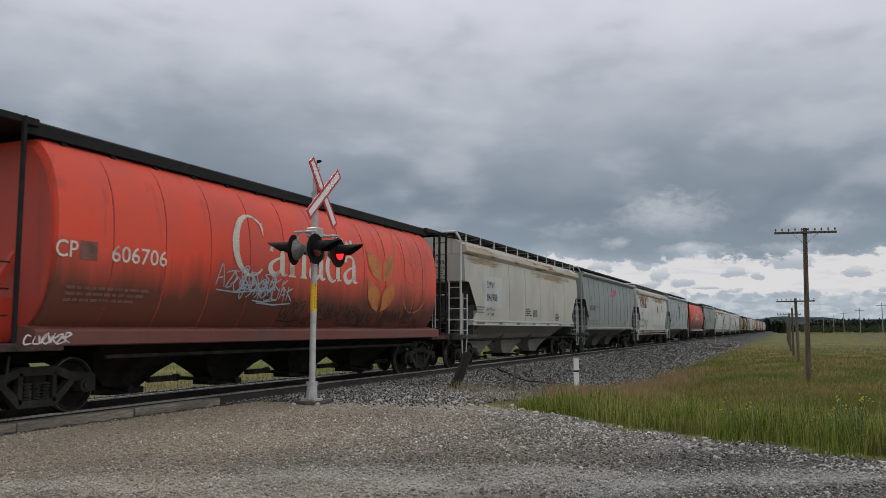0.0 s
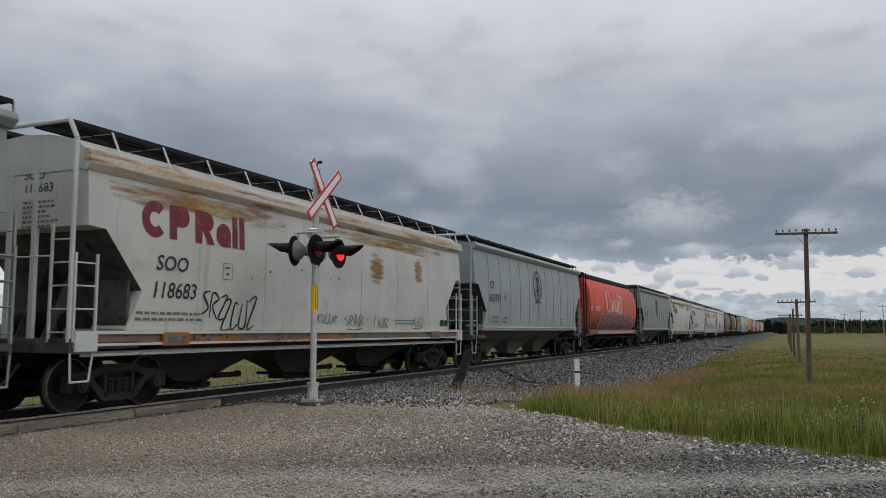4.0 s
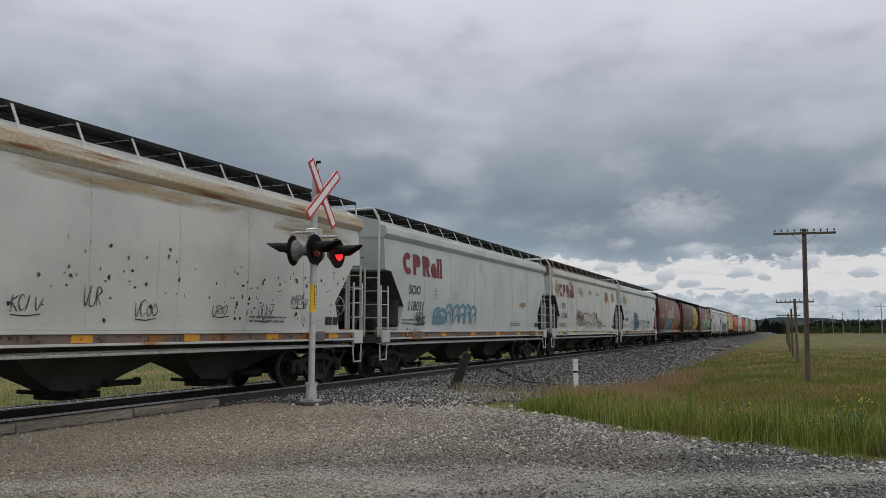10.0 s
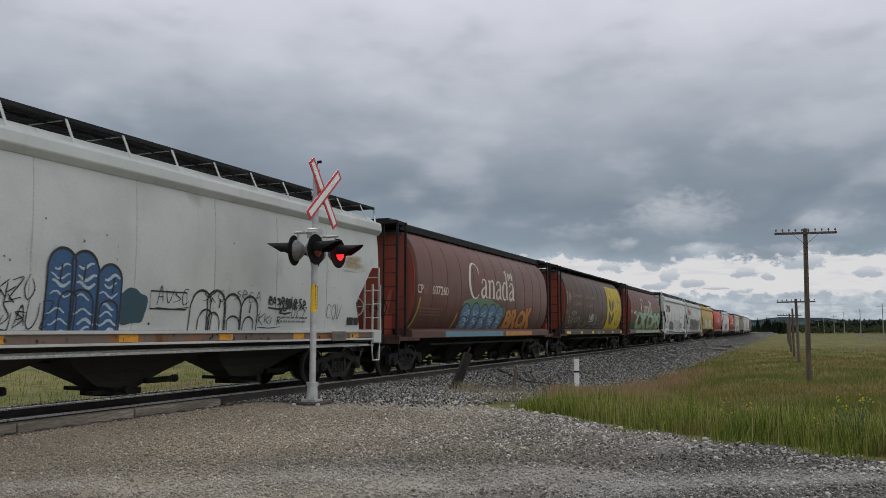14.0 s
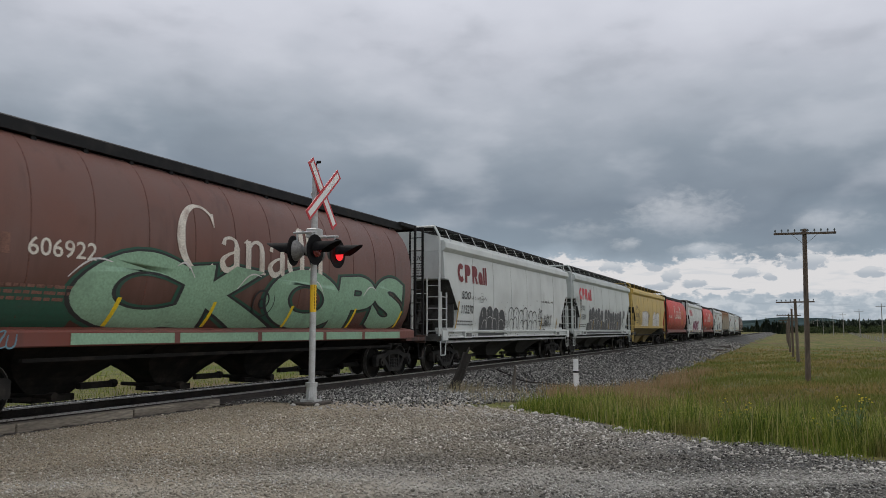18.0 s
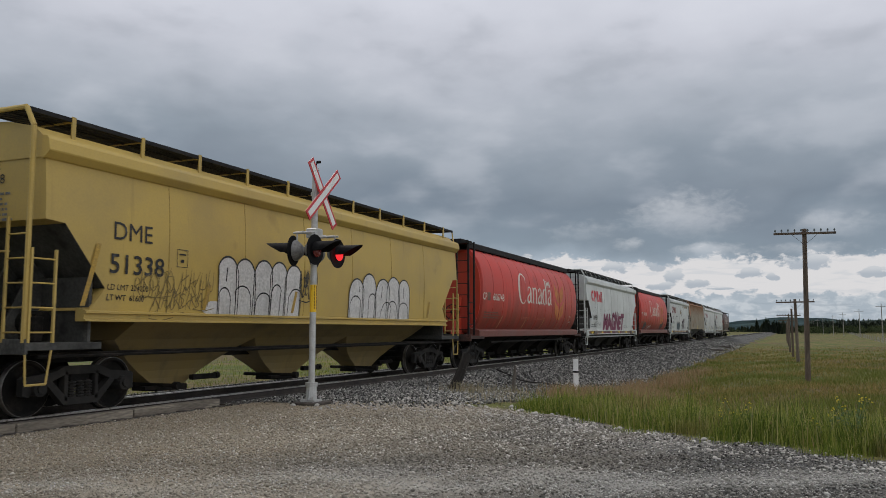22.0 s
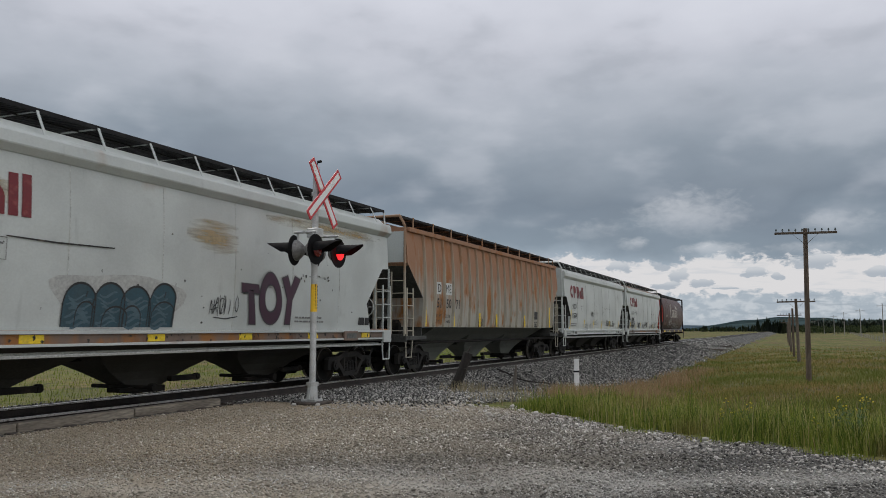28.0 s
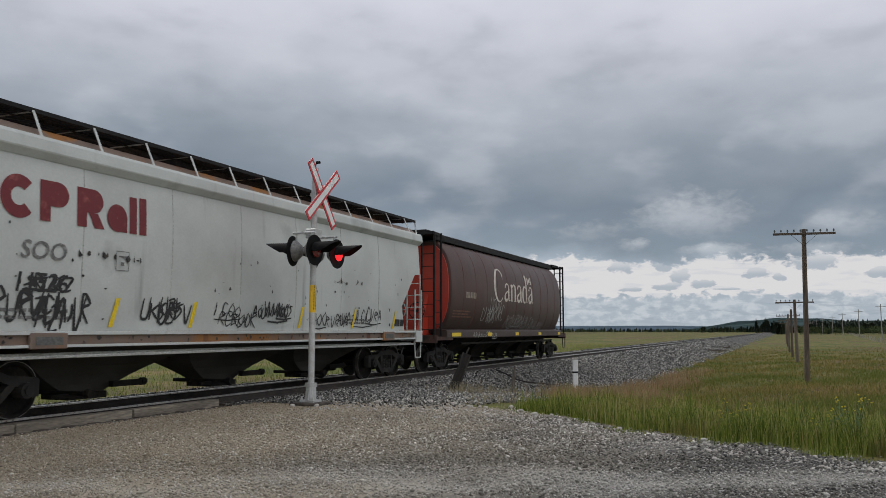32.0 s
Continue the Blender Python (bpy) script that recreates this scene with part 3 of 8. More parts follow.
    part("brake_pipe", shared(("brake_pipe", h), lambda: Shape().rod((-h + .3, -1.25, 1.02), (h - .3, -1.25, 1.02), .022).rod((-h + .3, -1.42, .98), (h - .3, -1.42, .98), .028)), seam_pale if kind == "smooth" else steel_dark, car)
    car_ends(car, h, L, ends, slope, kind)
    for e in (-1, 1):
        build_truck(car, e * (L / 2 - 2.05))
    CARS.append(car)
    return car


def car_ends(car, h, L, mat, slope, kind):
    w_, b_ = LEVELS[kind][4], LEVELS[kind][3]
    for e in (-1, 1):
        lo_ = LEVELS[kind][1]
        # Thin dark sheet over the slope: grime plus the underside's painted shade.
        part("slope_sheet", shared(("slope_sheet", kind, h, e), lambda: Shape().add([(e * (h - x + dx), y * yy, z - .003) for x, z, yy in (((.07, 3.42, side_y(kind, 3.42)), (1.18, 2.40, side_y(kind, 2.4))) if kind == "rib" else ((.62, 3.10, side_y(kind, 3.1)), (1.50, 2.10, side_y(kind, 2.1)))) for y in (-.995, .995) for dx in (.006, -.03)], [(0, 2, 6, 4), (1, 5, 7, 3), (0, 4, 5, 1), (2, 3, 7, 6), (0, 1, 3, 2), (4, 6, 7, 5)])), slope_grime_shade, car)
        part("end_platform", shared(("end_platform", h, e), lambda: Shape().box(e * h, e * (h - 1.5), -1.5, 1.5, 1.08, 1.20, .01).box(e * h, e * (h - .06), -1.5, 1.5, 1.02, 1.26, .01)), slope_grime_shade, car)
        if kind == "rib":
            part("end_wall", shared(("end_wall", h, e), lambda: Shape().box(e * (h - .20), e * (h - .052), -1.41, 1.41, 3.45, 4.40)), white_d, car, "pale grey end wall")
        if e < 0:
            part("end_rail", shared(("end_rail", kind, h, e), lambda: Shape().path([(e * (h - .02), -1.44, 1.2), (e * (h - .02), -1.44, w_ - .34), (e * (h - .02), -1.26, w_ - .02), (e * (h - .02), 1.26, w_ - .02), (e * (h - .02), 1.44, w_ - .34), (e * (h - .02), 1.44, 1.2)], .042, 8)), mat, car)
        else:
            part("end_rail", shared(("end_rail", kind, h, e), lambda: Shape().path([(e * (h - .30), -1.46, b_ - .05), (e * (h - .02), -1.28, w_ - .22), (e * (h - .02), -1.26, w_ - .03), (e * (h - .02), 1.26, w_ - .03), (e * (h - .02), 1.28, w_ - .22), (e * (h - .30), 1.46, b_ - .05)], .022, 6)), mat, car)
        part("end_post", shared(("end_post", h, e), lambda: Shape().box(e * (h - .30), e * (h - .22), -.36, -.24, 1.2, 4.2, .01).box(e * (h - .30), e * (h - .22), .24, .36, 1.2, 4.2, .01)), mat, car)
        part("end_gusset", shared(("end_gusset", h, e), lambda: Shape().prism([(e * (h - .42), 1.2), (e * (h - .50), 1.34), (e * (h - 1.06), 2.54), (e * (h - 1.34), 2.26), (e * (h - 1.34), 1.2)], "y", -.34, -.30).prism([(e * (h - .42), 1.2), (e * (h - .50), 1.34), (e * (h - 1.06), 2.54), (e * (h - 1.34), 2.26), (e * (h - 1.34), 1.2)], "y", .30, .34)), slope_grime_shade, car)
        part("air_tank", shared(("air_tank", h, e), lambda: Shape().rod((e * (h - .95), -.75, 1.52), (e * (h - .95), .75, 1.52), .20, 12).box(e * (h - .60), e * (h - .80), -.95, -.60, 1.2, 1.62, .02)), steel_dark, car)
        part("end_panel", shared(("end_panel", h, e), lambda: Shape().box(e * (h - 1.24), e * (h - 1.30), -1.44, 1.44, 1.2, 2.28)), slope_grime_shade, car)
        for s in (-1, 1):
            ladder(car, e * (h - .02), s * 1.215, 1.2, 3.16, "y", mat)
            ladder(car, e * (h - .27), s * 1.50, 1.2, 2.66, "x", mat)
            part("step", shared(("step", e, s, h), lambda: Shape().path([(e * (h - .02), s * 1.48, 1.1), (e * (h - .05), s * 1.48, .56), (e * (h - .42), s * 1.48, .56), (e * (h - .50), s * 1.48, 1.1)], .02, 6)), mat, car)
        part("handrail", shared(("handrail", h, e), lambda: Shape().rod((e * (h - .05), -1.0, 2.62), (e * (h - .05), 1.0, 2.62), .016)), mat, car)
        coupler(car, e, L)
    brake_wheel(car, h - .12, mat)


def coupler(car, e, L):
    cp = part("coupler", shared(("coupler", e, L), lambda: Shape().box(e * (L / 2 - 1.3), e * (L / 2 - .2), -.11, .11, .76, .98, .02).box(e * (L / 2 - .28), e * (L / 2 - .005), -.17, .10, .72, 1.02, .04)), truck_cast, car)
    part("air_hose", shared(("air_hose", e, L), lambda: Shape().path([(e * (L / 2 - .55), -.35, .84), (e * (L / 2 - .35), -.36, .60), (e * (L / 2 - .15), -.34, .46), (e * (L / 2 - .01), -.30, .44)], .025, 6)), rubber, cp)


def brake_wheel(car, x, mat):
    def ring():
        s, n = Shape(), 18
        pts = [(0, .28 * math.cos(2 * math.pi * i / n), .28 * math.sin(2 * math.pi * i / n)) for i in range(n + 1)]
        s.path(pts, .018, 5)
        for i in range(0, n, 3):
            s.rod((0, 0, 0), pts[i], .012, 5)
        return s.rod((-.12, 0, 0), (.03, 0, 0), .04, 8)
    part("brake_wheel", shared("brake_wheel", ring), mat, car, at=pose(x, -.72, 2.05))


def round_body(h):
    """The barrel of a cylindrical hopper car with flat ends and a rounded rim."""
    zs = [1.28 + (z - 1.24) * 1.035 for z in (1.24, 1.32, 1.45, 1.65, 1.9, 2.2, 2.5, 2.75, 3.0, 3.3, 3.6, 3.85, 4.05, 4.2, 4.3, 4.36)]
    ring = [(-side_y("round", z), z) for z in zs] + [(side_y("round", z), z) for z in reversed(zs)]
    c = 2.88
    st = [(-h, .93), (-h + .03, .985), (-h + .10, 1.0), (h - .10, 1.0), (h - .03, .985), (h, .93)]
    v = [(x, y * g, c + (z - c) * g) for x, g in st for y, z in ring]
    n = len(ring)
    f = [(i * n + j, i * n + (j + 1) % n, (i + 1) * n + (j + 1) % n, (i + 1) * n + j) for i in range(len(st) - 1) for j in range(n)]
    f += [tuple(range(n))[::-1], tuple(range((len(st) - 1) * n, len(st) * n))]
    return Shape().add(v, f)


def round_car(k, col, end_col, sill=None, trim=None, label="", open_walk=False):
    """A cylindrical covered hopper car: a barrel between two end platforms with tall posts."""
    L = ENDS[k + 1] - ENDS[k]
    h = round(L / 2 - .68, 2)
    hb = round(h - 1.18, 2)
    sill, trim = sill or col, trim or steel_black
    car = empty("cylindrical_hopper_car", label=label, category="railway car", group="cars of the train")
    part("barrel", shared(("barrel", hb), lambda: round_body(hb), True), col, car)
    def cap(e):
        zs = np.linspace(1.30, 4.45, 16)
        return Shape().prism([(y * .93, 2.88 + (z - 2.88) * .93) for y, z in [(-side_y("round", z), z) for z in zs] + [(side_y("round", z), z) for z in zs[::-1]]], "x", e * (hb - .02), e * (hb + .05))
    for e in (-1, 1):
        part("barrel_end", shared(("barrel_end", hb, e), lambda: cap(e)), end_col, car)
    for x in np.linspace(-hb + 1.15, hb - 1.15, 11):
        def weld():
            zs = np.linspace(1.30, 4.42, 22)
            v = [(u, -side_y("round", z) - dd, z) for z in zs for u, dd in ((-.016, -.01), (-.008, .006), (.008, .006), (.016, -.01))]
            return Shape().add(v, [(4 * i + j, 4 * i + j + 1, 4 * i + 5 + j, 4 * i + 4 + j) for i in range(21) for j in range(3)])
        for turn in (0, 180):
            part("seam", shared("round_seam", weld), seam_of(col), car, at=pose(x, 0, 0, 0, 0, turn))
    if open_walk:
        for s in (-1, 1):
            part("walkway", shared(("round_walk", h, s), lambda: walkway_shape(h, s * 1.12, s * .35, 4.72)), trim, car)
        for x in np.linspace(-h + 1.2, h - 1.2, 14):
            part("bracket", shared("walk_bracket", lambda: Shape().bar((0, -1.12, 4.70), (0, -.85, 4.34), .04, .04).bar((0, 1.12, 4.70), (0, .85, 4.34), .04, .04).box(-.03, .03, -1.12, 1.12, 4.64, 4.68)), trim, car, at=pose(x, 0, 0))
    else:
        part("walkway", shared(("hatch_roof", h), lambda: Shape().prism([(-1.06, 4.52), (-1.06, 4.72), (-1.02, 4.75), (1.02, 4.75), (1.06, 4.72), (1.06, 4.52), (.96, 4.52), (.96, 4.66), (-.96, 4.66), (-.96, 4.52)], "x", -h + .9, h - .9)), trim, car)
        for x in np.linspace(-hb + .5, hb - .5, 14):
            part("bracket", shared("hatch_bracket", lambda: Shape().box(-.05, .05, -1.03, -.90, 4.32, 4.54).box(-.05, .05, .90, 1.03, 4.32, 4.54).box(-.04, .04, -1.0, 1.0, 4.50, 4.54)), trim, car, at=pose(x, 0, 0))
    part("hatch", shared(("hatch", hb), lambda: Shape().prism([(-.45, 4.40), (-.42, 4.64), (.42, 4.64), (.45, 4.40)], "x", -hb + .4, hb - .4)), trim, car)
    for s in (-1, 1):
        part("side_sill", shared(("round_sill", h, s), lambda: Shape().prism([(s * 1.0, 1.13), (s * 1.47, 1.13), (s * 1.50, 1.15), (s * 1.50, 1.36), (s * 1.46, 1.40), (s * 1.1, 1.46), (s * 1.0, 1.46)], "x", -h + .9, h - .9)), sill, car)
        part("lower_rail", shared(("lower_rail", h, s), lambda: Shape().box(-h + 2.4, h - 2.4, s * 1.36, s * 1.43, .90, .96)), steel_dark, car)
    a, b = -h + 2.45, h - 2.45
    for i in range(4):
        x0, x1 = a + (b - a) * i / 4, a + (b - a) * (i + 1) / 4
        bay = part("hopper_bay", shared(("bay4", h, i), lambda: bays_shape(i, x0, x1, .4, 1.17, 1.12)), steel_dark, car)
        part("gate", shared(("gate4", h, i), lambda: gate_shape((x0 + x1) / 2)), steel_dark, bay)
    part("centre_sill", shared(("centre_sill", h), lambda: Shape().box(-h - .1, h + .1, -.18, .18, .82, 1.12)), steel_dark, car)
    for e in (-1, 1):
        part("end_platform", shared(("round_platform", h, e), lambda: Shape().box(e * h, e * (h - 1.45), -1.5, 1.5, 1.06, 1.18, .01).box(e * h, e * (h - .08), -1.5, 1.5, .98, 1.24, .01)), platform_grime, car)
        part("roof_platform", shared(("roof_platform", h, e), lambda: Shape().box(e * (h + .05), e * (h - 1.1), -1.14, 1.14, 4.64, 4.76, .01).box(e * (h + .05), e * (h - .02), -1.40, 1.40, 4.58, 4.70, .01)), trim, car)
        for s in (-1, 1):
            part("end_post", shared(("round_post", h, e, s), lambda: Shape().box(e * h, e * (h - .07), s * 1.36, s * 1.43, 1.1, 4.68, .008)), trim, car)
            part("inner_post", shared(("round_inner", h, e, s), lambda: Shape().box(e * (h - .58), e * (h - .64), s * 1.36, s * 1.43, 1.2, 4.68, .008)), trim, car)
            part("end_strut", shared(("round_strut", h, e, s), lambda: Shape().box(e * (h - .6), e * (h - 1.38), s * .60, s * .68, 1.2, 1.9).bar((e * (h - .3), s * .64, 1.2), (e * (h - 1.35), s * .64, 2.9), .09, .12).box(e * (h - 1.27), e * (h - 1.36), s * .55, s * .72, 1.2, 4.2, .01)), end_col, car)
            lad = part("ladder", shared(("round_ladder", h, e, s), lambda: Shape().box(e * (h - .01), e * (h - .05), s * .92, s * .97, 1.1, 4.66)), trim, car)
            z = 1.42
            while z < 4.5:
                part("rung", shared(("rung", "y"), lambda: rung_shape("y")), trim, lad, at=pose(e * (h - .03), s * 1.155, z))
                z += .42
            for z in (1.6, 2.0, 2.4):
                part("rung", shared(("rung", "x"), lambda: rung_shape("x")), trim, lad, at=pose(e * (h - .24), s * 1.40, z))
            part("step", shared(("round_step", e, s, h), lambda: Shape().path([(e * (h - .02), s * 1.46, 1.0), (e * (h - .05), s * 1.46, .52), (e * (h - .45), s * 1.46, .52), (e * (h - .50), s * 1.46, 1.0)], .02, 6)), trim, car)
        part("end_beam", shared(("end_beam", h, e), lambda: Shape().box(e * (h - 1.22), e * (h - 1.36), -1.15, 1.15, 3.45, 3.70, .01).box(e * (h - 1.2), e * (h - 1.36), -1.2, 1.2, 2.2, 2.3)), end_col, car)
        coupler(car, e, L)
    brake_wheel(car, -h + .12, trim)
    for e in (-1, 1):
        build_truck(car, e * (L / 2 - 2.05))
    CARS.append(car)
    return car


# ---- marks on the cars' crossing side ----
def wrap(bm, kind, parent, name, mat, label="", lift=.008):
    """Bends flat marks, drawn in x and z, on to a car's side as a thin film of paint."""
    lo, hi = min(v.co.z for v in bm.verts), max(v.co.z for v in bm.verts)
    z = math.ceil(lo / .11) * .11
    while z < hi:
        bmesh.ops.bisect_plane(bm, geom=bm.verts[:] + bm.edges[:] + bm.faces[:], plane_co=(0, 0, z), plane_no=(0, 0, 1))
        z += .11
    bmesh.ops.remove_doubles(bm, verts=bm.verts, dist=1e-5)
    for v in bm.verts:
        if kind == "sill":
            v.co.y = -1.5 - lift
        elif kind == "flat":
            v.co.y -= lift
        else:
            v.co.y = -side_y(kind, v.co.z) - lift - .004
    me = bpy.data.meshes.new(name)
    bm.to_mesh(me)
    bm.free()
    return part(name, me, mat, parent, label)


def lettering(text, x, z, size, squeeze=1.0, lean=0.0, bold=0.012, smooth=3):
    """A flat mesh of words in the built-in face, from x, on the base line z; size: the capitals' height."""
    cu = bpy.data.curves.new("words", "FONT")
    cu.body, cu.size, cu.shear = text, size / .69, lean
    cu.resolution_u, cu.offset = smooth, bold * size
    ob = new("words", cu)
    bpy.context.view_layer.update()
    me = bpy.data.meshes.new_from_object(ob.evaluated_get(bpy.context.evaluated_depsgraph_get()))
    bm = bmesh.new()
    bm.from_mesh(me)
    bpy.data.objects.remove(ob)
    bpy.data.curves.remove(cu)
    bpy.data.meshes.remove(me)
    for v in bm.verts:
        v.co = Vector((x + v.co.x * squeeze, 0, z + v.co.y))
    return bm


def flat(*polys):
    bm = bmesh.new()
    for p in polys:
        try:
            bm.faces.new([bm.verts.new((q[0], 0, q[1])) for q in p])
        except ValueError:
            pass
    return bm


def rect(x0, x1, z0, z1):
    return [(x0, z0), (x1, z0), (x1, z1), (x0, z1)]


def ribbon(pts, w, closed=False):
    """Quads along a line of points, w wide, thinner to its ends."""
    out, n = [], len(pts)
    side = []
    for i, p in enumerate(pts):
        a, b = pts[(i - 1) % n if closed else max(0, i - 1)], pts[(i + 1) % n if closed else min(n - 1, i + 1)]
        d = np.array(b) - np.array(a)
        d = d / (np.hypot(*d) + 1e-9)
        ww = w / 2 * (1 if closed else .45 + .55 * math.sin(math.pi * min(1, max(0, (i + .5) / n))))
        nx = np.array([-d[1], d[0]]) * ww
        side.append((tuple(np.array(p) + nx), tuple(np.array(p) - nx)))
    for i in range(n if closed else n - 1):
        a, b = side[i], side[(i + 1) % n]
        out.append([a[0], a[1], b[1], b[0]])
    return out


def bubble(rng, cx, cz, w, hgt, n=30):
    """A swollen rounded outline with dents."""
    p1, p2, a1, a2 = rng.uniform(0, 6.3), rng.uniform(0, 6.3), rng.uniform(.05, .13), rng.uniform(.04, .10)
    out = []
    for i in range(n):
        t = 2 * math.pi * i / n
        r = 1 + a1 * math.sin(3 * t + p1) + a2 * math.sin(5 * t + p2)
        c, s = math.cos(t), math.sin(t)
        out.append((cx + w / 2 * r * math.copysign(abs(c) ** .75, c), cz + hgt / 2 * r * math.copysign(abs(s) ** .7, s)))
    return out


def swirl(rng, cx, cz, w, hgt, n=16):
    a, b, p, q = rng.uniform(.6, 1.6), rng.uniform(.8, 2.2), rng.uniform(0, 6.3), rng.uniform(0, 6.3)
    return [(cx + w / 2 * math.sin(a * 3.0 * t + p) * (.6 + .4 * t), cz + hgt / 2 * math.sin(b * 3.0 * t + q)) for t in np.linspace(0, 1, n)]


def throw_up(car, kind, seed, x0, x1, z0, z1, fill, line, count=5, glow=None, line_w=.05):
    """Big spray-painted rounded shapes with outlines."""
    rng = random.Random(seed)
    step = (x1 - x0) / count
    fills, halos, all_lines = [], [], []
    for i in range(count):
        cx, cz = x0 + (i + .5) * step, (z0 + z1) / 2 + rng.uniform(-.04, .06) * (z1 - z0)
        w, hh = step * rng.uniform(1.12, 1.32), (z1 - z0) * rng.uniform(.80, .98)
        b = bubble(rng, cx, cz, w, hh)
        fills.append(b)
        halos.append([(cx + (p[0] - cx) * 1.13, cz + (p[1] - cz) * 1.10) for p in b])
        lines = ribbon(b, line_w, True)
        lines += ribbon(swirl(rng, cx, cz, w * .55, hh * .5), line_w * .9)
        lines += ribbon([(cx + rng.uniform(-.2, .2) * w, cz - hh * .45), (cx + rng.uniform(-.1, .1) * w, cz - hh * .1), (cx + rng.uniform(-.15, .15) * w, cz + hh * .1)], line_w)
        all_lines.append(lines)
    if glow:
        for j, b in enumerate(halos):
            wrap(flat(b), kind, car, "graffiti", glow, "spray-painted halo round the shape", .003 + .0008 * (j % 3))
    if fill:
        for j, b in enumerate(fills):
            wrap(flat(b), kind, car, "graffiti", fill, "large spray-painted rounded shapes", .006 + .0012 * (j % 3))
    for j, lines in enumerate(all_lines):
        tagged(wrap(flat(*lines), kind, car, "graffiti", line, "", .012 + .0008 * (j % 3)), "spray-painted outline", kind="stuff")


def arches(car, kind, seed, x0, x1, z0, z1, fill, line, count=5, line_w=.05, bands=None):
    """Rounded sprayed letters like a row of tall arches that overlap, with lower arches drawn over them."""
    rng = random.Random(seed)
    step = (x1 - x0) / count
    for i in range(count):
        cx, top, w = x0 + (i + .5) * step, z1 - rng.uniform(0, .16) * (z1 - z0), step * rng.uniform(1.04, 1.18)
        lean, rise = rng.uniform(-.10, .14) * step, min(.5 * w, .5 * (z1 - z0))

        def arch(c, width, low, high, r):
            left = [(c - width / 2, low), (c - width / 2 + lean * .4, high - r)]
            return left + [(c + lean - width / 2 * math.cos(t), high - r + r * math.sin(t)) for t in np.radians(np.linspace(18, 162, 11))] + [(c + width / 2 + lean * .4, high - r), (c + width / 2, low)]
        body = arch(cx, w, z0, top, rise)
        if fill:
            wrap(flat(body), kind, car, "graffiti", fill, "tall rounded sprayed letter", .006 + .0012 * (i % 3))
        if bands:
            polys = []
            for b in range(7):
                zz = z0 + (top - rise * .5 - z0) * (b + rng.uniform(.1, .7)) / 7
                polys += ribbon([(cx + w * q, zz + .05 * math.sin(9 * q + b)) for q in np.linspace(rng.uniform(-.42, -.2), rng.uniform(.15, .42), 7)], rng.uniform(.03, .07))
            tagged(wrap(flat(*polys), kind, car, "graffiti", bands, "", .0108), "pale sprayed bands", kind="stuff")
        lines = ribbon(body, line_w)
        low_top = z0 + (top - z0) * rng.uniform(.42, .60)
        lines += ribbon(arch(cx + rng.uniform(-.2, .35) * step, w * rng.uniform(.55, .85), z0, low_top, rise * .6), line_w * .8)
        if rng.random() < .7:
            q = cx + rng.uniform(-.2, .2) * w
            lines += ribbon([(q, low_top + .1 * (top - z0)), (q + .03, top - .18 * (top - z0))], line_w * .8)
        tagged(wrap(flat(*lines), kind, car, "graffiti", line, "", .012 + .0008 * (i % 3)), "sprayed outline", kind="stuff")


def scrawl(rng, x, z, w, h):
    """One sprayed sign: a few quick strokes, bent and crossed like handwriting."""
    def at(*pts):
        return curve_through([(x + (p + rng.uniform(-.12, .12)) * w + .18 * q * w, z + (q + rng.uniform(-.10, .10)) * h) for p, q in pts], 14)
    forms = ([((.1, 1), (.15, .5), (.05, 0))], [((.8, .85), (.3, 1), (.05, .5), (.3, 0), (.85, .15))], [((.5, 1), (.05, .5), (.5, 0), (.95, .5), (.5, 1.02))], [((0, .9), (.9, 1), (.1, 0), (.95, .05))],
             [((0, 1), (.45, 0), (.95, 1))], [((.85, .9), (.2, .85), (.75, .45), (.1, .05))], [((.1, 0), (.15, 1), (.8, .75), (.15, .5), (.85, 0))], [((.1, 1), (.1, 0)), ((.05, .5), (.9, .9)), ((.2, .5), (.9, 0))],
             [((.1, 0), (.45, 1), (.9, 0)), ((.25, .4), (.75, .4))], [((.1, 1), (.1, .1), (.5, -.05), (.85, .2), (.85, 1))])
    return [at(*line) for line in rng.choice(forms)]


def tags_on(car, kind, seed, x0, x1, z0, z1, mat, count=6, w=.022, size=(.35, .30)):
    """Scribbled spray paint: short runs of signs, spread along the side."""
    rng = random.Random(seed)
    count = max(1, round(count * .75))
    for i in range(count):
        cx, cz = x0 + (x1 - x0) * (i + rng.uniform(.2, .8)) / count, rng.uniform(z0, z1)
        signs, polys = rng.randint(3, 5), []
        gw, gh = size[0] * .52, size[1] * rng.uniform(.8, 1.25)
        for j in range(signs):
            for line in scrawl(rng, cx + (j - signs / 2) * gw * 1.05, cz - gh / 2, gw, gh * rng.uniform(.75, 1.1)):
                polys += ribbon(line, w)
        if rng.random() < .4:
            polys += ribbon([(cx - signs / 2 * gw, cz - gh * .72), (cx, cz - gh * .80), (cx + signs / 2 * gw, cz - gh * .66)], w)
        tagged(wrap(flat(*polys), kind, car, "graffiti", mat, "", .008 + .0007 * (i % 4)), "thin scribbled spray paint", kind="stuff")


def small_print(car, kind, seed, x, z, rows, w, mat, hgt=.05, gap=.10):
    """Lines too small to read, as bars."""
    rng = random.Random(seed)
    polys = []
    for r in range(rows):
        u = x
        while u < x + w * rng.uniform(.75, 1.0):
            ww = rng.uniform(.06, .22)
            polys.append(rect(u, u + ww, z - r * gap, z - r * gap + hgt))
            u += ww + .035
    wrap(flat(*polys), kind, car, "small_print", mat)


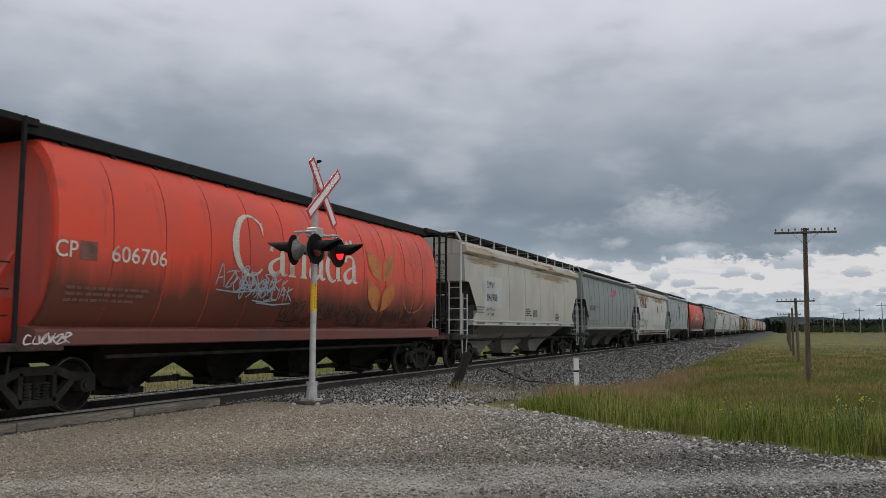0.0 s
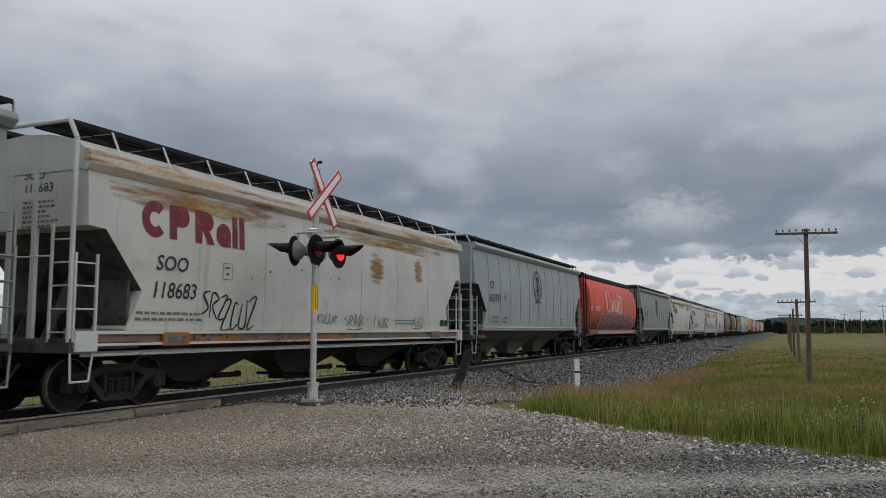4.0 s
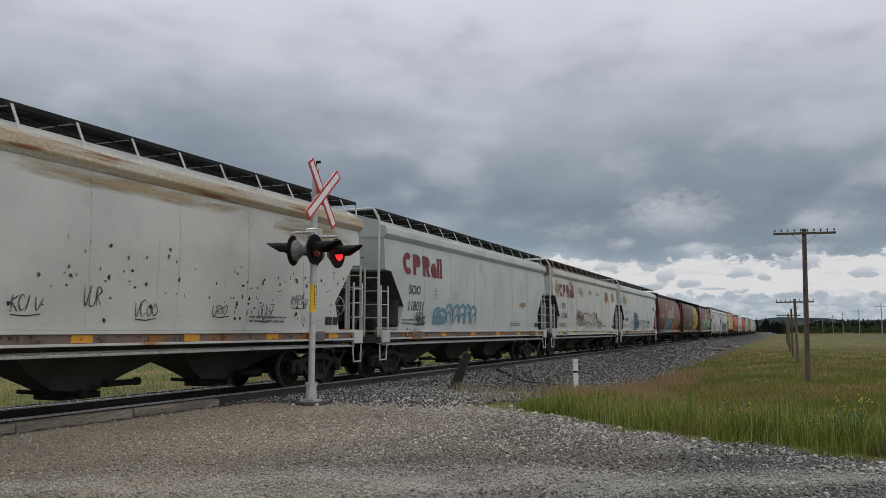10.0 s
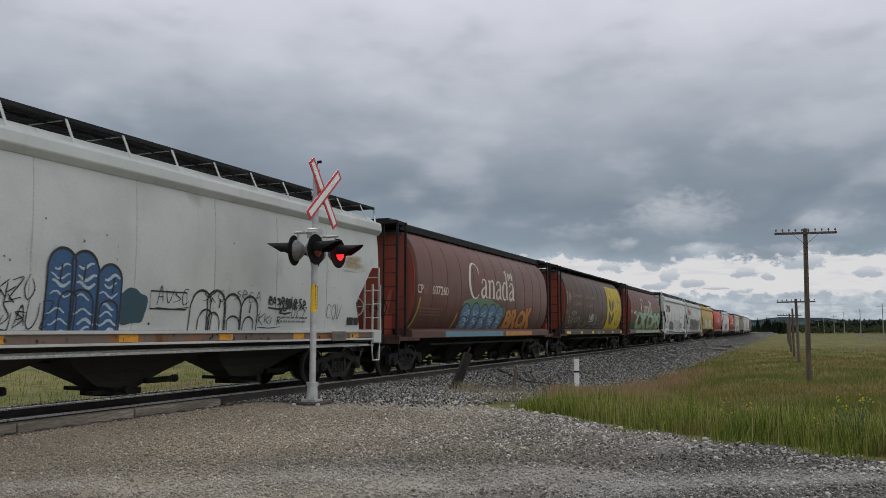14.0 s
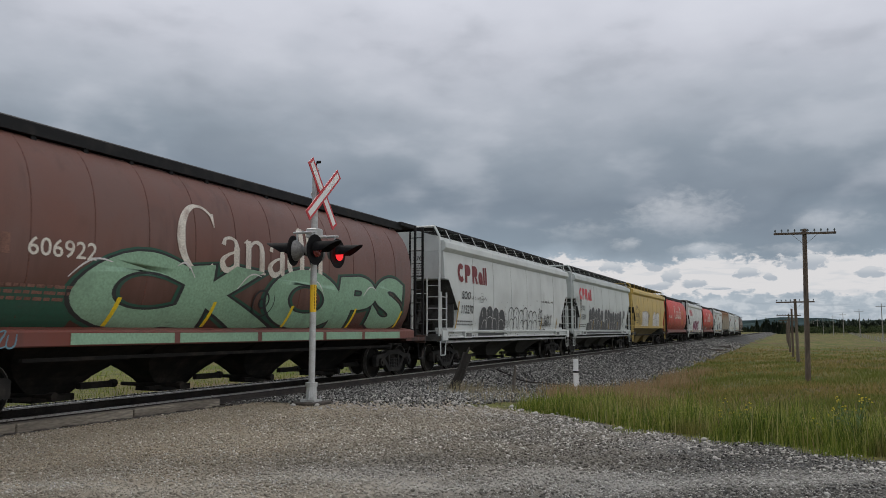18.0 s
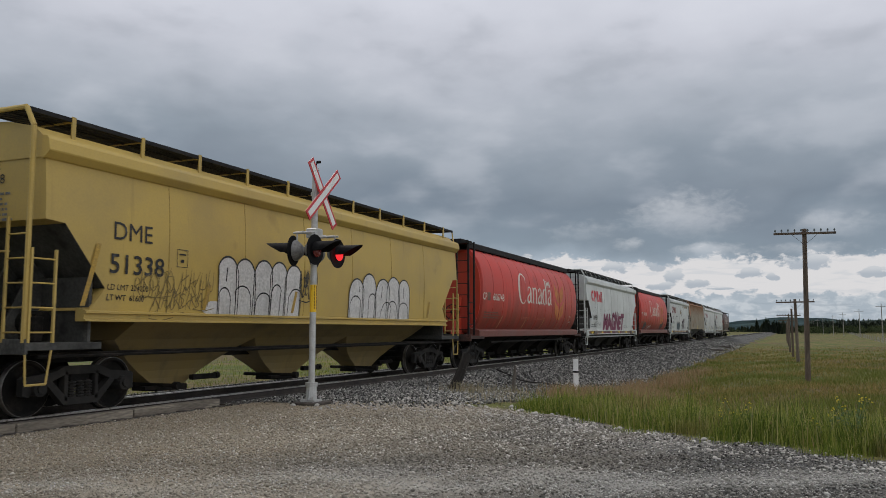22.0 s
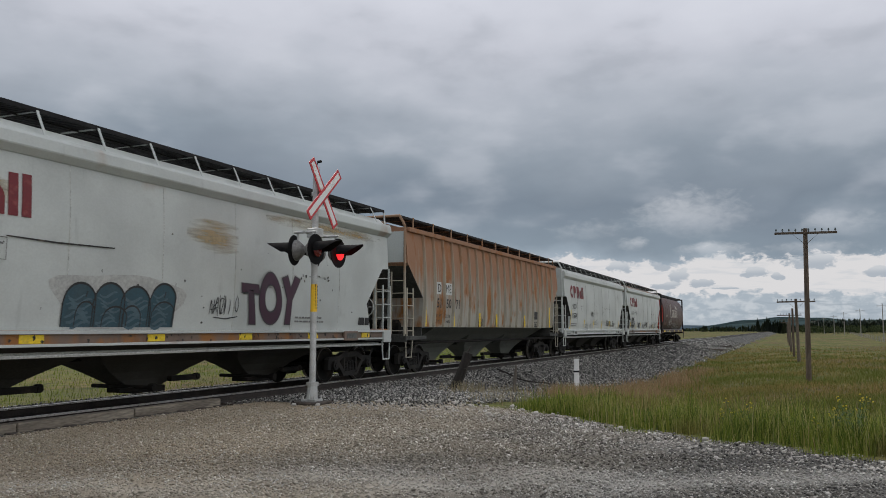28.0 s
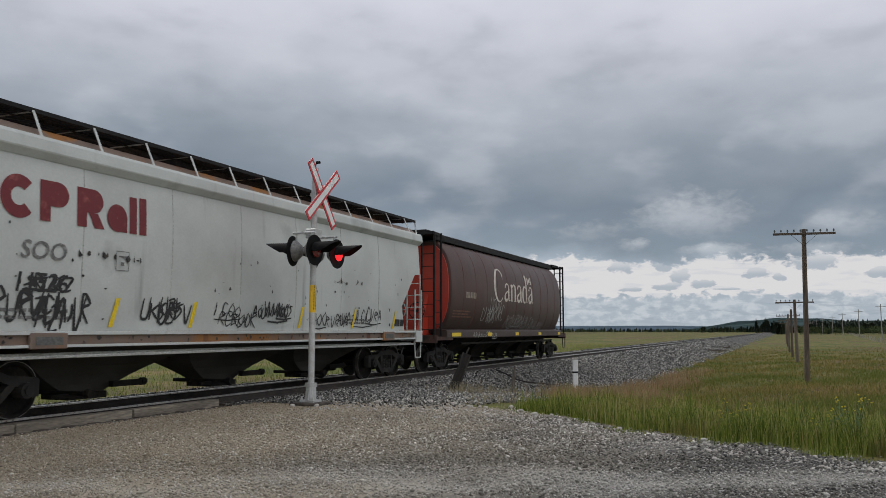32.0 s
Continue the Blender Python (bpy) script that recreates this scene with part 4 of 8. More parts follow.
def disc_arc(cx, cz, rx, rz, r0, a0, a1, n=20):
    """A thick arc as quads; r0: the inner edge, as a share of the outer."""
    ts = np.radians(np.linspace(a0, a1, n))
    return [[(cx + rx * k * math.cos(t), cz + rz * k * math.sin(t)) for t, k in ((p, 1), (q, 1), (q, r0), (p, r0))] for p, q in zip(ts, ts[1:])]


def block_logo(car, kind, x, z, hgt, mat):
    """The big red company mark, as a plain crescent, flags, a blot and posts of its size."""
    h, r = hgt, hgt / 2
    shapes = [disc_arc(x + .49 * h, z + r, .49 * h, r * 1.03, .42, 44, 316, 26)]
    for u, foot in ((x + 1.08 * h, False), (x + 2.18 * h, True)):
        flag = [rect(u, u + .30 * h, z, z + h), rect(u + .30 * h, u + .52 * h, z + .38 * h, z + h)] + disc_arc(u + .52 * h, z + .69 * h, .32 * h, .31 * h, .02, -90, 90, 12)
        if foot:
            flag.append([(u + .36 * h, z + .38 * h), (u + .56 * h, z), (u + .88 * h, z), (u + .66 * h, z + .38 * h)])
        shapes.append(flag)
    u = x + 3.14 * h
    shapes.append(disc_arc(u + .36 * h, z + .36 * h, .35 * h, .37 * h, .02, 0, 360, 22) + [rect(u + .42 * h, u + .71 * h, z, z + .44 * h)])
    shapes += [[rect(x + 3.94 * h, x + 4.20 * h, z, z + 1.0 * h)], [rect(x + 4.30 * h, x + 4.56 * h, z, z + 1.02 * h)]]
    for i, polys in enumerate(shapes):
        wrap(flat(*polys), kind, car, "company_mark", mat, "faded red painted shape of the company mark", .008 + .0006 * (i % 2))


def ear(cx, z, sx, sz):
    """The leaves of one stylised wheat ear, and the lines of its beard."""
    half_leaf = [(.045, 0), (.26, .10), (.45, .36), (.52, .95), (.36, .80), (.13, .63), (.045, .50)]
    leaves = [[(cx + e * p * sx, z + (q + up) * sz) for p, q in half_leaf] for up in (0, .82) for e in (-1, 1)]
    beard = [[(cx + e * p * sx, z + q * sz) for p, q in line] for e in (-1, 1) for line in (((.52, 1.80), (.60, 2.10), (.74, 2.42)), ((.06, 1.48), (.10, 1.9), (.18, 2.36)))]
    return leaves, beard


def wheat_mark(car, x, z, mat, line):
    """A pair of wheat ears: one of filled leaves, one in outline."""
    for u, m, fill in ((x + .92, mat, True), (x + 3.12, line, False)):
        leaves, beard = ear(u, z, 1.72, 1.02)
        for q in leaves:
            wrap(flat(q) if fill else flat(*ribbon(q, .05, True)), "round", car, "wheat_leaf", m, "stylised wheat leaf painted on the side")
        for q in beard:
            wrap(flat(*ribbon(q, .045)), "round", car, "wheat_beard", m)


def spray_letters(car, kind, text, x0, x1, z0, z1, fill, line, glow=None, fat=.06, seed=1, edge=.05):
    """Fat sprayed letters, each with an outline and a halo, crowded together."""
    rng = random.Random(seed)

    def box(bm):
        return [f(v.co[i] for v in bm.verts) for i in (0, 2) for f in (min, max)]
    sizes = []
    for ch in text:
        bm = lettering(ch, 0, 0, 1.0, 1.0, 0, fat)
        sizes.append(box(bm))
        bm.free()
    total, u = sum(q[1] - q[0] for q in sizes), x0
    for i, (ch, (ax, bx, az, bz)) in enumerate(zip(text, sizes)):
        w = (x1 - x0) * (bx - ax) / total
        top, low, tilt, bulge = z1 + rng.uniform(-.16, .14), z0 + rng.uniform(0, .06), rng.uniform(-.22, .22), rng.uniform(.05, .16)
        for mat, more, lift, lab in ((glow, edge * 2.0, .003, "sprayed halo"), (line, edge, .006, "sprayed outline"), (fill, 0, .010, "fat sprayed letter")):
            if not mat:
                continue
            bm = lettering(ch, 0, 0, 1.0, 1.0, 0, fat + more, 7)
            for v in bm.verts:
                p, q = (v.co.x - ax) / (bx - ax), (v.co.z - az) / (bz - az)
                v.co.z = low + (top - low) * q + bulge * math.sin(math.pi * p) * (q - .3) + .10 * tilt * (p - .5)
                v.co.x = u + w * (.5 + (p - .5) * (1.10 + bulge * (1 - 2 * q))) + tilt * (q - .5)
            wrap(bm, kind, car, "graffiti", mat, lab, lift + .0006 * (i % 2))
        u += w


def scuffs(car, kind, seed, x0, x1, z0, z1, mat, count=30, size=.12):
    """Scrapes and chips in the paint."""
    rng = random.Random(seed)
    polys = []
    for _ in range(count):
        cx, cz, w, hh = rng.uniform(x0, x1), rng.uniform(z0, z1) ** 1.0, size * rng.uniform(.15, .9), size * rng.uniform(.2, 1.1)
        n = rng.randint(5, 8)
        polys.append([(cx + w * rng.uniform(.35, 1) * math.cos(6.283 * i / n) / 2, cz + hh * rng.uniform(.35, 1) * math.sin(6.283 * i / n) / 2) for i in range(n)])
    tagged(wrap(flat(*polys), kind, car, "scuff", mat, "", .005), "dark chips and scrapes in the paint", kind="stuff")


def round_badge(car, kind, x, z, r, mat, pale):
    """A black ring with pale bars on it, round a striped shield under a crouching beast, over a scroll."""
    wrap(flat(*disc_arc(x, z, r, r, .80, -58, 238, 44)), kind, car, "badge_ring", mat, "black ring of the round badge")
    bars = []
    for i in range(17):
        if i in (8,):
            continue
        t = math.radians(196 - 212 * i / 16)
        c, s_ = math.cos(t), math.sin(t)
        px, pz, a, b = x + .90 * r * c, z + .90 * r * s_, .045 * r, .055 * r
        bars.append([(px + u * a * s_ + v * b * c, pz - u * a * c + v * b * s_) for u, v in ((-1, -1), (1, -1), (1, 1), (-1, 1))])
    wrap(flat(*bars), kind, car, "badge_print", pale, "", .012)
    shield = [(-.37, .12), (.37, .12), (.37, -.30), (.30, -.55), (.16, -.74), (0, -.84), (-.16, -.74), (-.30, -.55), (-.37, -.30)]
    wrap(flat(*ribbon([(x + p * r, z + q * r) for p, q in shield], .035 * r, True)), kind, car, "badge_shield", mat, "outline of the badge's shield", .010)
    for k in range(9):
        zz = .06 - .085 * k
        w = float(np.interp(zz, [-.84, -.74, -.55, -.30], [0, .16, .30, .37]))
        wrap(flat(rect(x - w * r, x + w * r, z + zz * r, z + (zz + .034) * r)), kind, car, "badge_stripe", mat, "", .009)
    leaf = [(0, .02), (.05, -.10), (.11, -.06), (.09, -.22), (.21, -.16), (.18, -.28), (.24, -.32), (.10, -.42), (.11, -.50), (.02, -.48), (.02, -.58)]
    outline = leaf + [(-p, q) for p, q in reversed(leaf)]
    wrap(flat([(x + p * r, z + q * r - .02) for p, q in outline]), kind, car, "badge_leaf", mat, "black leaf on the badge", .013)
    beast = [(-.38, .50), (-.30, .60), (-.20, .62), (-.12, .57), (.02, .62), (.20, .60), (.32, .48), (.37, .30), (.36, .14), (.12, .14), (.13, .26), (.02, .30), (-.10, .26), (-.14, .14), (-.22, .15), (-.20, .30), (-.26, .36), (-.36, .40)]
    wrap(flat([(x + p * r, z + q * r) for p, q in beast]), kind, car, "badge_beast", mat, "black beast over the shield", .013)
    wrap(flat([(x + p * r, z + q * r) for p, q in ((.39, .10), (.47, .08), (.50, -.20), (.46, -.34), (.41, -.30))]), kind, car, "badge_wing", mat, "", .010)
    wrap(flat(rect(x - .36 * r, x + .36 * r, z - 1.10 * r, z - .84 * r), [(x - .58 * r, z - 1.18 * r), (x - .34 * r, z - 1.16 * r), (x - .34 * r, z - .98 * r), (x - .58 * r, z - .96 * r), (x - .50 * r, z - 1.07 * r)], [(x + .58 * r, z - 1.18 * r), (x + .34 * r, z - 1.16 * r), (x + .34 * r, z - .98 * r), (x + .58 * r, z - .96 * r), (x + .50 * r, z - 1.07 * r)]), kind, car, "badge_scroll", mat, "", .014)
    wrap(flat(*[rect(x + (-.20 + .11 * i) * r, x + (-.13 + .11 * i) * r, z - 1.02 * r, z - .92 * r) for i in range(4)]), kind, car, "badge_print", pale, "", .018)


def slant_strips(car, kind, k, mat, offs, first=.5):
    """Slanted reflecting strips at given places along the side."""
    zb = 1.46 if kind == "round" else LEVELS[kind][1] + .07
    for i, off in enumerate(offs):
        x, d = off - half(k), first if i == 0 else .5
        wrap(flat([(x, zb), (x + .10, zb), (x + .10 + .26 * d, zb + d), (x + .26 * d, zb + d)]), kind, car, "reflector", mat, "", .016)


def reflectors(car, kind, h, mat, mode, count=6):
    """Yellow reflecting strips, along the sill or slanted on the side."""
    for i in range(count):
        x = -h + 1.9 + i * (2 * h - 3.4) / (count - 1)
        if mode == "sill":
            y = -1.506 if kind == "round" else -1.497
            z0, z1 = (1.19, 1.31) if kind == "round" else (LEVELS[kind][0] + .04, LEVELS[kind][1] - .06)
            part("reflector", shared(("reflector", mode, i == 0), lambda: Shape().box(-.42 if i == 0 else -.22, .42 if i == 0 else .22, -.004, .006, -.065, .065)), mat, car, at=pose(x, y, (z0 + z1) / 2))
        else:
            zb = 1.46 if kind == "round" else LEVELS[kind][1] + .04
            wrap(flat([(x, zb), (x + .09, zb), (x + .23, zb + .6), (x + .14, zb + .6)]), kind, car, "reflector", mat)

# ---- car paints and marks ----
truck_cast = material("cast_steel", (0.012, 0.0115, 0.011), .9, 0, [((0.032, 0.028, 0.024), 2.5, .45, .7)], (14, .3), (25, .3, .01))
rubber = material("black_rubber", (0.02, 0.02, 0.02), .7, 0, [], (40, .2))
red_a = paint("faded_red", (0.74, 0.080, 0.042), None, .3, (0.085, 0.040, 0.028))
red_b = paint("deep_red", (0.58, 0.058, 0.042), None, .4, (0.20, 0.05, 0.032))
red_dust = paint("dusty_red", (0.80, 0.085, 0.043), None, .3, (0.075, 0.044, 0.030), .5, None, (2.5, 3.25), .9)
red_end = paint("red_end", (0.50, 0.050, 0.026), None, .5)
brown_end = paint("brown_end", (0.28, 0.050, 0.027), None, .5)
red_sill = paint("red_brown_sill", (0.17, 0.050, 0.036), None, .7)
maroon = paint("oxide_brown", (0.168, 0.078, 0.060), None, .5, (0.085, 0.040, 0.030))
maroon_b = paint("dull_brown", (0.095, 0.058, 0.041), (1.1, .64), .6, (0.05, 0.036, 0.028))
maroon_c = paint("grey_brown", (0.085, 0.046, 0.040), None, .5, (0.05, 0.034, 0.03))
white_a = paint("dull_white", (0.545, 0.575, 0.56), None, .2)
white_b = paint("rust_stained_white", (0.56, 0.57, 0.54), (.55, .64), .2)
white_c = paint("clean_white", (0.60, 0.63, 0.62), None, .05)
white_d = paint("pale_grey", (0.515, 0.55, 0.54), (.5, .68), .1)
cream = paint("cream_grey", (0.52, 0.51, 0.45), None, .15)
grey_a = paint("mid_grey", (0.245, 0.275, 0.272), None, .15)
grey_b = paint("slate_grey", (0.205, 0.225, 0.222), None, .2)
grey_light = paint("blue_grey", (0.315, 0.365, 0.372), None, .1)
# Funnel paints: base tones about half the bodies', with heavy dirt streaks.
grey_under = paint("dark_dirty_grey", (0.135, 0.145, 0.13), None, .9)
cream_under = paint("dark_dirty_cream", (0.30, 0.29, 0.26), None, .9)
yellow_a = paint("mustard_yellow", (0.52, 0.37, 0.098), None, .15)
yellow_under = paint("dark_dirty_yellow", (0.26, 0.19, 0.075), None, .9)
rust_white = paint("rust_run_white", (0.40, 0.385, 0.335), (1.6, .55), .5, None, .7, (0.31, 0.128, 0.050), (3.6, 5.0), 3.2)
rust_post = paint("rust_streaked_post", (0.40, 0.37, 0.30), (1.3, .60), .4, None, .7, (0.27, 0.14, 0.07), (4.0, 5.6), 2.6)
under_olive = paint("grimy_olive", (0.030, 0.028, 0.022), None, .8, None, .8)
rust_chord = material("rusty_cream_edge", (0.52, 0.49, 0.43), .6, 0, [((0.45, 0.36, 0.23), 1.1, .44, .62, (.35, 1, 3)), ((0.27, 0.125, 0.05), 1.6, .55, .66, (.35, 1, 5))], (22, .15), (9, .1, .01))
tread_steel = material("rolled_tread", (.22, .21, .20), .4, .7, [((.10, .09, .08), 4, .45, .7)], (30, .2))
soot = material("black_scrape", (.03, .03, .03), .8, 0, [((.12, .10, .08), 6, .5, .7)], (40, .2), (60, 0, 0))
dark_sill = paint("brown_sill", (0.20, 0.14, 0.11), (1.2, .52), .6)
ink = material("black_lettering", (0.018, 0.018, 0.02), .6, 0, [((0.10, 0.10, 0.10), 5, .56, .75)], (40, .2), (60, 0, 0))
ink_grey = material("faded_lettering", (0.14, 0.14, 0.14), .7, 0, [((0.3, 0.3, 0.29), 8, .5, .7)], (40, .2), (60, 0, 0))
ink_white = material("white_lettering", (0.66, 0.62, 0.55), .6, 0, [((0.42, 0.33, 0.28), 3, .52, .72)], (40, .15), (60, 0, 0))
ink_dim = material("dim_white_lettering", (0.32, 0.27, 0.22), .7, 0, [((0.18, 0.14, 0.11), 4, .48, .7)], (40, .2), (60, 0, 0))
ochre_tape = material("worn_ochre_tape", (0.42, 0.27, 0.05), .6, 0, [((0.30, 0.20, 0.07), 5, .45, .7)], (30, .15), (60, 0, 0))
faded_tape = material("faded_tape", (0.46, 0.24, 0.12), .6, 0, [((0.40, 0.12, 0.07), 5, .45, .7)], (30, .15), (60, 0, 0))
ink_tan = material("tan_lettering", (0.26, 0.19, 0.13), .7, 0, [((0.16, 0.11, 0.08), 4, .50, .7)], (40, .2), (60, 0, 0))
ink_pink = material("pink_lettering", (0.48, 0.17, 0.12), .7, 0, [((0.40, 0.09, 0.06), 4, .48, .7)], (40, .2), (60, 0, 0))
ink_faint = material("faint_lettering", (0.20, 0.10, 0.075), .7, 0, [((0.12, 0.06, 0.045), 4, .48, .7)], (40, .2), (60, 0, 0))
mark_red = material("red_mark", (0.16, 0.019, 0.025), .6, 0, [((0.30, 0.08, 0.07), 6, .56, .75)], (40, .15), (60, 0, 0))
mark_red_bright = material("bright_red_mark", (0.55, 0.03, 0.045), .5, 0, [((0.45, 0.08, 0.08), 6, .6, .8)], (40, .1), (60, 0, 0))
wheat_gold = material("gold_wheat", (0.56, 0.20, 0.055), .6, 0, [((0.40, 0.11, 0.045), 3, .45, .7)], (30, .15), (60, 0, 0))
wheat_line = material("pale_orange_line", (0.55, 0.17, 0.09), .6, 0, [((0.45, 0.09, 0.05), 3, .5, .7)], (30, .15), (60, 0, 0))
wheat_yellow = material("bright_yellow_square", (0.62, 0.46, 0.02), .55, 0, [((0.40, 0.30, 0.03), 2, .5, .7)], (30, .12), (60, 0, 0))
spray = {}
for nm, c in (("black", (.022, .022, .024)), ("charcoal", (.05, .052, .056)), ("white", (.62, .61, .60)), ("mauve", (.22, .105, .15)), ("plum", (.06, .022, .045)), ("magenta", (.19, .018, .075)), ("green", (.115, .22, .125)),
              ("ice", (.38, .47, .54)), ("mint", (.25, .41, .28)), ("dark_green", (.012, .05, .025)), ("blue", (.035, .10, .22)), ("pale_blue", (.12, .26, .33)), ("orange", (.50, .22, .05)), ("teal", (.03, .075, .10)), ("rose", (.42, .27, .29)), ("maroon", (.09, .02, .025)), ("ash", (.40, .41, .40)), ("sky", (.10, .20, .34)), ("slate", (.07, .12, .15)), ("olive", (.20, .15, .05)), ("haze_green", (.02, .085, .055))):
    spray[nm] = material("spray_" + nm, c, .55, 0, [(tuple(q * .7 + .02 for q in c), 2.5, .5, .75)], (20, .12), (60, 0, 0))
orange_tape = material("orange_tape", (0.72, 0.33, 0.02), .4, 0, [((0.5, 0.22, 0.04), 5, .55, .75)], (30, .1), (60, 0, 0))
yellow_tape = material("yellow_tape", (0.80, 0.58, 0.02), .4, 0, [((0.6, 0.42, 0.05), 5, .58, .75)], (30, .1), (60, 0, 0))
white_tape = material("grey_white_tape", (0.62, 0.62, 0.60), .5, 0, [((0.4, 0.4, 0.38), 5, .55, .75)], (30, .1), (60, 0, 0))
# Grime, darkened further to paint in the shade under the sloped ends.
slope_grime_shade = material("grimy_shaded_slope", (0.052, 0.053, 0.050), .85, 0, [((0.11, 0.11, 0.102), 1.5, .48, .7), ((0.022, 0.022, 0.021), 3, .48, .68)], (20, .25))
platform_grime = material("grimy_platform", (0.060, 0.034, 0.028), .85, 0, [((0.13, 0.05, 0.036), 1.8, .48, .7), ((0.02, 0.017, 0.016), 3, .46, .66)], (20, .25))
# Seam strips take a plain tone near the body paint, most of them darker.
seam_dark = material("dark_seam", (0.11, 0.115, 0.11), .8, 0, [((0.2, 0.2, 0.19), 4, .5, .7)], (30, .2))
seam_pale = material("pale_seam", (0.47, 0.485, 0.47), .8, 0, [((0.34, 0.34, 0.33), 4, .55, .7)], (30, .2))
seam_red = material("dark_red_seam", (0.33, 0.044, 0.030), .8, 0, [((0.52, 0.06, 0.038), 2, .42, .60)], (30, .2))
seam_brown = material("dark_brown_seam", (0.135, 0.060, 0.046), .8, 0, [((0.10, 0.042, 0.033), 2, .5, .65)], (30, .2))


seam_yellow = material("dark_yellow_seam", (0.36, 0.255, 0.075), .8, 0, [((0.46, 0.32, 0.09), 2, .45, .65)], (30, .2))


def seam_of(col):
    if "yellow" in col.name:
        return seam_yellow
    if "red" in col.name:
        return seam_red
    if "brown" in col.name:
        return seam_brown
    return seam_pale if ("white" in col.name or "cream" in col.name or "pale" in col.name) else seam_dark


def stain_material(name, colour, strength=.85):
    """Rust that bleeds out to nothing round its edge, streaked level."""
    m = material(name, colour, .85, 0, [((.46, .36, .20), 2.2, .46, .62, (.3, 1, 2.2)), (tuple(c * .6 for c in colour), 5, .54, .7, (.25, 1, 3.0))], (20, .2), (60, 0, 0))
    n, l = m.node_tree.nodes, m.node_tree.links
    tc, mp, ln, nz, mp2, ad, rg = (n.new(k) for k in ("ShaderNodeTexCoord", "ShaderNodeMapping", "ShaderNodeVectorMath", "ShaderNodeTexNoise", "ShaderNodeMapping", "ShaderNodeMath", "ShaderNodeMapRange"))
    mp.inputs["Location"].default_value, mp.inputs["Scale"].default_value = (-1, 0, -1), (2, 0, 2)
    mp2.inputs["Scale"].default_value = (.55, 1, 5)
    nz.inputs["Scale"].default_value, nz.inputs["Detail"].default_value = 2.2, 6
    ln.operation = "LENGTH"
    ad.operation, ad.inputs[1].default_value = "MULTIPLY_ADD", -1.9
    l.new(tc.outputs["Generated"], mp.inputs[0])
    l.new(mp.outputs[0], ln.inputs[0])
    l.new(tc.outputs["Object"], mp2.inputs[0])
    l.new(mp2.outputs[0], nz.inputs["Vector"])
    l.new(nz.outputs["Fac"], ad.inputs[0])
    l.new(ln.outputs["Value"], ad.inputs[2])
    rg.inputs[1].default_value, rg.inputs[2].default_value, rg.inputs[3].default_value, rg.inputs[4].default_value = .12, -.62, 0, strength
    l.new(ad.outputs[0], rg.inputs[0])
    l.new(rg.outputs[0], n["Principled BSDF"].inputs["Alpha"])
    return m


rust_stain = stain_material("rust_stain", (.34, .16, .045), .8)
pale_stain = stain_material("pale_rust_stain", (.42, .30, .14), .6)
dust_stain = stain_material("grey_smear", (.20, .19, .18), .6)


def stains(car, kind, k, spots, mat):
    for x0, x1, z0, z1 in spots:
        wrap(flat(rect(x0 - half(k), x1 - half(k), z0, z1)), kind, car, "stain", mat, "bleeding rust stain", .002)


def half(k):
    return (ENDS[k + 1] - ENDS[k]) / 2


def words(car, kind, k, text, off, z, size, mat, squeeze=1.0, name="lettering", label="", lean=0.0):
    wrap(lettering(text, off - half(k), z, size, squeeze, lean, 0 if "M" in text else .012), kind, car, name, mat, label)


def end_words(car, k, lines, kind="smooth"):
    """The car's mark, and rows too small to read, on the wall of its crossing-side end."""
    x, z = -half(k) + GAP + inset(kind, 3.9) - .006 - .012 * (kind == "rib"), 3.98
    for text in lines:
        wrap(lettering(text, 0, 0, .15, 1.1, 0, 0), "flat", car, "end_lettering", ink).matrix_basis = pose(x, 0.0, z, 0, 0, -90)
        z -= .23
    rng, bars = random.Random(200 + k), []
    for r in range(6):
        u = 0.0
        while u < rng.uniform(.5, .8):
            w = rng.uniform(.04, .12)
            bars.append(rect(u, u + w, -.085 * r, -.085 * r + .04))
            u += w + .03
    wrap(flat(*bars), "flat", car, "small_print", ink_grey).matrix_basis = pose(x, 0.0, z + .04, 0, 0, -90)


def stroke(pts, widths):
    """Quads along a line of points whose width changes on the way."""
    pts, out = [np.array(p, float) for p in pts], []
    n = len(pts)
    sides = []
    for i, p in enumerate(pts):
        d = pts[min(n - 1, i + 1)] - pts[max(0, i - 1)]
        d = d / (np.hypot(*d) + 1e-9)
        w = float(np.interp(i / (n - 1), np.linspace(0, 1, len(widths)), widths)) / 2 * 1.22
        sides.append((p + w * np.array([-d[1], d[0]]), p - w * np.array([-d[1], d[0]])))
    for (a, b), (c_, e_) in zip(sides, sides[1:]):
        out.append([tuple(a), tuple(b), tuple(e_), tuple(c_)])
    return out


def curve_through(pts, n=14):
    """A smooth line through a few points."""
    p = [np.array(q, float) for q in [pts[0], *pts, pts[-1]]]
    out = []
    for i in range(1, len(p) - 2):
        for t in np.linspace(0, 1, max(3, n // (len(pts) - 1)), endpoint=False):
            out.append(tuple(.5 * (2 * p[i] + (p[i + 1] - p[i - 1]) * t + (2 * p[i - 1] - 5 * p[i] + 4 * p[i + 1] - p[i + 2]) * t * t + (3 * p[i] - p[i - 1] - 3 * p[i + 1] + p[i + 2]) * t ** 3)))
    return out + [tuple(p[-2])]


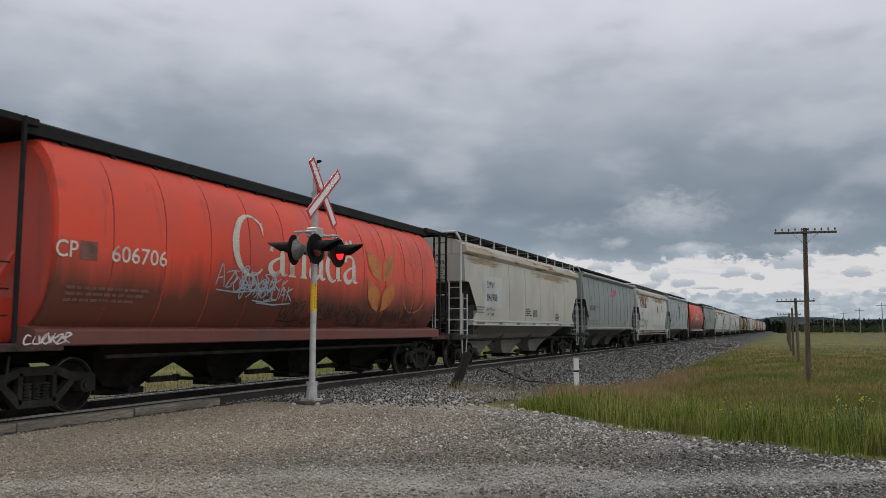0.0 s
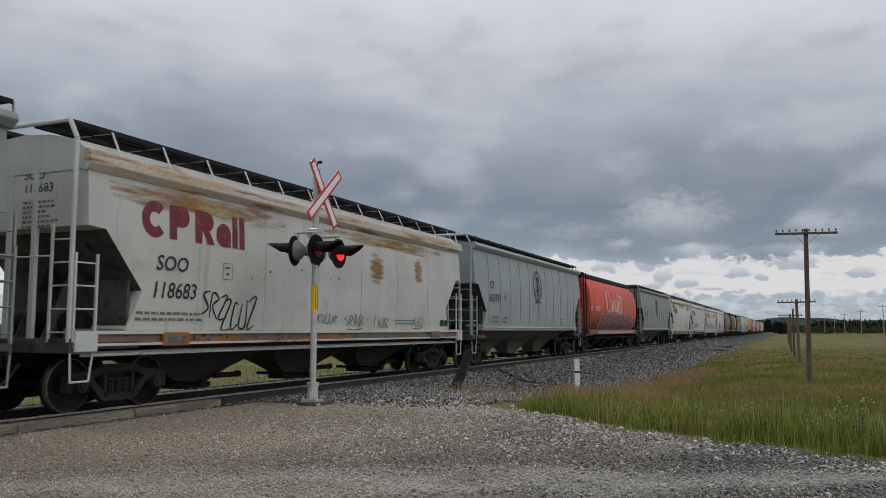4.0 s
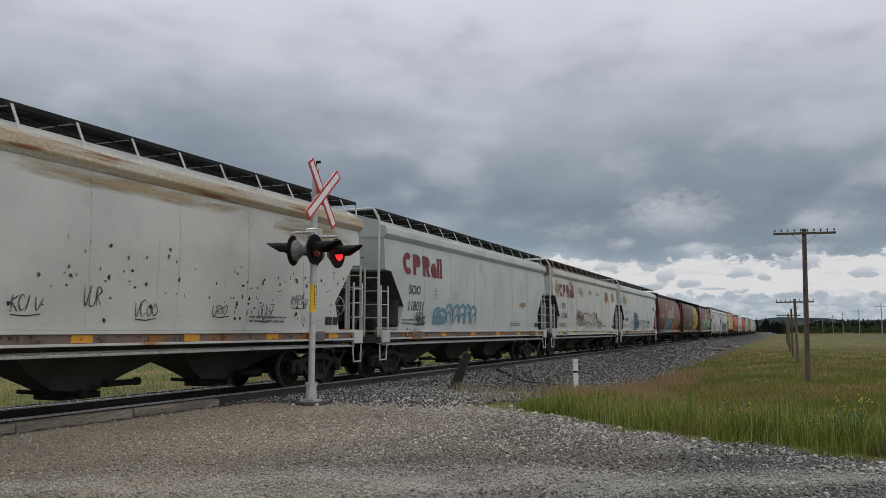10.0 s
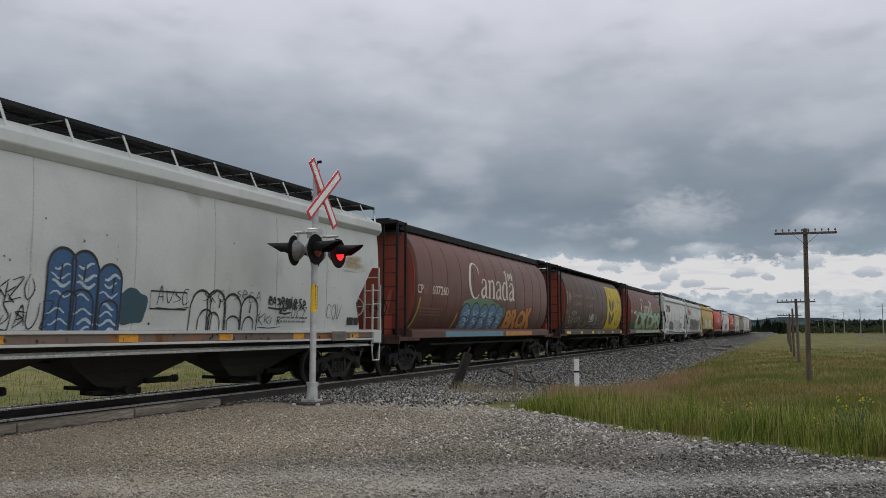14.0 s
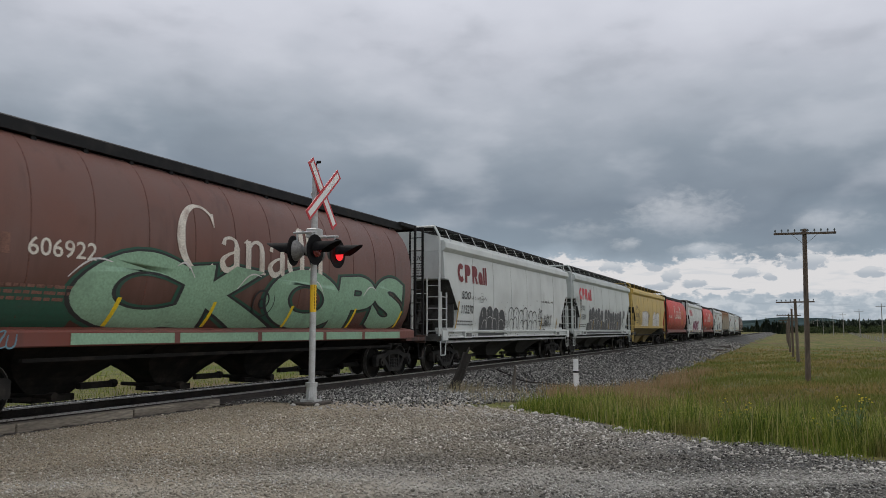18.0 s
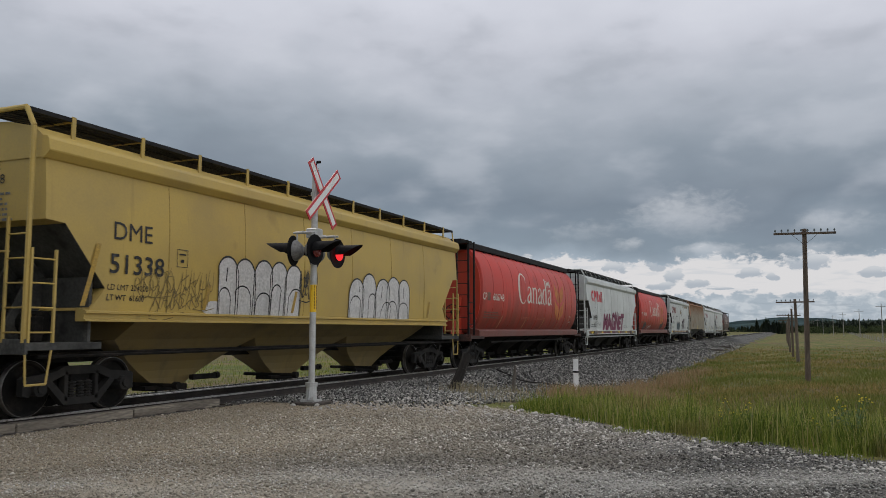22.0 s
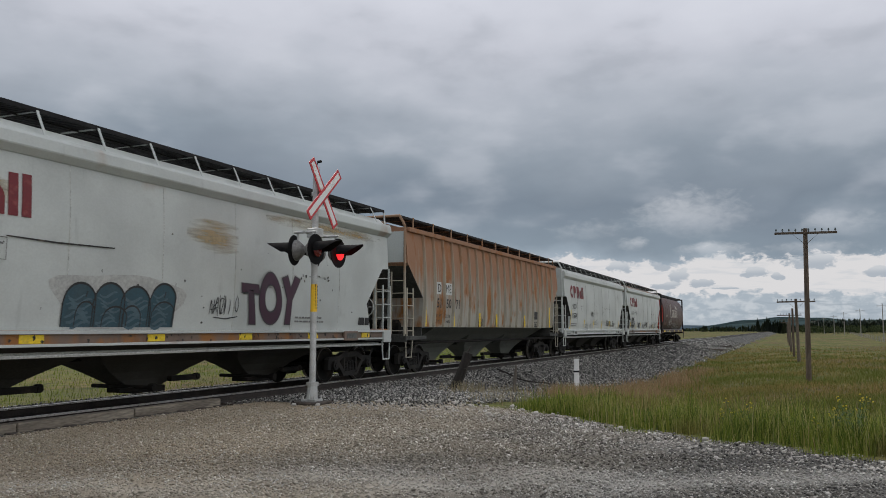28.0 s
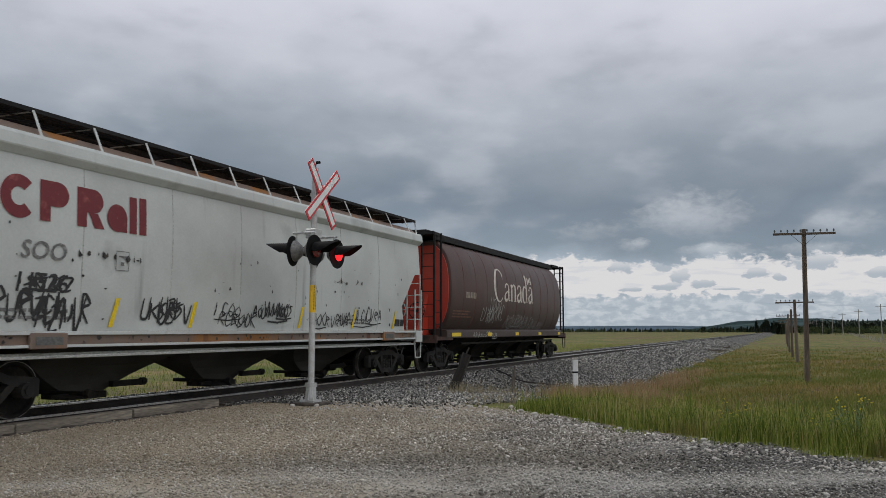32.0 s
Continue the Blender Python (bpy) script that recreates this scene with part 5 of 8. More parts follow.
def roman(ch):
    """Strokes of a letter with thick and thin limbs and feet; small letters are one high."""
    if ch == "C":
        arc = [(.74 + .70 * math.cos(t), .84 + .92 * math.sin(t)) for t in np.radians(np.linspace(48, 312, 30))]
        return [stroke(arc, [.07, .06, .17, .24, .17, .06, .05]), stroke([(1.20, 1.60), (1.27, 1.22)], [.12, .02])]
    if ch == "a":
        return [stroke(curve_through([(.16, .76), (.22, .93), (.42, .99), (.60, .90), (.64, .70)]), [.13, .07, .08, .15]), stroke(curve_through([(.64, .72), (.64, .40), (.65, .14), (.74, .03), (.88, .07)]), [.17, .17, .17, .08, .03]),
                stroke(curve_through([(.64, .60), (.36, .50), (.13, .30), (.20, .07), (.40, .04), (.64, .22)], 20), [.05, .08, .17, .15, .05])]
    if ch == "n":
        return [stroke([(.03, .90), (.20, .99)], [.03, .09]), stroke([(.20, .99), (.20, .02)], [.17]), stroke([(.05, .02), (.36, .02)], [.05]), stroke(curve_through([(.24, .74), (.38, .94), (.56, .98), (.70, .88), (.74, .66)]), [.05, .08, .12, .17]),
                stroke([(.74, .70), (.74, .02)], [.17]), stroke([(.59, .02), (.90, .02)], [.05])]
    bowl = [(.40 + .32 * math.cos(t), .49 + .49 * math.sin(t)) for t in np.radians(np.linspace(62, 298, 22))]
    return [stroke(bowl, [.05, .14, .18, .14, .05]), stroke([(.66, 1.70), (.66, .10)], [.17]), stroke([(.48, 1.60), (.66, 1.70)], [.03, .09]), stroke([(.64, .08), (.86, .05)], [.12, .03])]


def country_name(car, k, mat):
    """The large painted country name, letter by letter, with a small flag over its last letter."""
    a, z = half(k), 2.60
    u = 6.29
    for i, (ch, sx, step) in enumerate((("C", .80, 1.15), ("a", .90, .80), ("n", .90, .86), ("a", .90, .80), ("d", .90, .84), ("a", .90, 0))):
        polys = [[(u - a + p * sx, z + q * .70) for p, q in quad] for st in roman(ch) for quad in st]
        wrap(flat(*polys), "round", car, "letter", mat, "large painted letter of the country name")
        u += step
    u -= .02
    leaf = [(.0, .33), (.05, .24), (.10, .26), (.09, .16), (.14, .18), (.12, .10), (.03, .08), (.02, 0), (-.02, 0), (-.03, .08), (-.12, .10), (-.14, .18), (-.09, .16), (-.10, .26), (-.05, .24)]
    wrap(flat(rect(u - a, u + .13 - a, 3.42, 3.74), rect(u + .47 - a, u + .60 - a, 3.42, 3.74), [(u + .30 - a + p, 3.42 + q) for p, q in leaf]), "round", car, "flag", mat, "small painted flag")


def national_car(k, col, end_col, sill, number, label, name_mat=None, walk_open=False, fade=None):
    car = round_car(k, col, end_col, sill, None, label, walk_open)
    m = name_mat or ink_white
    a = half(k)
    country_name(car, k, m)
    if number:
        words(car, "round", k, number[0], 1.80, 2.55, .27, m, .95)
        wrap(flat(rect(2.30 - a, 2.66 - a, 2.53, 2.84)), "round", car, "painted_patch", fade or ink_faint, "", .004)
        words(car, "round", k, number[1], 2.95, 2.55, .275, m, 1.14)
    small_print(car, "round", k, 2.1 - a, 2.05, 3, 1.9, fade or ink_faint)
    return car


def rail_car(k, col, number, label, logo=True, mark=None, sill=None, tape=None, tape_mode="sill", ends=None, roof=None, mark_mat=None, old=False, chord=None):
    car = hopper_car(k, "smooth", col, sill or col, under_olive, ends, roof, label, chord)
    a = half(k)
    if logo:
        block_logo(car, "smooth", 1.95 - a, 3.09, .65, mark_mat or mark_red)
    if mark:
        words(car, "smooth", k, mark, 2.32, 2.50, .27, ink_grey if old else ink, 1.05, lean=.14)
    if number:
        words(car, "smooth", k, number, 2.22, 1.99, .29, ink, .98, lean=.14)
        end_words(car, k, (mark or "SOO", number))
    small_print(car, "smooth", 40 + k, 1.9 - a, 1.68, 2, 1.7, ink_grey, .05, .11)
    small_print(car, "smooth", 90 + k, 12.2 - a, 1.66, 2, 1.4, ink_grey, .04, .09)
    wrap(flat(*[rect(4.22 - a + q[0], 4.22 - a + q[1], 2.42 + q[2], 2.42 + q[3]) for q in ((0, .30, 0, .012), (0, .30, .328, .34), (0, .012, 0, .34), (.288, .30, 0, .34), (.06, .24, .23, .26), (.11, .19, .09, .15))]), "smooth", car, "stencil_box", ink_grey)
    wrap(flat(rect(2 * a - 2.45 - a, 2 * a - 2.13 - a, 1.52, 1.72), rect(2 * a - 2.09 - a, 2 * a - 1.85 - a, 1.52, 1.72)), "smooth", car, "data_plate", ink)
    scuffs(car, "sill", 300 + k, 1.0 - a, a - 1.0, 1.17, 1.31, soot, 70, .13)
    if tape:
        reflectors(car, "smooth", a - GAP, tape, tape_mode)
    return car


def grey_car(k, col, number, label, badge=True):
    car = hopper_car(k, "panel", col, col, grey_under, None, None, label)
    a = half(k)
    end_words(car, k, ("CP", number))
    words(car, "panel", k, "CP", 2.4, 3.02, .28, ink)
    words(car, "panel", k, number, 2.3, 2.50, .30, ink, 1.05)
    words(car, "panel", k, "LD LMT 226700", 2.5, 1.84, .095, ink)
    words(car, "panel", k, "LT WT  59300", 2.5, 1.67, .095, ink)
    words(car, "panel", k, "102800 KG", 3.9, 1.84, .095, ink)
    words(car, "panel", k, "26900 KG", 3.9, 1.67, .095, ink)
    wrap(flat(*[rect(4.1 - a + q[0], 4.1 - a + q[1], 2.60 + q[2], 2.60 + q[3]) for q in ((0, .28, 0, .02), (0, .28, .32, .34), (0, .02, 0, .34), (.26, .28, 0, .34), (.1, .2, .08, .16))]), "panel", car, "stencil_box", ink)
    small_print(car, "panel", 20 + k, 9.0 - a, 1.52, 3, .35, ink, .025, .05)
    small_print(car, "panel", 30 + k, 13.0 - a, 1.9, 5, .5, ink_grey, .03, .07)
    if badge:
        round_badge(car, "panel", 8.88 - a, 3.40, .70, ink, col)
    part("sill_line", Shape().box(-a + GAP + 1.2, a - GAP - 1.2, -1.552, -1.54, 1.49, 1.515), white_tape, car, "thin white line")
    reflectors(car, "panel", a - GAP, orange_tape, "sill", 6)
    return car



# 0
c = national_car(0, red_dust, red_end, red_sill, ("CP", "606706"), "red cylindrical hopper car, lower half browned by dust")
wheat_mark(c, 12.02 - half(0), 1.88, wheat_gold, wheat_line)
tags_on(c, "round", 5, 6.3 - half(0), 7.9 - half(0), 2.2, 2.6, spray["ice"], 11, .035, (.5, .34))
tags_on(c, "round", 6, 8.2 - half(0), 15.9 - half(0), 1.55, 1.95, spray["black"], 16, .035, (.45, .34))
tags_on(c, "sill", 7, 1.7 - half(0), 2.0 - half(0), 1.24, 1.27, spray["white"], 3, .03, (.30, .18))
# 1
c = hopper_car(1, "bay", cream, white_a, cream_under, white_a, None, "cream-white hopper car with rusty top edge and slanted funnels", rust_chord)
a = half(1)
end_words(c, 1, ("SMW", "846988"))
words(c, "bay", 1, "SMW", 3.00, 2.97, .27, ink)
words(c, "bay", 1, "846988", 2.98, 2.48, .28, ink)
words(c, "bay", 1, "LD LMT 224200", 2.95, 2.10, .10, ink)
words(c, "bay", 1, "LT WT  61800", 2.95, 1.92, .10, ink)
small_print(c, "bay", 77, 1.8 - a, 2.2, 3, 1.0, ink_grey)
small_print(c, "bay", 78, 13.0 - a, 2.1, 5, .6, ink, .04, .07)
small_print(c, "bay", 79, 8.0 - a, 2.25, 4, .8, ink, .05, .09)
wrap(flat(rect(9.15 - a, 9.80 - a, 1.94, 2.26)), "bay", c, "painted_patch", ink_grey, "grey painted-over patch", .004)
scuffs(c, "bay", 69, 9.5 - a, 15.0 - a, 2.3, 2.7, soot, 10, .10)
reflectors(c, "bay", a - GAP, dark_sill, "sill", 7)
wrap(flat(rect(2.7 - a, 4.8 - a, 2.25, 3.45)), "bay", c, "painted_patch", white_a, "square repainted patch", .002)
stains(c, "bay", 1, ((.6, 5.0, 3.8, 4.09), (9.0, 16.0, 3.7, 4.09)), pale_stain)
# 2
c = grey_car(2, grey_a, "650138", "mid-grey hopper car with ribbed seams and red mark", False)
a = half(2)
polys = disc_arc(8.92 - a, 3.73, .36, .27, .42, 44, 316, 20) + [rect(9.42 - a, 9.64 - a, 3.46, 4.0), rect(9.64 - a, 9.86 - a, 3.62, 4.0)] + disc_arc(9.86 - a, 3.81, .26, .19, .02, -90, 90, 10)
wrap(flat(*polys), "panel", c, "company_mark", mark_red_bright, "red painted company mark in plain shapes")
tags_on(c, "panel", 8, 14.2 - a, 14.7 - a, 1.72, 1.9, spray["white"], 4, .035, (.4, .34))
# 3
c = rail_car(3, white_b, "118683", "white hopper car with rust stains and scribbles", True, "SOO", dark_sill, None, "sill", white_a, chord=rust_chord)
scuffs(c, "smooth", 71, 2.0 - half(3), 15.5 - half(3), 1.6, 3.0, soot, 25, .14)
tags_on(c, "smooth", 9, 3.7 - half(3), 5.0 - half(3), 1.75, 2.2, spray["black"], 3, .05, (.5, .6))
tags_on(c, "smooth", 10, 7.4 - half(3), 14.5 - half(3), 1.55, 1.9, spray["black"], 6)
stains(c, "smooth", 3, ((1.2, 6.5, 3.6, 4.05), (8.0, 15.5, 3.7, 4.05), (10.5, 11.4, 2.6, 3.6), (13.4, 14.0, 2.8, 3.6)), rust_stain)
# 4
grey_car(4, grey_light, "651771", "blue-grey hopper car with seams and round black badge")
# 5
c = national_car(5, red_a, red_end, red_sill, ("CP", "607907"), "red cylindrical hopper car with mauve graffiti along its side")
wheat_mark(c, 12.02 - half(5), 1.88, wheat_gold, wheat_line)
arches(c, "round", 15, 4.5 - half(5), 10.5 - half(5), 1.42, 2.58, spray["mauve"], spray["rose"], 6, .07)
arches(c, "round", 16, 10.9 - half(5), 15.2 - half(5), 1.42, 2.55, spray["mauve"], spray["rose"], 5, .06)
throw_up(c, "round", 17, 5.2 - half(5), 15.0 - half(5), 1.50, 2.35, None, spray["plum"], 9, None, .045)
wrap(flat(rect(3.9 - half(5), 15.9 - half(5), 1.16, 1.345)), "sill", c, "graffiti", spray["rose"], "pale sprayed band along the sill")
words(c, "round", 5, "ULTRA VIOLENT", 9.62, 2.44, .17, spray["white"], .88, "graffiti")
words(c, "round", 5, "RAYS", 9.98, 2.22, .17, spray["white"], .95, "graffiti")
slant_strips(c, "round", 5, yellow_tape, (4.35, 7.45, 10.2, 13.15, 16.1))
# 6
grey_car(6, grey_a, "651284", "mid-grey hopper car with seams and round black badge")
# 7
c = rail_car(7, white_b, "117712", "dull white hopper car with orange stains at its top", True, "SOO", dark_sill, orange_tape, chord=rust_chord)
scuffs(c, "smooth", 70, 3.0 - half(7), 16.2 - half(7), 1.5, 2.9, soot, 110, .14)
scuffs(c, "smooth", 68, 11.5 - half(7), 14.8 - half(7), 1.5, 2.6, soot, 40, .16)
tags_on(c, "smooth", 19, 3.7 - half(7), 15.4 - half(7), 1.55, 2.1, spray["black"], 9, .02, (.26, .26))
words(c, "smooth", 7, "LO", 3.75, 1.70, .12, ink, 1.0, lean=.14)
stains(c, "smooth", 7, ((1.0, 4.0, 3.6, 4.05), (6.0, 12.0, 3.75, 4.05), (13, 16.5, 3.5, 4.05)), pale_stain)
# 8
c = rail_car(8, white_d, "118031", "pale grey-white hopper car with blue scribble", True, "SOO", dark_sill, orange_tape)
throw_up(c, "smooth", 21, 4.3 - half(8), 5.2 - half(8), 1.6, 2.1, None, spray["pale_blue"], 2, None, .12)
arches(c, "smooth", 22, 5.35 - half(8), 8.1 - half(8), 1.62, 2.35, None, spray["pale_blue"], 5, .11)
tags_on(c, "smooth", 23, 3.1 - half(8), 3.3 - half(8), 1.65, 1.85, spray["black"], 4, .035)
tags_on(c, "sill", 24, 2.0 - half(8), 3.2 - half(8), 1.22, 1.30, spray["black"], 5, .04, (.18, .28))
stains(c, "smooth", 8, ((13.3, 14.4, 2.3, 2.6),), rust_stain)
# 9
c = rail_car(9, white_b, "115348", "white hopper car with rust patches and outline graffiti", True, "SOO", white_d, yellow_tape, "sill", None, dark_sill)
arches(c, "smooth", 25, 7.15 - half(9), 10.5 - half(9), 1.30, 2.42, None, spray["maroon"], 6, .05)
tags_on(c, "smooth", 26, 5.6 - half(9), 7.0 - half(9), 1.85, 2.3, spray["maroon"], 7, .035, (.45, .5))
tags_on(c, "smooth", 27, 10.9 - half(9), 11.9 - half(9), 1.7, 2.0, spray["black"], 5, .035, (.4, .34))
wrap(flat(bubble(random.Random(5), 10.55 - half(9), 2.18, .42, .36)), "smooth", c, "graffiti", spray["maroon"], "dark sprayed drop")
wrap(flat(bubble(random.Random(6), 6.95 - half(9), 2.05, .40, .26)), "smooth", c, "graffiti", spray["maroon"], "dark sprayed drop")
stains(c, "smooth", 9, ((5.95, 7.4, 3.15, 3.8), (8.3, 9.5, 3.35, 3.75), (1.0, 2.2, 3.0, 3.9), (4.0, 5.0, 3.6, 4.05), (10.4, 11.7, 3.4, 3.7)), pale_stain)
stains(c, "smooth", 9, ((12.8, 14.3, 3.0, 3.9), (15.0, 16.1, 3.1, 3.85)), rust_stain)
scuffs(c, "smooth", 79, 12.6 - half(9), 14.0 - half(9), 2.85, 2.95, soot, 10, .12)
# 10
c = rail_car(10, white_a, "118844", "white hopper car with a blue graffiti block", False, "SOO", dark_sill, orange_tape)
arches(c, "smooth", 28, 5.98 - half(10), 7.5 - half(10), 1.30, 2.72, spray["blue"], spray["black"], 3, .05, spray["ice"])
wrap(flat(bubble(random.Random(8), 7.80 - half(10), 1.80, .66, .62)), "smooth", c, "graffiti", spray["teal"], "dark blue sprayed drop")
tags_on(c, "smooth", 29, 4.4 - half(10), 5.7 - half(10), 1.5, 2.3, spray["black"], 8, .022, (.42, .34))
tags_on(c, "smooth", 33, 8.2 - half(10), 14.9 - half(10), 1.55, 2.3, spray["black"], 8, .02, (.42, .30))
wrap(flat(*ribbon([(8.22 - half(10), 1.78), (9.18 - half(10), 1.78), (9.18 - half(10), 2.10), (8.22 - half(10), 2.10)], .03, True)), "smooth", c, "graffiti", spray["black"], "boxed sprayed tag")
arches(c, "smooth", 34, 9.3 - half(10), 11.4 - half(10), 1.28, 2.25, None, spray["black"], 4, .05)
tags_on(c, "smooth", 35, 12.1 - half(10), 13.0 - half(10), 1.95, 2.08, spray["black"], 5, .05, (.3, .24))
scuffs(c, "smooth", 80, 1.5 - half(10), 15.5 - half(10), 1.5, 3.2, soot, 25, .08)
stains(c, "smooth", 10, ((1.3, 3.0, 3.0, 3.95), (15.0, 16.2, 2.9, 3.4)), pale_stain)
# 11
c = national_car(11, maroon, brown_end, maroon, ("CP", "607260"), "brown-red cylindrical hopper car with blue and orange graffiti")
wrap(flat(bubble(random.Random(4), 7.9 - half(11), 2.0, 4.6, 1.1)), "round", c, "graffiti", spray["green"], "pale green sprayed cloud", .003)
arches(c, "round", 30, 5.7 - half(11), 10.2 - half(11), 1.42, 2.42, spray["sky"], spray["black"], 5, .05, spray["ice"])
spray_letters(c, "round", "BROK", 10.6 - half(11), 14.2 - half(11), 1.44, 2.30, spray["orange"], spray["maroon"], None, .07, 31, .05)
wrap(flat(rect(4.2 - half(11), 10.2 - half(11), 1.16, 1.345)), "sill", c, "graffiti", spray["pale_blue"], "pale blue sprayed band along the sill")
wrap(flat(rect(10.5 - half(11), 14.2 - half(11), 1.16, 1.345)), "sill", c, "graffiti", spray["orange"], "orange sprayed band along the sill")
slant_strips(c, "round", 11, ochre_tape, (1.75, 5.1), .95)
# 12
c = round_car(12, maroon_b, brown_end, maroon_b, None, "dusty brown cylindrical hopper car with yellow wheat square", True)
a = half(12)
words(c, "round", 12, "Government", 3.30, 3.16, .25, ink_tan, 1.12)
words(c, "round", 12, "of Canada", 3.34, 2.74, .25, ink_tan, 1.12)
words(c, "round", 12, "Gouvernement", 6.30, 3.16, .25, ink_tan, 1.05)
words(c, "round", 12, "du Canada", 6.34, 2.72, .25, ink_tan, 1.12)
words(c, "round", 12, "CP", 1.75, 2.20, .24, ink_dim, 1.0)
words(c, "round", 12, "602034", 2.95, 2.18, .24, ink_dim, 1.1)
leaf_at = [(0, .42), (.07, .28), (.16, .32), (.13, .14), (.25, .20), (.22, .06), (.28, .0), (.08, -.12), (.03, -.10), (.02, -.26), (-.02, -.26), (-.03, -.10), (-.08, -.12), (-.28, .0), (-.22, .06), (-.25, .20), (-.13, .14), (-.16, .32), (-.07, .28)]
wrap(flat([(2.55 - a + 1.15 * p, 3.06 + q) for p, q in leaf_at]), "round", c, "leaf_mark", ink_tan, "pale painted leaf")
wrap(flat(rect(1.85 - a, 2.12 - a, 2.74, 3.42)), "round", c, "flag_bar", ink_tan)
small_print(c, "round", 81, 9.2 - a, 2.5, 6, .3, ink_faint, .06, .11)
wrap(flat(rect(12.15 - a, 16.55 - a, 1.46, 4.14)), "round", c, "wheat_square", wheat_yellow, "yellow painted square with wheat leaves", .002)
for u, solid in ((13.40, True), (15.45, False)):
    leaves, beard = ear(u - a, 1.70, 1.58, 1.0)
    for q in leaves:
        wrap(flat(q) if solid else flat(*ribbon(q, .055, True)), "round", c, "wheat_leaf", maroon_b if solid else seam_brown, "", .009)
    for q in beard:
        wrap(flat(*ribbon(q, .06)), "round", c, "wheat_beard", seam_brown, "", .009)
tags_on(c, "round", 33, 2.5 - a, 11.8 - a, 1.5, 2.1, spray["ash"], 14, .03, (.55, .45))
tags_on(c, "round", 37, 7.5 - a, 8.2 - a, 2.1, 2.4, spray["white"], 5, .03, (.4, .3))
tags_on(c, "sill", 38, 9.4 - a, 10.0 - a, 1.24, 1.26, spray["ash"], 4, .02, (.25, .16))
reflectors(c, "round", a - GAP, yellow_tape, "sill", 6)
# 13
c = national_car(13, maroon, brown_end, red_sill, ("CP", "606922"), "brown-red cylindrical hopper car with big pale green graffiti")
wrap(flat(bubble(random.Random(15), 3.3 - half(13), 1.72, 1.9, .75)), "round", c, "graffiti", spray["haze_green"], "dark green sprayed haze", .002)
spray_letters(c, "round", "CKOPS", 4.0 - half(13), 16.0 - half(13), 1.40, 2.70, spray["mint"], spray["black"], spray["haze_green"], .085, 35, .035)
wrap(flat(*ribbon([(9.05 - half(13) + .035 * t * math.cos(t), 2.02 + .03 * t * math.sin(t)) for t in np.linspace(.5, 13, 40)], .05)), "round", c, "graffiti", spray["black"], "sprayed spiral", .014)
for u, zz, w, tilt in ((4.2, 2.40, .9, .3), (6.5, 2.5, .5, -.2), (8.5, 2.4, .8, .3), (11.2, 2.4, .6, -.2), (13.9, 2.40, .7, .2)):
    wrap(flat(*ribbon([(u - half(13) + w * (t - .5), zz + .16 * math.sin(math.pi * t) + tilt * (t - .5)) for t in np.linspace(0, 1, 10)], .035)), "round", c, "graffiti", spray["white"], "white sprayed highlight", .015)
tags_on(c, "sill", 36, 1.9 - half(13), 2.5 - half(13), 1.24, 1.28, spray["pale_blue"], 3, .03, (.35, .2))
wrap(flat(*[rect(q0 - half(13), q1 - half(13), 1.16, 1.345) for q0, q1 in ((3.9, 6.3), (6.45, 8.9), (9.05, 11.6), (11.75, 13.6), (13.75, 15.9))]), "sill", c, "graffiti", spray["mint"], "pale green sprayed band along the sill")
slant_strips(c, "round", 13, yellow_tape, (4.75, 7.3, 10.1, 13.1, 15.9))
# 14
c = rail_car(14, white_c, "115270", "white hopper car with charcoal and outline graffiti", True, "SOO", white_a, None, "slant")
arches(c, "smooth", 38, 4.15 - half(14), 7.1 - half(14), 1.40, 2.38, spray["charcoal"], spray["white"], 4, .03)
wrap(flat(rect(4.05 - half(14), 7.1 - half(14), 1.15, 1.285)), "sill", c, "graffiti", spray["charcoal"], "dark grey sprayed band along the sill", -.002)
arches(c, "smooth", 39, 7.6 - half(14), 11.6 - half(14), 1.40, 2.36, None, spray["charcoal"], 6, .05)
tags_on(c, "smooth", 40, 12.0 - half(14), 13.8 - half(14), 1.7, 2.2, spray["black"], 6, .04, (.4, .5))
tags_on(c, "smooth", 41, 7.0 - half(14), 7.3 - half(14), 1.6, 2.3, spray["black"], 4, .02, (.2, .3))
scuffs(c, "smooth", 72, 11.6 - half(14), 14.6 - half(14), 2.66, 2.76, soot, 34, .16)
scuffs(c, "smooth", 66, 3.3 - half(14), 4.9 - half(14), 2.52, 2.60, soot, 18, .12)
scuffs(c, "smooth", 73, 1.5 - half(14), 15.0 - half(14), 1.5, 2.7, soot, 22, .09)
slant_strips(c, "smooth", 14, ochre_tape, (1.75, 12.3, 15.0), .95)
# 15
c = rail_car(15, white_d, "118369", "light grey hopper car with dark grey bubble graffiti", True, "SOO", white_d, None, "slant", None, None, mark_red_bright)
arches(c, "smooth", 42, 4.2 - half(15), 8.0 - half(15), 1.40, 2.78, spray["charcoal"], spray["white"], 5, .03)
wrap(flat(bubble(random.Random(9), 4.1 - half(15), 1.55, 1.0, .5)), "smooth", c, "graffiti", spray["charcoal"], "dark sprayed cloud", .004)
wrap(flat(bubble(random.Random(3), 8.15 - half(15), 1.62, .8, .6)), "smooth", c, "graffiti", spray["charcoal"], "dark sprayed cloud", .004)
arches(c, "smooth", 43, 8.6 - half(15), 14.0 - half(15), 1.40, 2.72, spray["charcoal"], spray["white"], 7, .03)
wrap(flat(bubble(random.Random(2), 15.1 - half(15), 2.45, .5, .6)), "smooth", c, "graffiti", spray["charcoal"], "dark sprayed cloud", .004)
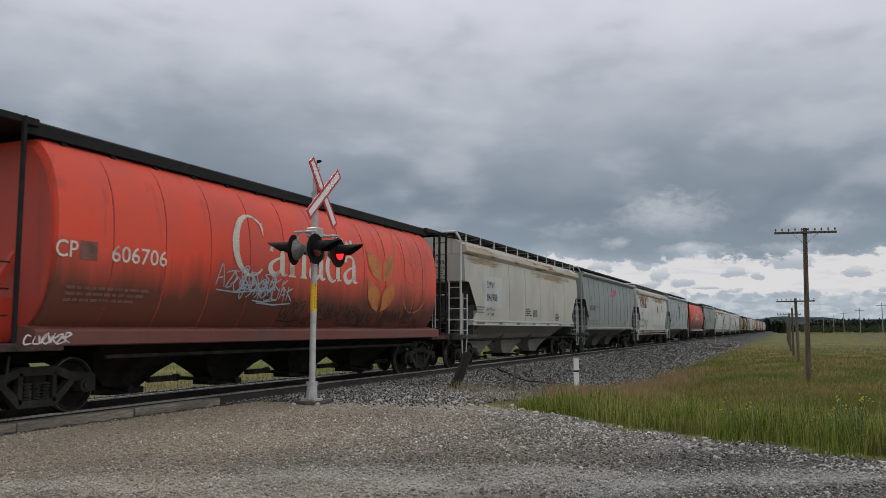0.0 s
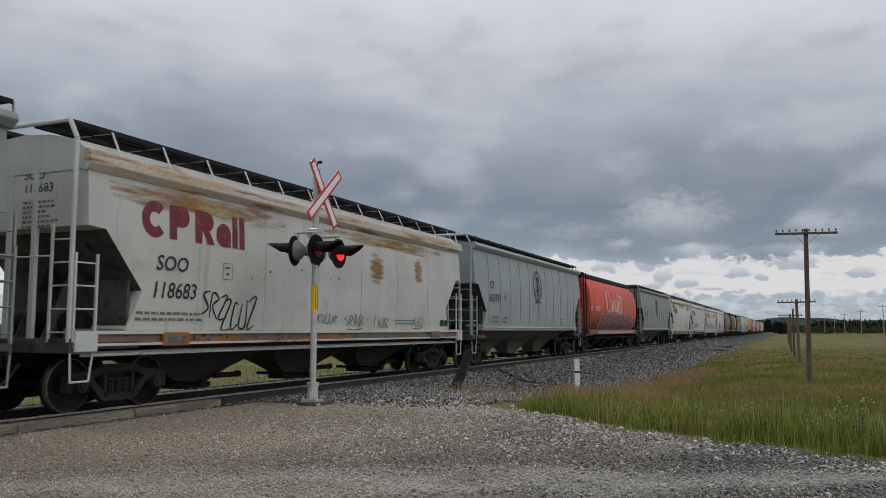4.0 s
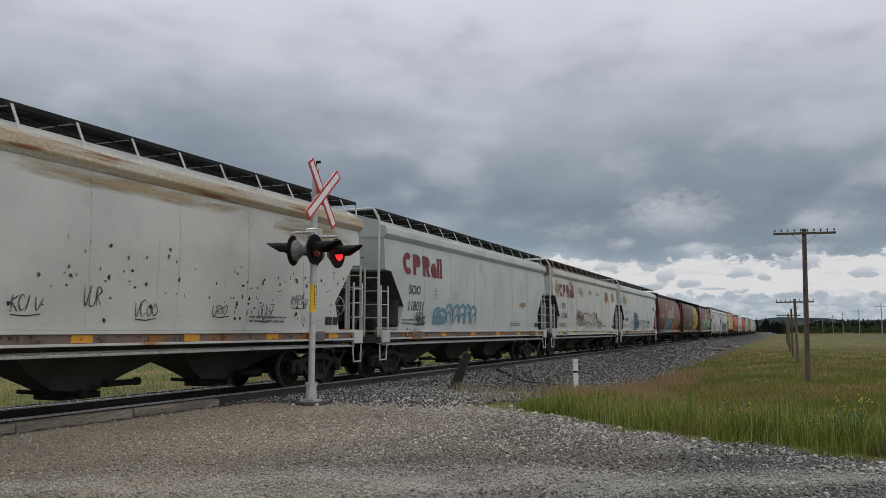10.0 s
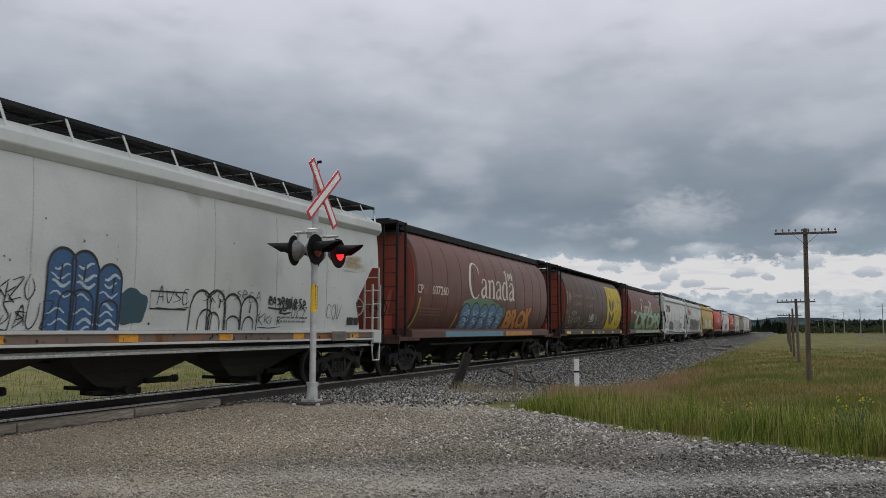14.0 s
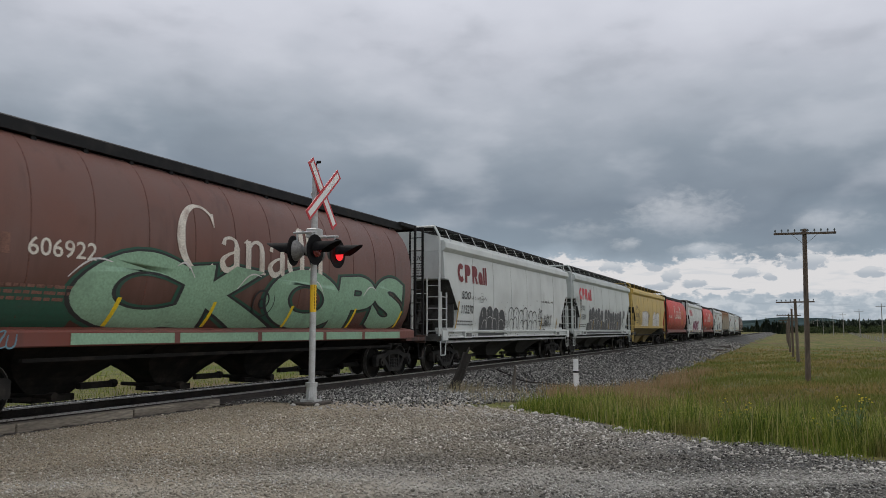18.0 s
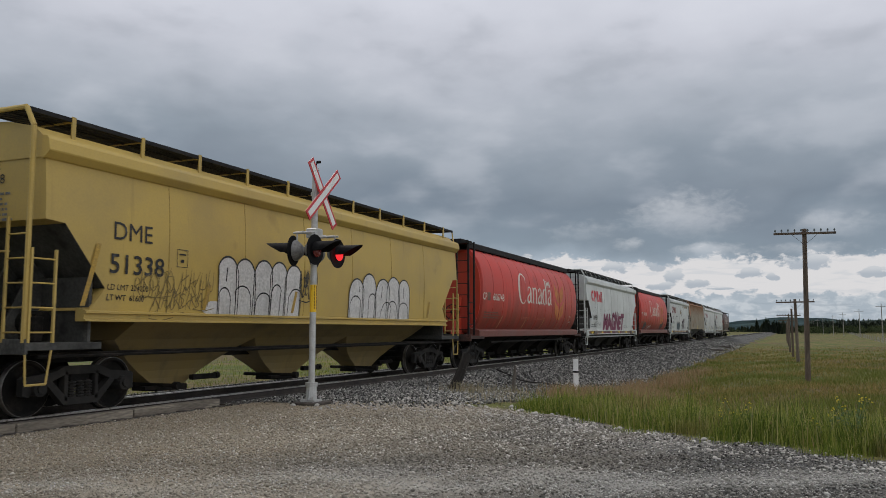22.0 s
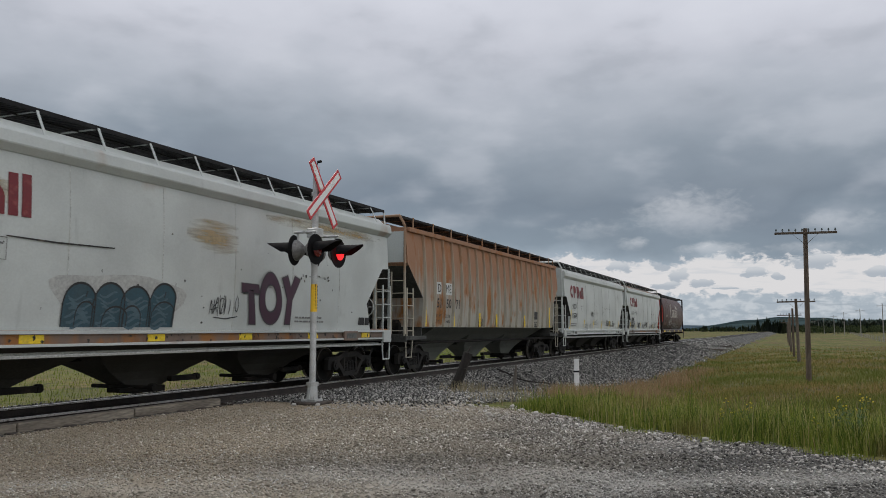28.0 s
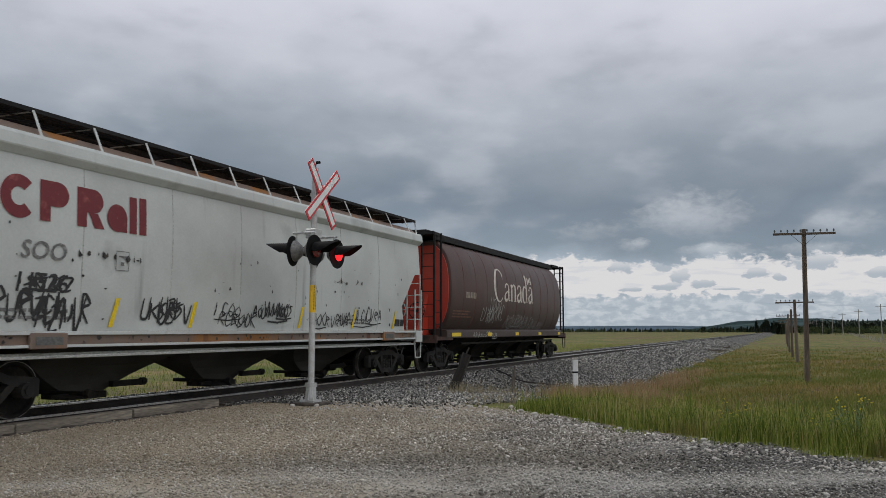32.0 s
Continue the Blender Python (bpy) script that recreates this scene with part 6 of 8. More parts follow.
tags_on(c, "smooth", 44, 14.3 - half(15), 14.8 - half(15), 1.7, 2.3, spray["black"], 5, .025, (.3, .4))
wrap(flat(rect(3.7 - half(15), 14.2 - half(15), 1.15, 1.285)), "sill", c, "graffiti", spray["charcoal"], "dark grey sprayed band along the sill", -.002)
tags_on(c, "smooth", 46, 1.0 - half(15), 1.7 - half(15), 2.9, 3.3, spray["ash"], 6, .03, (.4, .4))
stains(c, "smooth", 15, ((1.9, 2.5, 2.3, 3.6),), dust_stain)
slant_strips(c, "smooth", 15, ochre_tape, (1.82, 5.2, 7.5, 9.8, 12.6), .98)
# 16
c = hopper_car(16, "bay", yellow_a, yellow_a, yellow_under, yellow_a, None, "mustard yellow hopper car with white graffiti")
a = half(16)
end_words(c, 16, ("DME", "51338"))
words(c, "bay", 16, "DME", 2.12, 2.95, .31, ink, 1.05)
words(c, "bay", 16, "51338", 2.06, 2.37, .33, ink, 1.12)
words(c, "bay", 16, "LD LMT 224200", 2.05, 2.08, .10, ink)
words(c, "bay", 16, "LT WT  61600", 2.05, 1.90, .10, ink)
arches(c, "bay", 45, 5.0 - a, 7.9 - a, 1.66, 2.96, spray["white"], spray["black"], 5, .04)
wrap(flat(bubble(random.Random(12), 4.95 - a, 1.83, .8, .26)), "bay", c, "graffiti", spray["white"], "white sprayed cloud", .004)
arches(c, "bay", 46, 10.3 - a, 13.95 - a, 1.68, 2.94, spray["white"], spray["black"], 5, .04)
tags_on(c, "bay", 47, 3.0 - a, 4.6 - a, 1.9, 2.6, spray["olive"], 12, .02, (.4, .4))
tags_on(c, "bay", 48, 8.1 - a, 8.6 - a, 2.4, 2.9, spray["black"], 2, .03, (.25, .5))
wrap(flat(*[rect(3.72 - a + q[0], 3.72 - a + q[1], 2.58 + q[2], 2.58 + q[3]) for q in ((0, .30, 0, .012), (0, .30, .328, .34), (0, .012, 0, .34), (.288, .30, 0, .34), (.06, .24, .23, .26), (.11, .19, .09, .15))]), "bay", c, "stencil_box", ink)
slant_strips(c, "bay", 16, ochre_tape, (1.50, 4.5, 7.6, 15.3), 1.05)
# 17
c = national_car(17, red_b, red_end, red_sill, ("CP", "606748"), "deep red cylindrical hopper car with dark seams")
wheat_mark(c, 12.02 - half(17), 1.88, wheat_gold, wheat_line)
words(c, "round", 17, "Government", 6.9, 1.86, .15, ink_pink, 1.1)
words(c, "round", 17, "Gouvernement", 9.0, 1.86, .15, ink_pink, 1.0)
slant_strips(c, "round", 17, faded_tape, (4.1, 7.4, 10.3, 13.1))
wrap(flat(rect(15.15 - half(17), 15.55 - half(17), 1.78, 1.82), rect(15.15 - half(17), 15.55 - half(17), 2.06, 2.10), rect(15.15 - half(17), 15.19 - half(17), 1.78, 2.10), rect(15.51 - half(17), 15.55 - half(17), 1.78, 2.10)), "round", c, "data_plate", ink_white)
# 18
c = rail_car(18, white_c, "116926", "white hopper car with big magenta graffiti", True, None, dark_sill, yellow_tape, "sill", white_a, None, mark_red_bright)
spray_letters(c, "smooth", "MAGNET", 5.3 - half(18), 12.0 - half(18), 1.34, 2.40, spray["magenta"], spray["ash"], None, .085, 50, .022)
wrap(flat(*[rect(q0 - half(18), q1 - half(18), 1.14, 1.29) for q0, q1 in ((5.1, 6.0), (6.5, 7.6), (8.3, 9.1), (10.3, 11.2))]), "sill", c, "graffiti", spray["magenta"], "magenta sprayed band along the sill", -.002)
scuffs(c, "smooth", 74, 1.5 - half(18), 15.0 - half(18), 1.9, 2.8, soot, 40, .11)
scuffs(c, "smooth", 67, 2.3 - half(18), 3.2 - half(18), 2.45, 2.75, soot, 20, .10)
tags_on(c, "smooth", 50, 2.6 - half(18), 4.4 - half(18), 1.6, 1.95, spray["charcoal"], 4, .02, (.3, .3))
# 19
c = national_car(19, red_b, red_end, red_sill, ("CP", "608136"), "red cylindrical hopper car with grey painted-over patches")
wheat_mark(c, 12.02 - half(19), 1.88, wheat_gold, wheat_line)
tags_on(c, "round", 52, 5.2 - half(19), 6.8 - half(19), 1.6, 1.9, spray["white"], 4, .04, (.5, .35))
wrap(flat(bubble(random.Random(21), 13.4 - half(19), 1.8, 1.6, .7), bubble(random.Random(22), 4.0 - half(19), 1.75, 1.3, .6)), "round", c, "painted_patch", spray["charcoal"], "grey painted-over patch", .004)
# 20
c = rail_car(20, white_d, "116700", "pale grey-white hopper car with teal graffiti and yellow strips", True, "SOO", dark_sill, yellow_tape)
wrap(flat(bubble(random.Random(31), 6.85 - half(20), 1.88, 2.9, .95)), "smooth", c, "graffiti", spray["ash"], "grey sprayed cloud", .003)
arches(c, "smooth", 54, 5.6 - half(20), 8.1 - half(20), 1.44, 2.28, spray["teal"], spray["black"], 4, .04, spray["slate"])
spray_letters(c, "smooth", "TOY", 10.2 - half(20), 12.3 - half(20), 1.5, 2.50, spray["plum"], spray["charcoal"], spray["ash"], .06, 55, .03)
tags_on(c, "smooth", 56, 9.2 - half(20), 9.8 - half(20), 1.7, 2.0, spray["charcoal"], 3, .025, (.3, .3))
stains(c, "smooth", 20, ((8.4, 10.0, 2.9, 3.6), (3.2, 4.6, 3.2, 3.8), (11, 16.5, 3.75, 4.05)), pale_stain)
scuffs(c, "smooth", 75, 2.5 - half(20), 15.0 - half(20), 1.5, 3.2, soot, 25, .12)
scuffs(c, "smooth", 65, 12.2 - half(20), 13.8 - half(20), 2.60, 2.70, soot, 14, .14)
wrap(flat(*ribbon([(4.5 - half(20), 2.78), (5.4 - half(20), 2.76), (6.6 - half(20), 2.78)], .03)), "smooth", c, "scuff", soot, "long scrape in the paint")
# 21
c = hopper_car(21, "rib", rust_white, rust_white, grey_under, rust_post, None, "ribbed dirty white hopper car streaked with rust")
a = half(21)
end_words(c, 21, ("DME", "515071"), "rib")
wrap(flat(rect(2.76 - a, 3.14 - a, 2.56, 2.96), rect(3.48 - a, 4.06 - a, 2.56, 2.96)), "rib", c, "name_patch", white_c, "white painted patches", .004)
words(c, "rib", 21, "D", 2.84, 2.63, .27, ink, .95)
words(c, "rib", 21, "ME", 3.52, 2.63, .27, ink, .95)
words(c, "rib", 21, "51", 2.78, 2.12, .30, ink)
words(c, "rib", 21, "50", 3.58, 2.12, .30, ink)
words(c, "rib", 21, "71", 4.42, 2.12, .30, ink)
words(c, "rib", 21, "LD LMT", 2.70, 1.80, .10, ink)
words(c, "rib", 21, "LT WT", 2.70, 1.62, .10, ink)
words(c, "rib", 21, "221200", 3.52, 1.80, .10, ink)
words(c, "rib", 21, "64800", 3.60, 1.62, .10, ink)
tags_on(c, "rib", 57, 6.9 - a, 7.3 - a, 1.6, 1.75, spray["black"], 3, .03, (.3, .25))
words(c, "rib", 21, "GEAR", 13.9, 1.52, .22, spray["black"], 1.1, "graffiti")
wrap(flat(rect(13.9 - a, 14.6 - a, 1.85, 2.2)), "rib", c, "data_plate", ink)
for i, (off, hh) in enumerate(((1.88, 1.0), (4.26, .52), (6.8, .5), (8.7, .5), (12.4, .5), (16.4, .95))):
    part("reflector", shared(("upright_reflector", hh), lambda: Shape().box(-.06, .06, -.012, .004, 0, hh)), yellow_tape, c, at=pose(off - a, -1.53, 1.50))
# 22
c = rail_car(22, white_a, "115541", "dull white hopper car with yellow slanted strips", True, "SOO", white_d, None, "slant")
tags_on(c, "smooth", 58, 5.0 - half(22), 10.0 - half(22), 1.55, 1.9, spray["black"], 5, .02, (.3, .25))
words(c, "smooth", 22, "BTOWN", 11.0, 1.62, .34, spray["black"], .80, "graffiti", lean=.2)
words(c, "smooth", 22, "Boyz", 13.0, 1.64, .30, spray["black"], .80, "graffiti", lean=.2)
tags_on(c, "smooth", 59, 7.0 - half(22), 7.3 - half(22), 2.2, 2.35, spray["black"], 2, .03, (.3, .25))
scuffs(c, "smooth", 76, 2.5 - half(22), 15.0 - half(22), 1.5, 2.9, soot, 45, .10)
scuffs(c, "smooth", 64, 10.3 - half(22), 12.4 - half(22), 2.66, 2.72, soot, 14, .14)
slant_strips(c, "smooth", 22, yellow_tape, (1.78, 4.98, 7.33, 9.6, 11.9, 14.95), .98)
# 23
c = rail_car(23, white_a, "11526", "dull white hopper car with black scribbles", True, "SOO", dark_sill, None, "slant", None, dark_sill, None, True)
tags_on(c, "smooth", 67, 2.3 - half(23), 3.5 - half(23), 1.6, 1.85, spray["black"], 6, .055, (.42, .42))
tags_on(c, "smooth", 60, 2.7 - half(23), 3.0 - half(23), 2.1, 2.2, spray["black"], 3, .05, (.3, .2))
tags_on(c, "smooth", 68, 5.2 - half(23), 5.9 - half(23), 1.66, 1.8, spray["black"], 3, .05, (.4, .36))
tags_on(c, "smooth", 62, 5.4 - half(23), 5.8 - half(23), 1.65, 1.95, spray["black"], 3, .045, (.3, .3))
tags_on(c, "smooth", 69, 8.2 - half(23), 9.6 - half(23), 1.8, 1.95, spray["black"], 6, .045, (.30, .32))
tags_on(c, "smooth", 61, 7.2 - half(23), 8.0 - half(23), 1.6, 2.0, spray["black"], 4, .03, (.4, .3))
tags_on(c, "smooth", 65, 10.6 - half(23), 14.0 - half(23), 1.6, 1.9, spray["black"], 7, .035, (.42, .32))
scuffs(c, "smooth", 77, 1.5 - half(23), 15.5 - half(23), 1.5, 3.0, soot, 60, .12)
scuffs(c, "smooth", 78, 3.2 - half(23), 4.8 - half(23), 2.62, 2.68, soot, 16, .16)
scuffs(c, "smooth", 63, 11.5 - half(23), 13.0 - half(23), 2.60, 2.68, soot, 14, .16)
slant_strips(c, "smooth", 23, yellow_tape, (1.75, 4.15, 6.15, 9.95, 12.5, 14.9), .5)
# 24
c = national_car(24, maroon_c, red_end, maroon_c, None, "dark grey-brown cylindrical hopper car, the last of the train")
small_print(c, "round", 82, 3.2 - half(24), 2.56, 1, 1.25, ink_dim, .22, .3)
tags_on(c, "round", 63, 5.4 - half(24), 7.2 - half(24), 1.9, 2.4, spray["ash"], 6, .04, (.6, .6))
tags_on(c, "round", 64, 8.2 - half(24), 13.2 - half(24), 1.50, 1.9, spray["ash"], 12, .03, (.5, .4))
tags_on(c, "sill", 66, 4.2 - half(24), 6.8 - half(24), 1.22, 1.28, spray["ash"], 5, .025, (.4, .18))
reflectors(c, "round", half(24) - GAP, yellow_tape, "sill", 5)


# ---- the sky's cloud layer: a far curved backdrop that drifts slowly ----
def cloud_material():
    m = bpy.data.materials.new("cloud_layer")
    m.use_nodes = True
    n, l = m.node_tree.nodes, m.node_tree.links
    n.clear()

    def put(s, v):
        if isinstance(v, (int, float)):
            s.default_value = v
        else:
            l.new(v, s)

    def calc(op, a, b=0.0, c=0.0):
        k = n.new("ShaderNodeMath")
        k.operation = op
        for s, v in zip(k.inputs, (a, b, c)):
            put(s, v)
        return k.outputs[0]

    def join(x, y, z=0.0):
        k = n.new("ShaderNodeCombineXYZ")
        for s, v in zip(k.inputs, (x, y, z)):
            put(s, v)
        return k.outputs[0]

    def fbm(vec, scale, detail=6.0, rough=.55, dist=0.0):
        k = n.new("ShaderNodeTexNoise")
        k.inputs["Scale"].default_value, k.inputs["Detail"].default_value, k.inputs["Roughness"].default_value, k.inputs["Distortion"].default_value = scale, detail, rough, dist
        l.new(vec, k.inputs["Vector"])
        return k.outputs["Fac"]

    def span(v, a, b, c=0.0, d=1.0, smooth=True):
        k = n.new("ShaderNodeMapRange")
        k.interpolation_type = "SMOOTHSTEP" if smooth else "LINEAR"
        for s, q in zip(k.inputs[:5], (v, a, b, c, d)):
            put(s, q)
        return k.outputs[0]

    def blend(fac, a, b):
        k = n.new("ShaderNodeMix")
        k.data_type = "RGBA"
        put(k.inputs[0], fac)
        for s, v in ((k.inputs[6], a), (k.inputs[7], b)):
            if isinstance(v, tuple):
                s.default_value = (*v, 1)
            else:
                l.new(v, s)
        return k.outputs[2]

    sep = n.new("ShaderNodeSeparateXYZ")
    l.new(n.new("ShaderNodeTexCoord").outputs["Object"], sep.inputs[0])
    x, y, z = sep.outputs
    az = calc("MULTIPLY", calc("ARCTAN2", y, x), -180 / math.pi)
    el = calc("MULTIPLY", calc("ARCSINE", calc("DIVIDE", z, 3000.0)), 180 / math.pi)
    sky_at = join(az, calc("MULTIPLY", el, 1.9))
    big = fbm(sky_at, .055, 3.0, .5)
    mid = fbm(sky_at, .16, 5.0, .52, 0.0)
    fine = fbm(join(az, calc("MULTIPLY", el, 2.6), 7.0), .55, 7.0, .6, .4)
    # the height at which the tone is read, bent by the big cloud forms
    bent = calc("ADD", el, calc("MULTIPLY", calc("SUBTRACT", big, .5), 8.0))
    bent = calc("ADD", bent, calc("MULTIPLY", calc("SUBTRACT", mid, .5), 3.6))
    bent = calc("ADD", bent, calc("MULTIPLY", az, .03))
    ramp = n.new("ShaderNodeValToRGB")
    r = ramp.color_ramp
    stops = [(p, (c[0] * 1.02, c[1] * 1.03, c[2] * 1.045)) for p, c in [(0.0, (.33, .40, .47)), (.10, (.42, .48, .54)), (.17, (.36, .42, .48)), (.24, (.225, .275, .325)), (.36, (.190, .230, .278)), (.48, (.262, .302, .350)), (.62, (.385, .415, .465)), (.78, (.52, .535, .59)), (1.0, (.64, .65, .71))]]
    while len(r.elements) < len(stops):
        r.elements.new(.5)
    for e, (p, c) in zip(r.elements, stops):
        e.position, e.color = p, (*c, 1)
    l.new(calc("DIVIDE", bent, 25.0), ramp.inputs[0])
    high = ramp.outputs[0]
    # soft mottling of the upper deck
    soft = fbm(join(az, calc("MULTIPLY", el, 2.2), 11.0), .13, 4.0, .48, 0.0)
    high = blend(calc("MULTIPLY", span(soft, .48, .72), .26), high, (.68, .70, .76))
    high = blend(calc("MULTIPLY", span(soft, .50, .28), .24), high, (.16, .19, .23))
    # the clear bright gap low down over a bank of far cloud
    lumps = fbm(join(az, calc("MULTIPLY", el, 1.8), 5.0), 1.15, 6.0, .56, .3)
    flow = fbm(join(calc("MULTIPLY", az, .45), calc("MULTIPLY", el, 3.2), 3.0), .8, 6.0, .55, .2)
    gap = blend(calc("MULTIPLY", span(flow, .52, .66), .45), (.66, .652, .66), (.50, .535, .575))
    bank_top = calc("ADD", el, calc("MULTIPLY", calc("SUBTRACT", lumps, .5), 2.0))
    bank = blend(span(lumps, .40, .64), (.365, .42, .475), (.50, .54, .58))
    bank = blend(calc("MULTIPLY", span(flow, .46, .34), .6), bank, (.30, .35, .405))
    bank = blend(span(el, .9, 0.0), bank, (.37, .425, .475))
    lowc = blend(span(bank_top, 2.15, 2.50), bank, gap)
    # small flat-footed puffs drifting in the gap
    for a0, e0, wa, we in ((11.1, 4.25, .85, .42), (13.9, 4.5, .65, .5), (15.1, 3.55, .65, .55), (14.3, 3.0, 1.0, .28), (16.5, 3.15, .85, .36), (17.9, 2.75, 1.1, .10), (19.9, 3.75, 1.05, .34), (21.3, 3.5, .42, .30),
                           (23.4, 4.35, 1.5, .5), (27.2, 3.6, 1.2, .34), (29.0, 2.45, .8, .22), (31.0, 3.2, .7, .2), (11.7, 2.8, .8, .2)):
        up = calc("DIVIDE", calc("SUBTRACT", el, e0), we)
        side_ = calc("DIVIDE", calc("SUBTRACT", az, a0), wa)
        d = calc("ADD", calc("MULTIPLY", up, up), calc("MULTIPLY", side_, side_))
        d = calc("ADD", d, calc("MULTIPLY", calc("SUBTRACT", lumps, .5), 4.2))
        lowc = blend(calc("MULTIPLY", span(d, 1.15, .55), .9), lowc, blend(span(up, -.4, .9), (.365, .41, .465), (.53, .555, .585)))
    edge = calc("ADD", el, calc("MULTIPLY", calc("SUBTRACT", mid, .5), 2.4))
    edge = calc("ADD", edge, calc("MULTIPLY", calc("SUBTRACT", lumps, .5), 2.4))
    col = blend(span(edge, 4.45, 4.95), lowc, high)
    # sunlit heaps at the edge of the deck
    for a0, e0, wa, we, gain in ((16.0, 7.7, 4.6, 1.9, .50), (12.0, 5.8, 1.5, .7, .60), (17.3, 5.3, 3.6, .6, .55), (24.5, 6.6, 3.4, 1.0, .35), (24.0, 5.2, 4.0, .6, .45), (9.0, 6.9, 3.2, 1.0, .35)):
        up = calc("DIVIDE", calc("SUBTRACT", el, e0), we)
        side_ = calc("DIVIDE", calc("SUBTRACT", az, a0), wa)
        d = calc("ADD", calc("MULTIPLY", up, up), calc("MULTIPLY", side_, side_))
        d = calc("ADD", d, calc("MULTIPLY", calc("SUBTRACT", lumps, .5), 1.9))
        d = calc("ADD", d, calc("MULTIPLY", calc("SUBTRACT", mid, .5), 3.4))
        rim = calc("MULTIPLY", span(up, -1.0, .9, .25, 1.0), gain)
        col = blend(calc("MULTIPLY", span(d, 1.05, -.65), rim), col, (.66, .675, .705))
    em, out = n.new("ShaderNodeEmission"), n.new("ShaderNodeOutputMaterial")
    l.new(col, em.inputs[0])
    l.new(em.outputs[0], out.inputs[0])
    return m


def cloud_sheet():
    azs, els = np.radians(np.linspace(-46, 46, 93)), np.radians(np.linspace(-1.5, 44, 46))
    v = [(3000 * math.cos(e) * math.cos(a), 3000 * math.cos(e) * math.sin(a), 3000 * math.sin(e)) for a in azs for e in els]
    n = len(els)
    f = [(i * n + j, i * n + j + 1, (i + 1) * n + j + 1, (i + 1) * n + j) for i in range(len(azs) - 1) for j in range(n - 1)]
    return Shape().add(v, f)


backdrop = wear(new("backdrop", cloud_sheet().mesh("backdrop", False, False)), cloud_material())
backdrop.data.polygons.foreach_set("use_smooth", [True] * len(backdrop.data.polygons))
backdrop.matrix_basis = pose(0, 0, EYE, 0, 0, TURN)
tagged(backdrop, "grey broken overcast sky with bright gaps low down", "sky", kind="structure")


# ---- swarms: many small pieces in one mesh ----
def swarm(name, at, size, spin, verts, tris, tilt=None):
    """Copies of one small form at places, sizes (n x 3) and turns, joined."""
    at, size, spin, verts, tris = (np.asarray(q) for q in (at, size, spin, verts, tris))
    n, k = len(at), len(verts)
    p = verts[None] * size[:, None]
    if tilt is not None:
        c, s = np.cos(tilt)[:, None], np.sin(tilt)[:, None]
        p = np.stack([p[..., 0] * c + p[..., 2] * s, p[..., 1], -p[..., 0] * s + p[..., 2] * c], -1)
    c, s = np.cos(spin)[:, None], np.sin(spin)[:, None]
    p = np.stack([p[..., 0] * c - p[..., 1] * s, p[..., 0] * s + p[..., 1] * c, p[..., 2]], -1) + at[:, None]
    f = (tris[None] + (np.arange(n) * k)[:, None, None]).reshape(-1, 3)
    me = bpy.data.meshes.new(name)
    me.vertices.add(n * k)
    me.vertices.foreach_set("co", p.astype(np.float32).ravel())
    me.loops.add(len(f) * 3)
    me.loops.foreach_set("vertex_index", f.astype(np.int32).ravel())
    me.polygons.add(len(f))
    me.polygons.foreach_set("loop_start", np.arange(0, len(f) * 3, 3, dtype=np.int32))
    me.update(calc_edges=True)
    return me


def mottled(name, colours, rough=.9, gloss=.3, patch=None, thin=0.0, dust=None):
    """A material whose colour is picked piece by piece, and by slow patches of ground."""
    m = bpy.data.materials.new(name)
    m.use_nodes = True
    n, l = m.node_tree.nodes, m.node_tree.links
    p = n["Principled BSDF"]
    p.inputs["Roughness"].default_value, p.inputs["Specular IOR Level"].default_value = rough, gloss
    g = n.new("ShaderNodeNewGeometry")
    ramp = n.new("ShaderNodeValToRGB")
    r = ramp.color_ramp
    while len(r.elements) < len(colours):
        r.elements.new(.5)
    for i, (e, c) in enumerate(zip(r.elements, colours)):
        e.position, e.color = i / (len(colours) - 1), (*c, 1)
    l.new(g.outputs["Random Per Island"], ramp.inputs[0])
    col = ramp.outputs[0]
    if patch:
        c2, scale, low, high = patch
        nz, rng, mx = n.new("ShaderNodeTexNoise"), n.new("ShaderNodeMapRange"), n.new("ShaderNodeMix")
        nz.inputs["Scale"].default_value = scale
        l.new(g.outputs["Position"], nz.inputs["Vector"])
        rng.inputs[1].default_value, rng.inputs[2].default_value, rng.inputs[4].default_value = low, high, .8
        l.new(nz.outputs["Fac"], rng.inputs[0])
        mx.data_type = "RGBA"
        l.new(rng.outputs[0], mx.inputs[0])
        l.new(col, mx.inputs[6])
        mx.inputs[7].default_value = (*c2, 1)
        col = mx.outputs[2]
    if dust:
        col = dusted(m, laned(m, col), *dust)
    l.new(col, p.inputs["Base Color"])
    if thin:
        tr, mix = n.new("ShaderNodeBsdfTranslucent"), n.new("ShaderNodeMixShader")
        mix.inputs[0].default_value = thin
        l.new(col, tr.inputs[0])
        l.new(p.outputs[0], mix.inputs[1])
        l.new(tr.outputs[0], mix.inputs[2])
        l.new(mix.outputs[0], n["Material Output"].inputs[0])
    return m


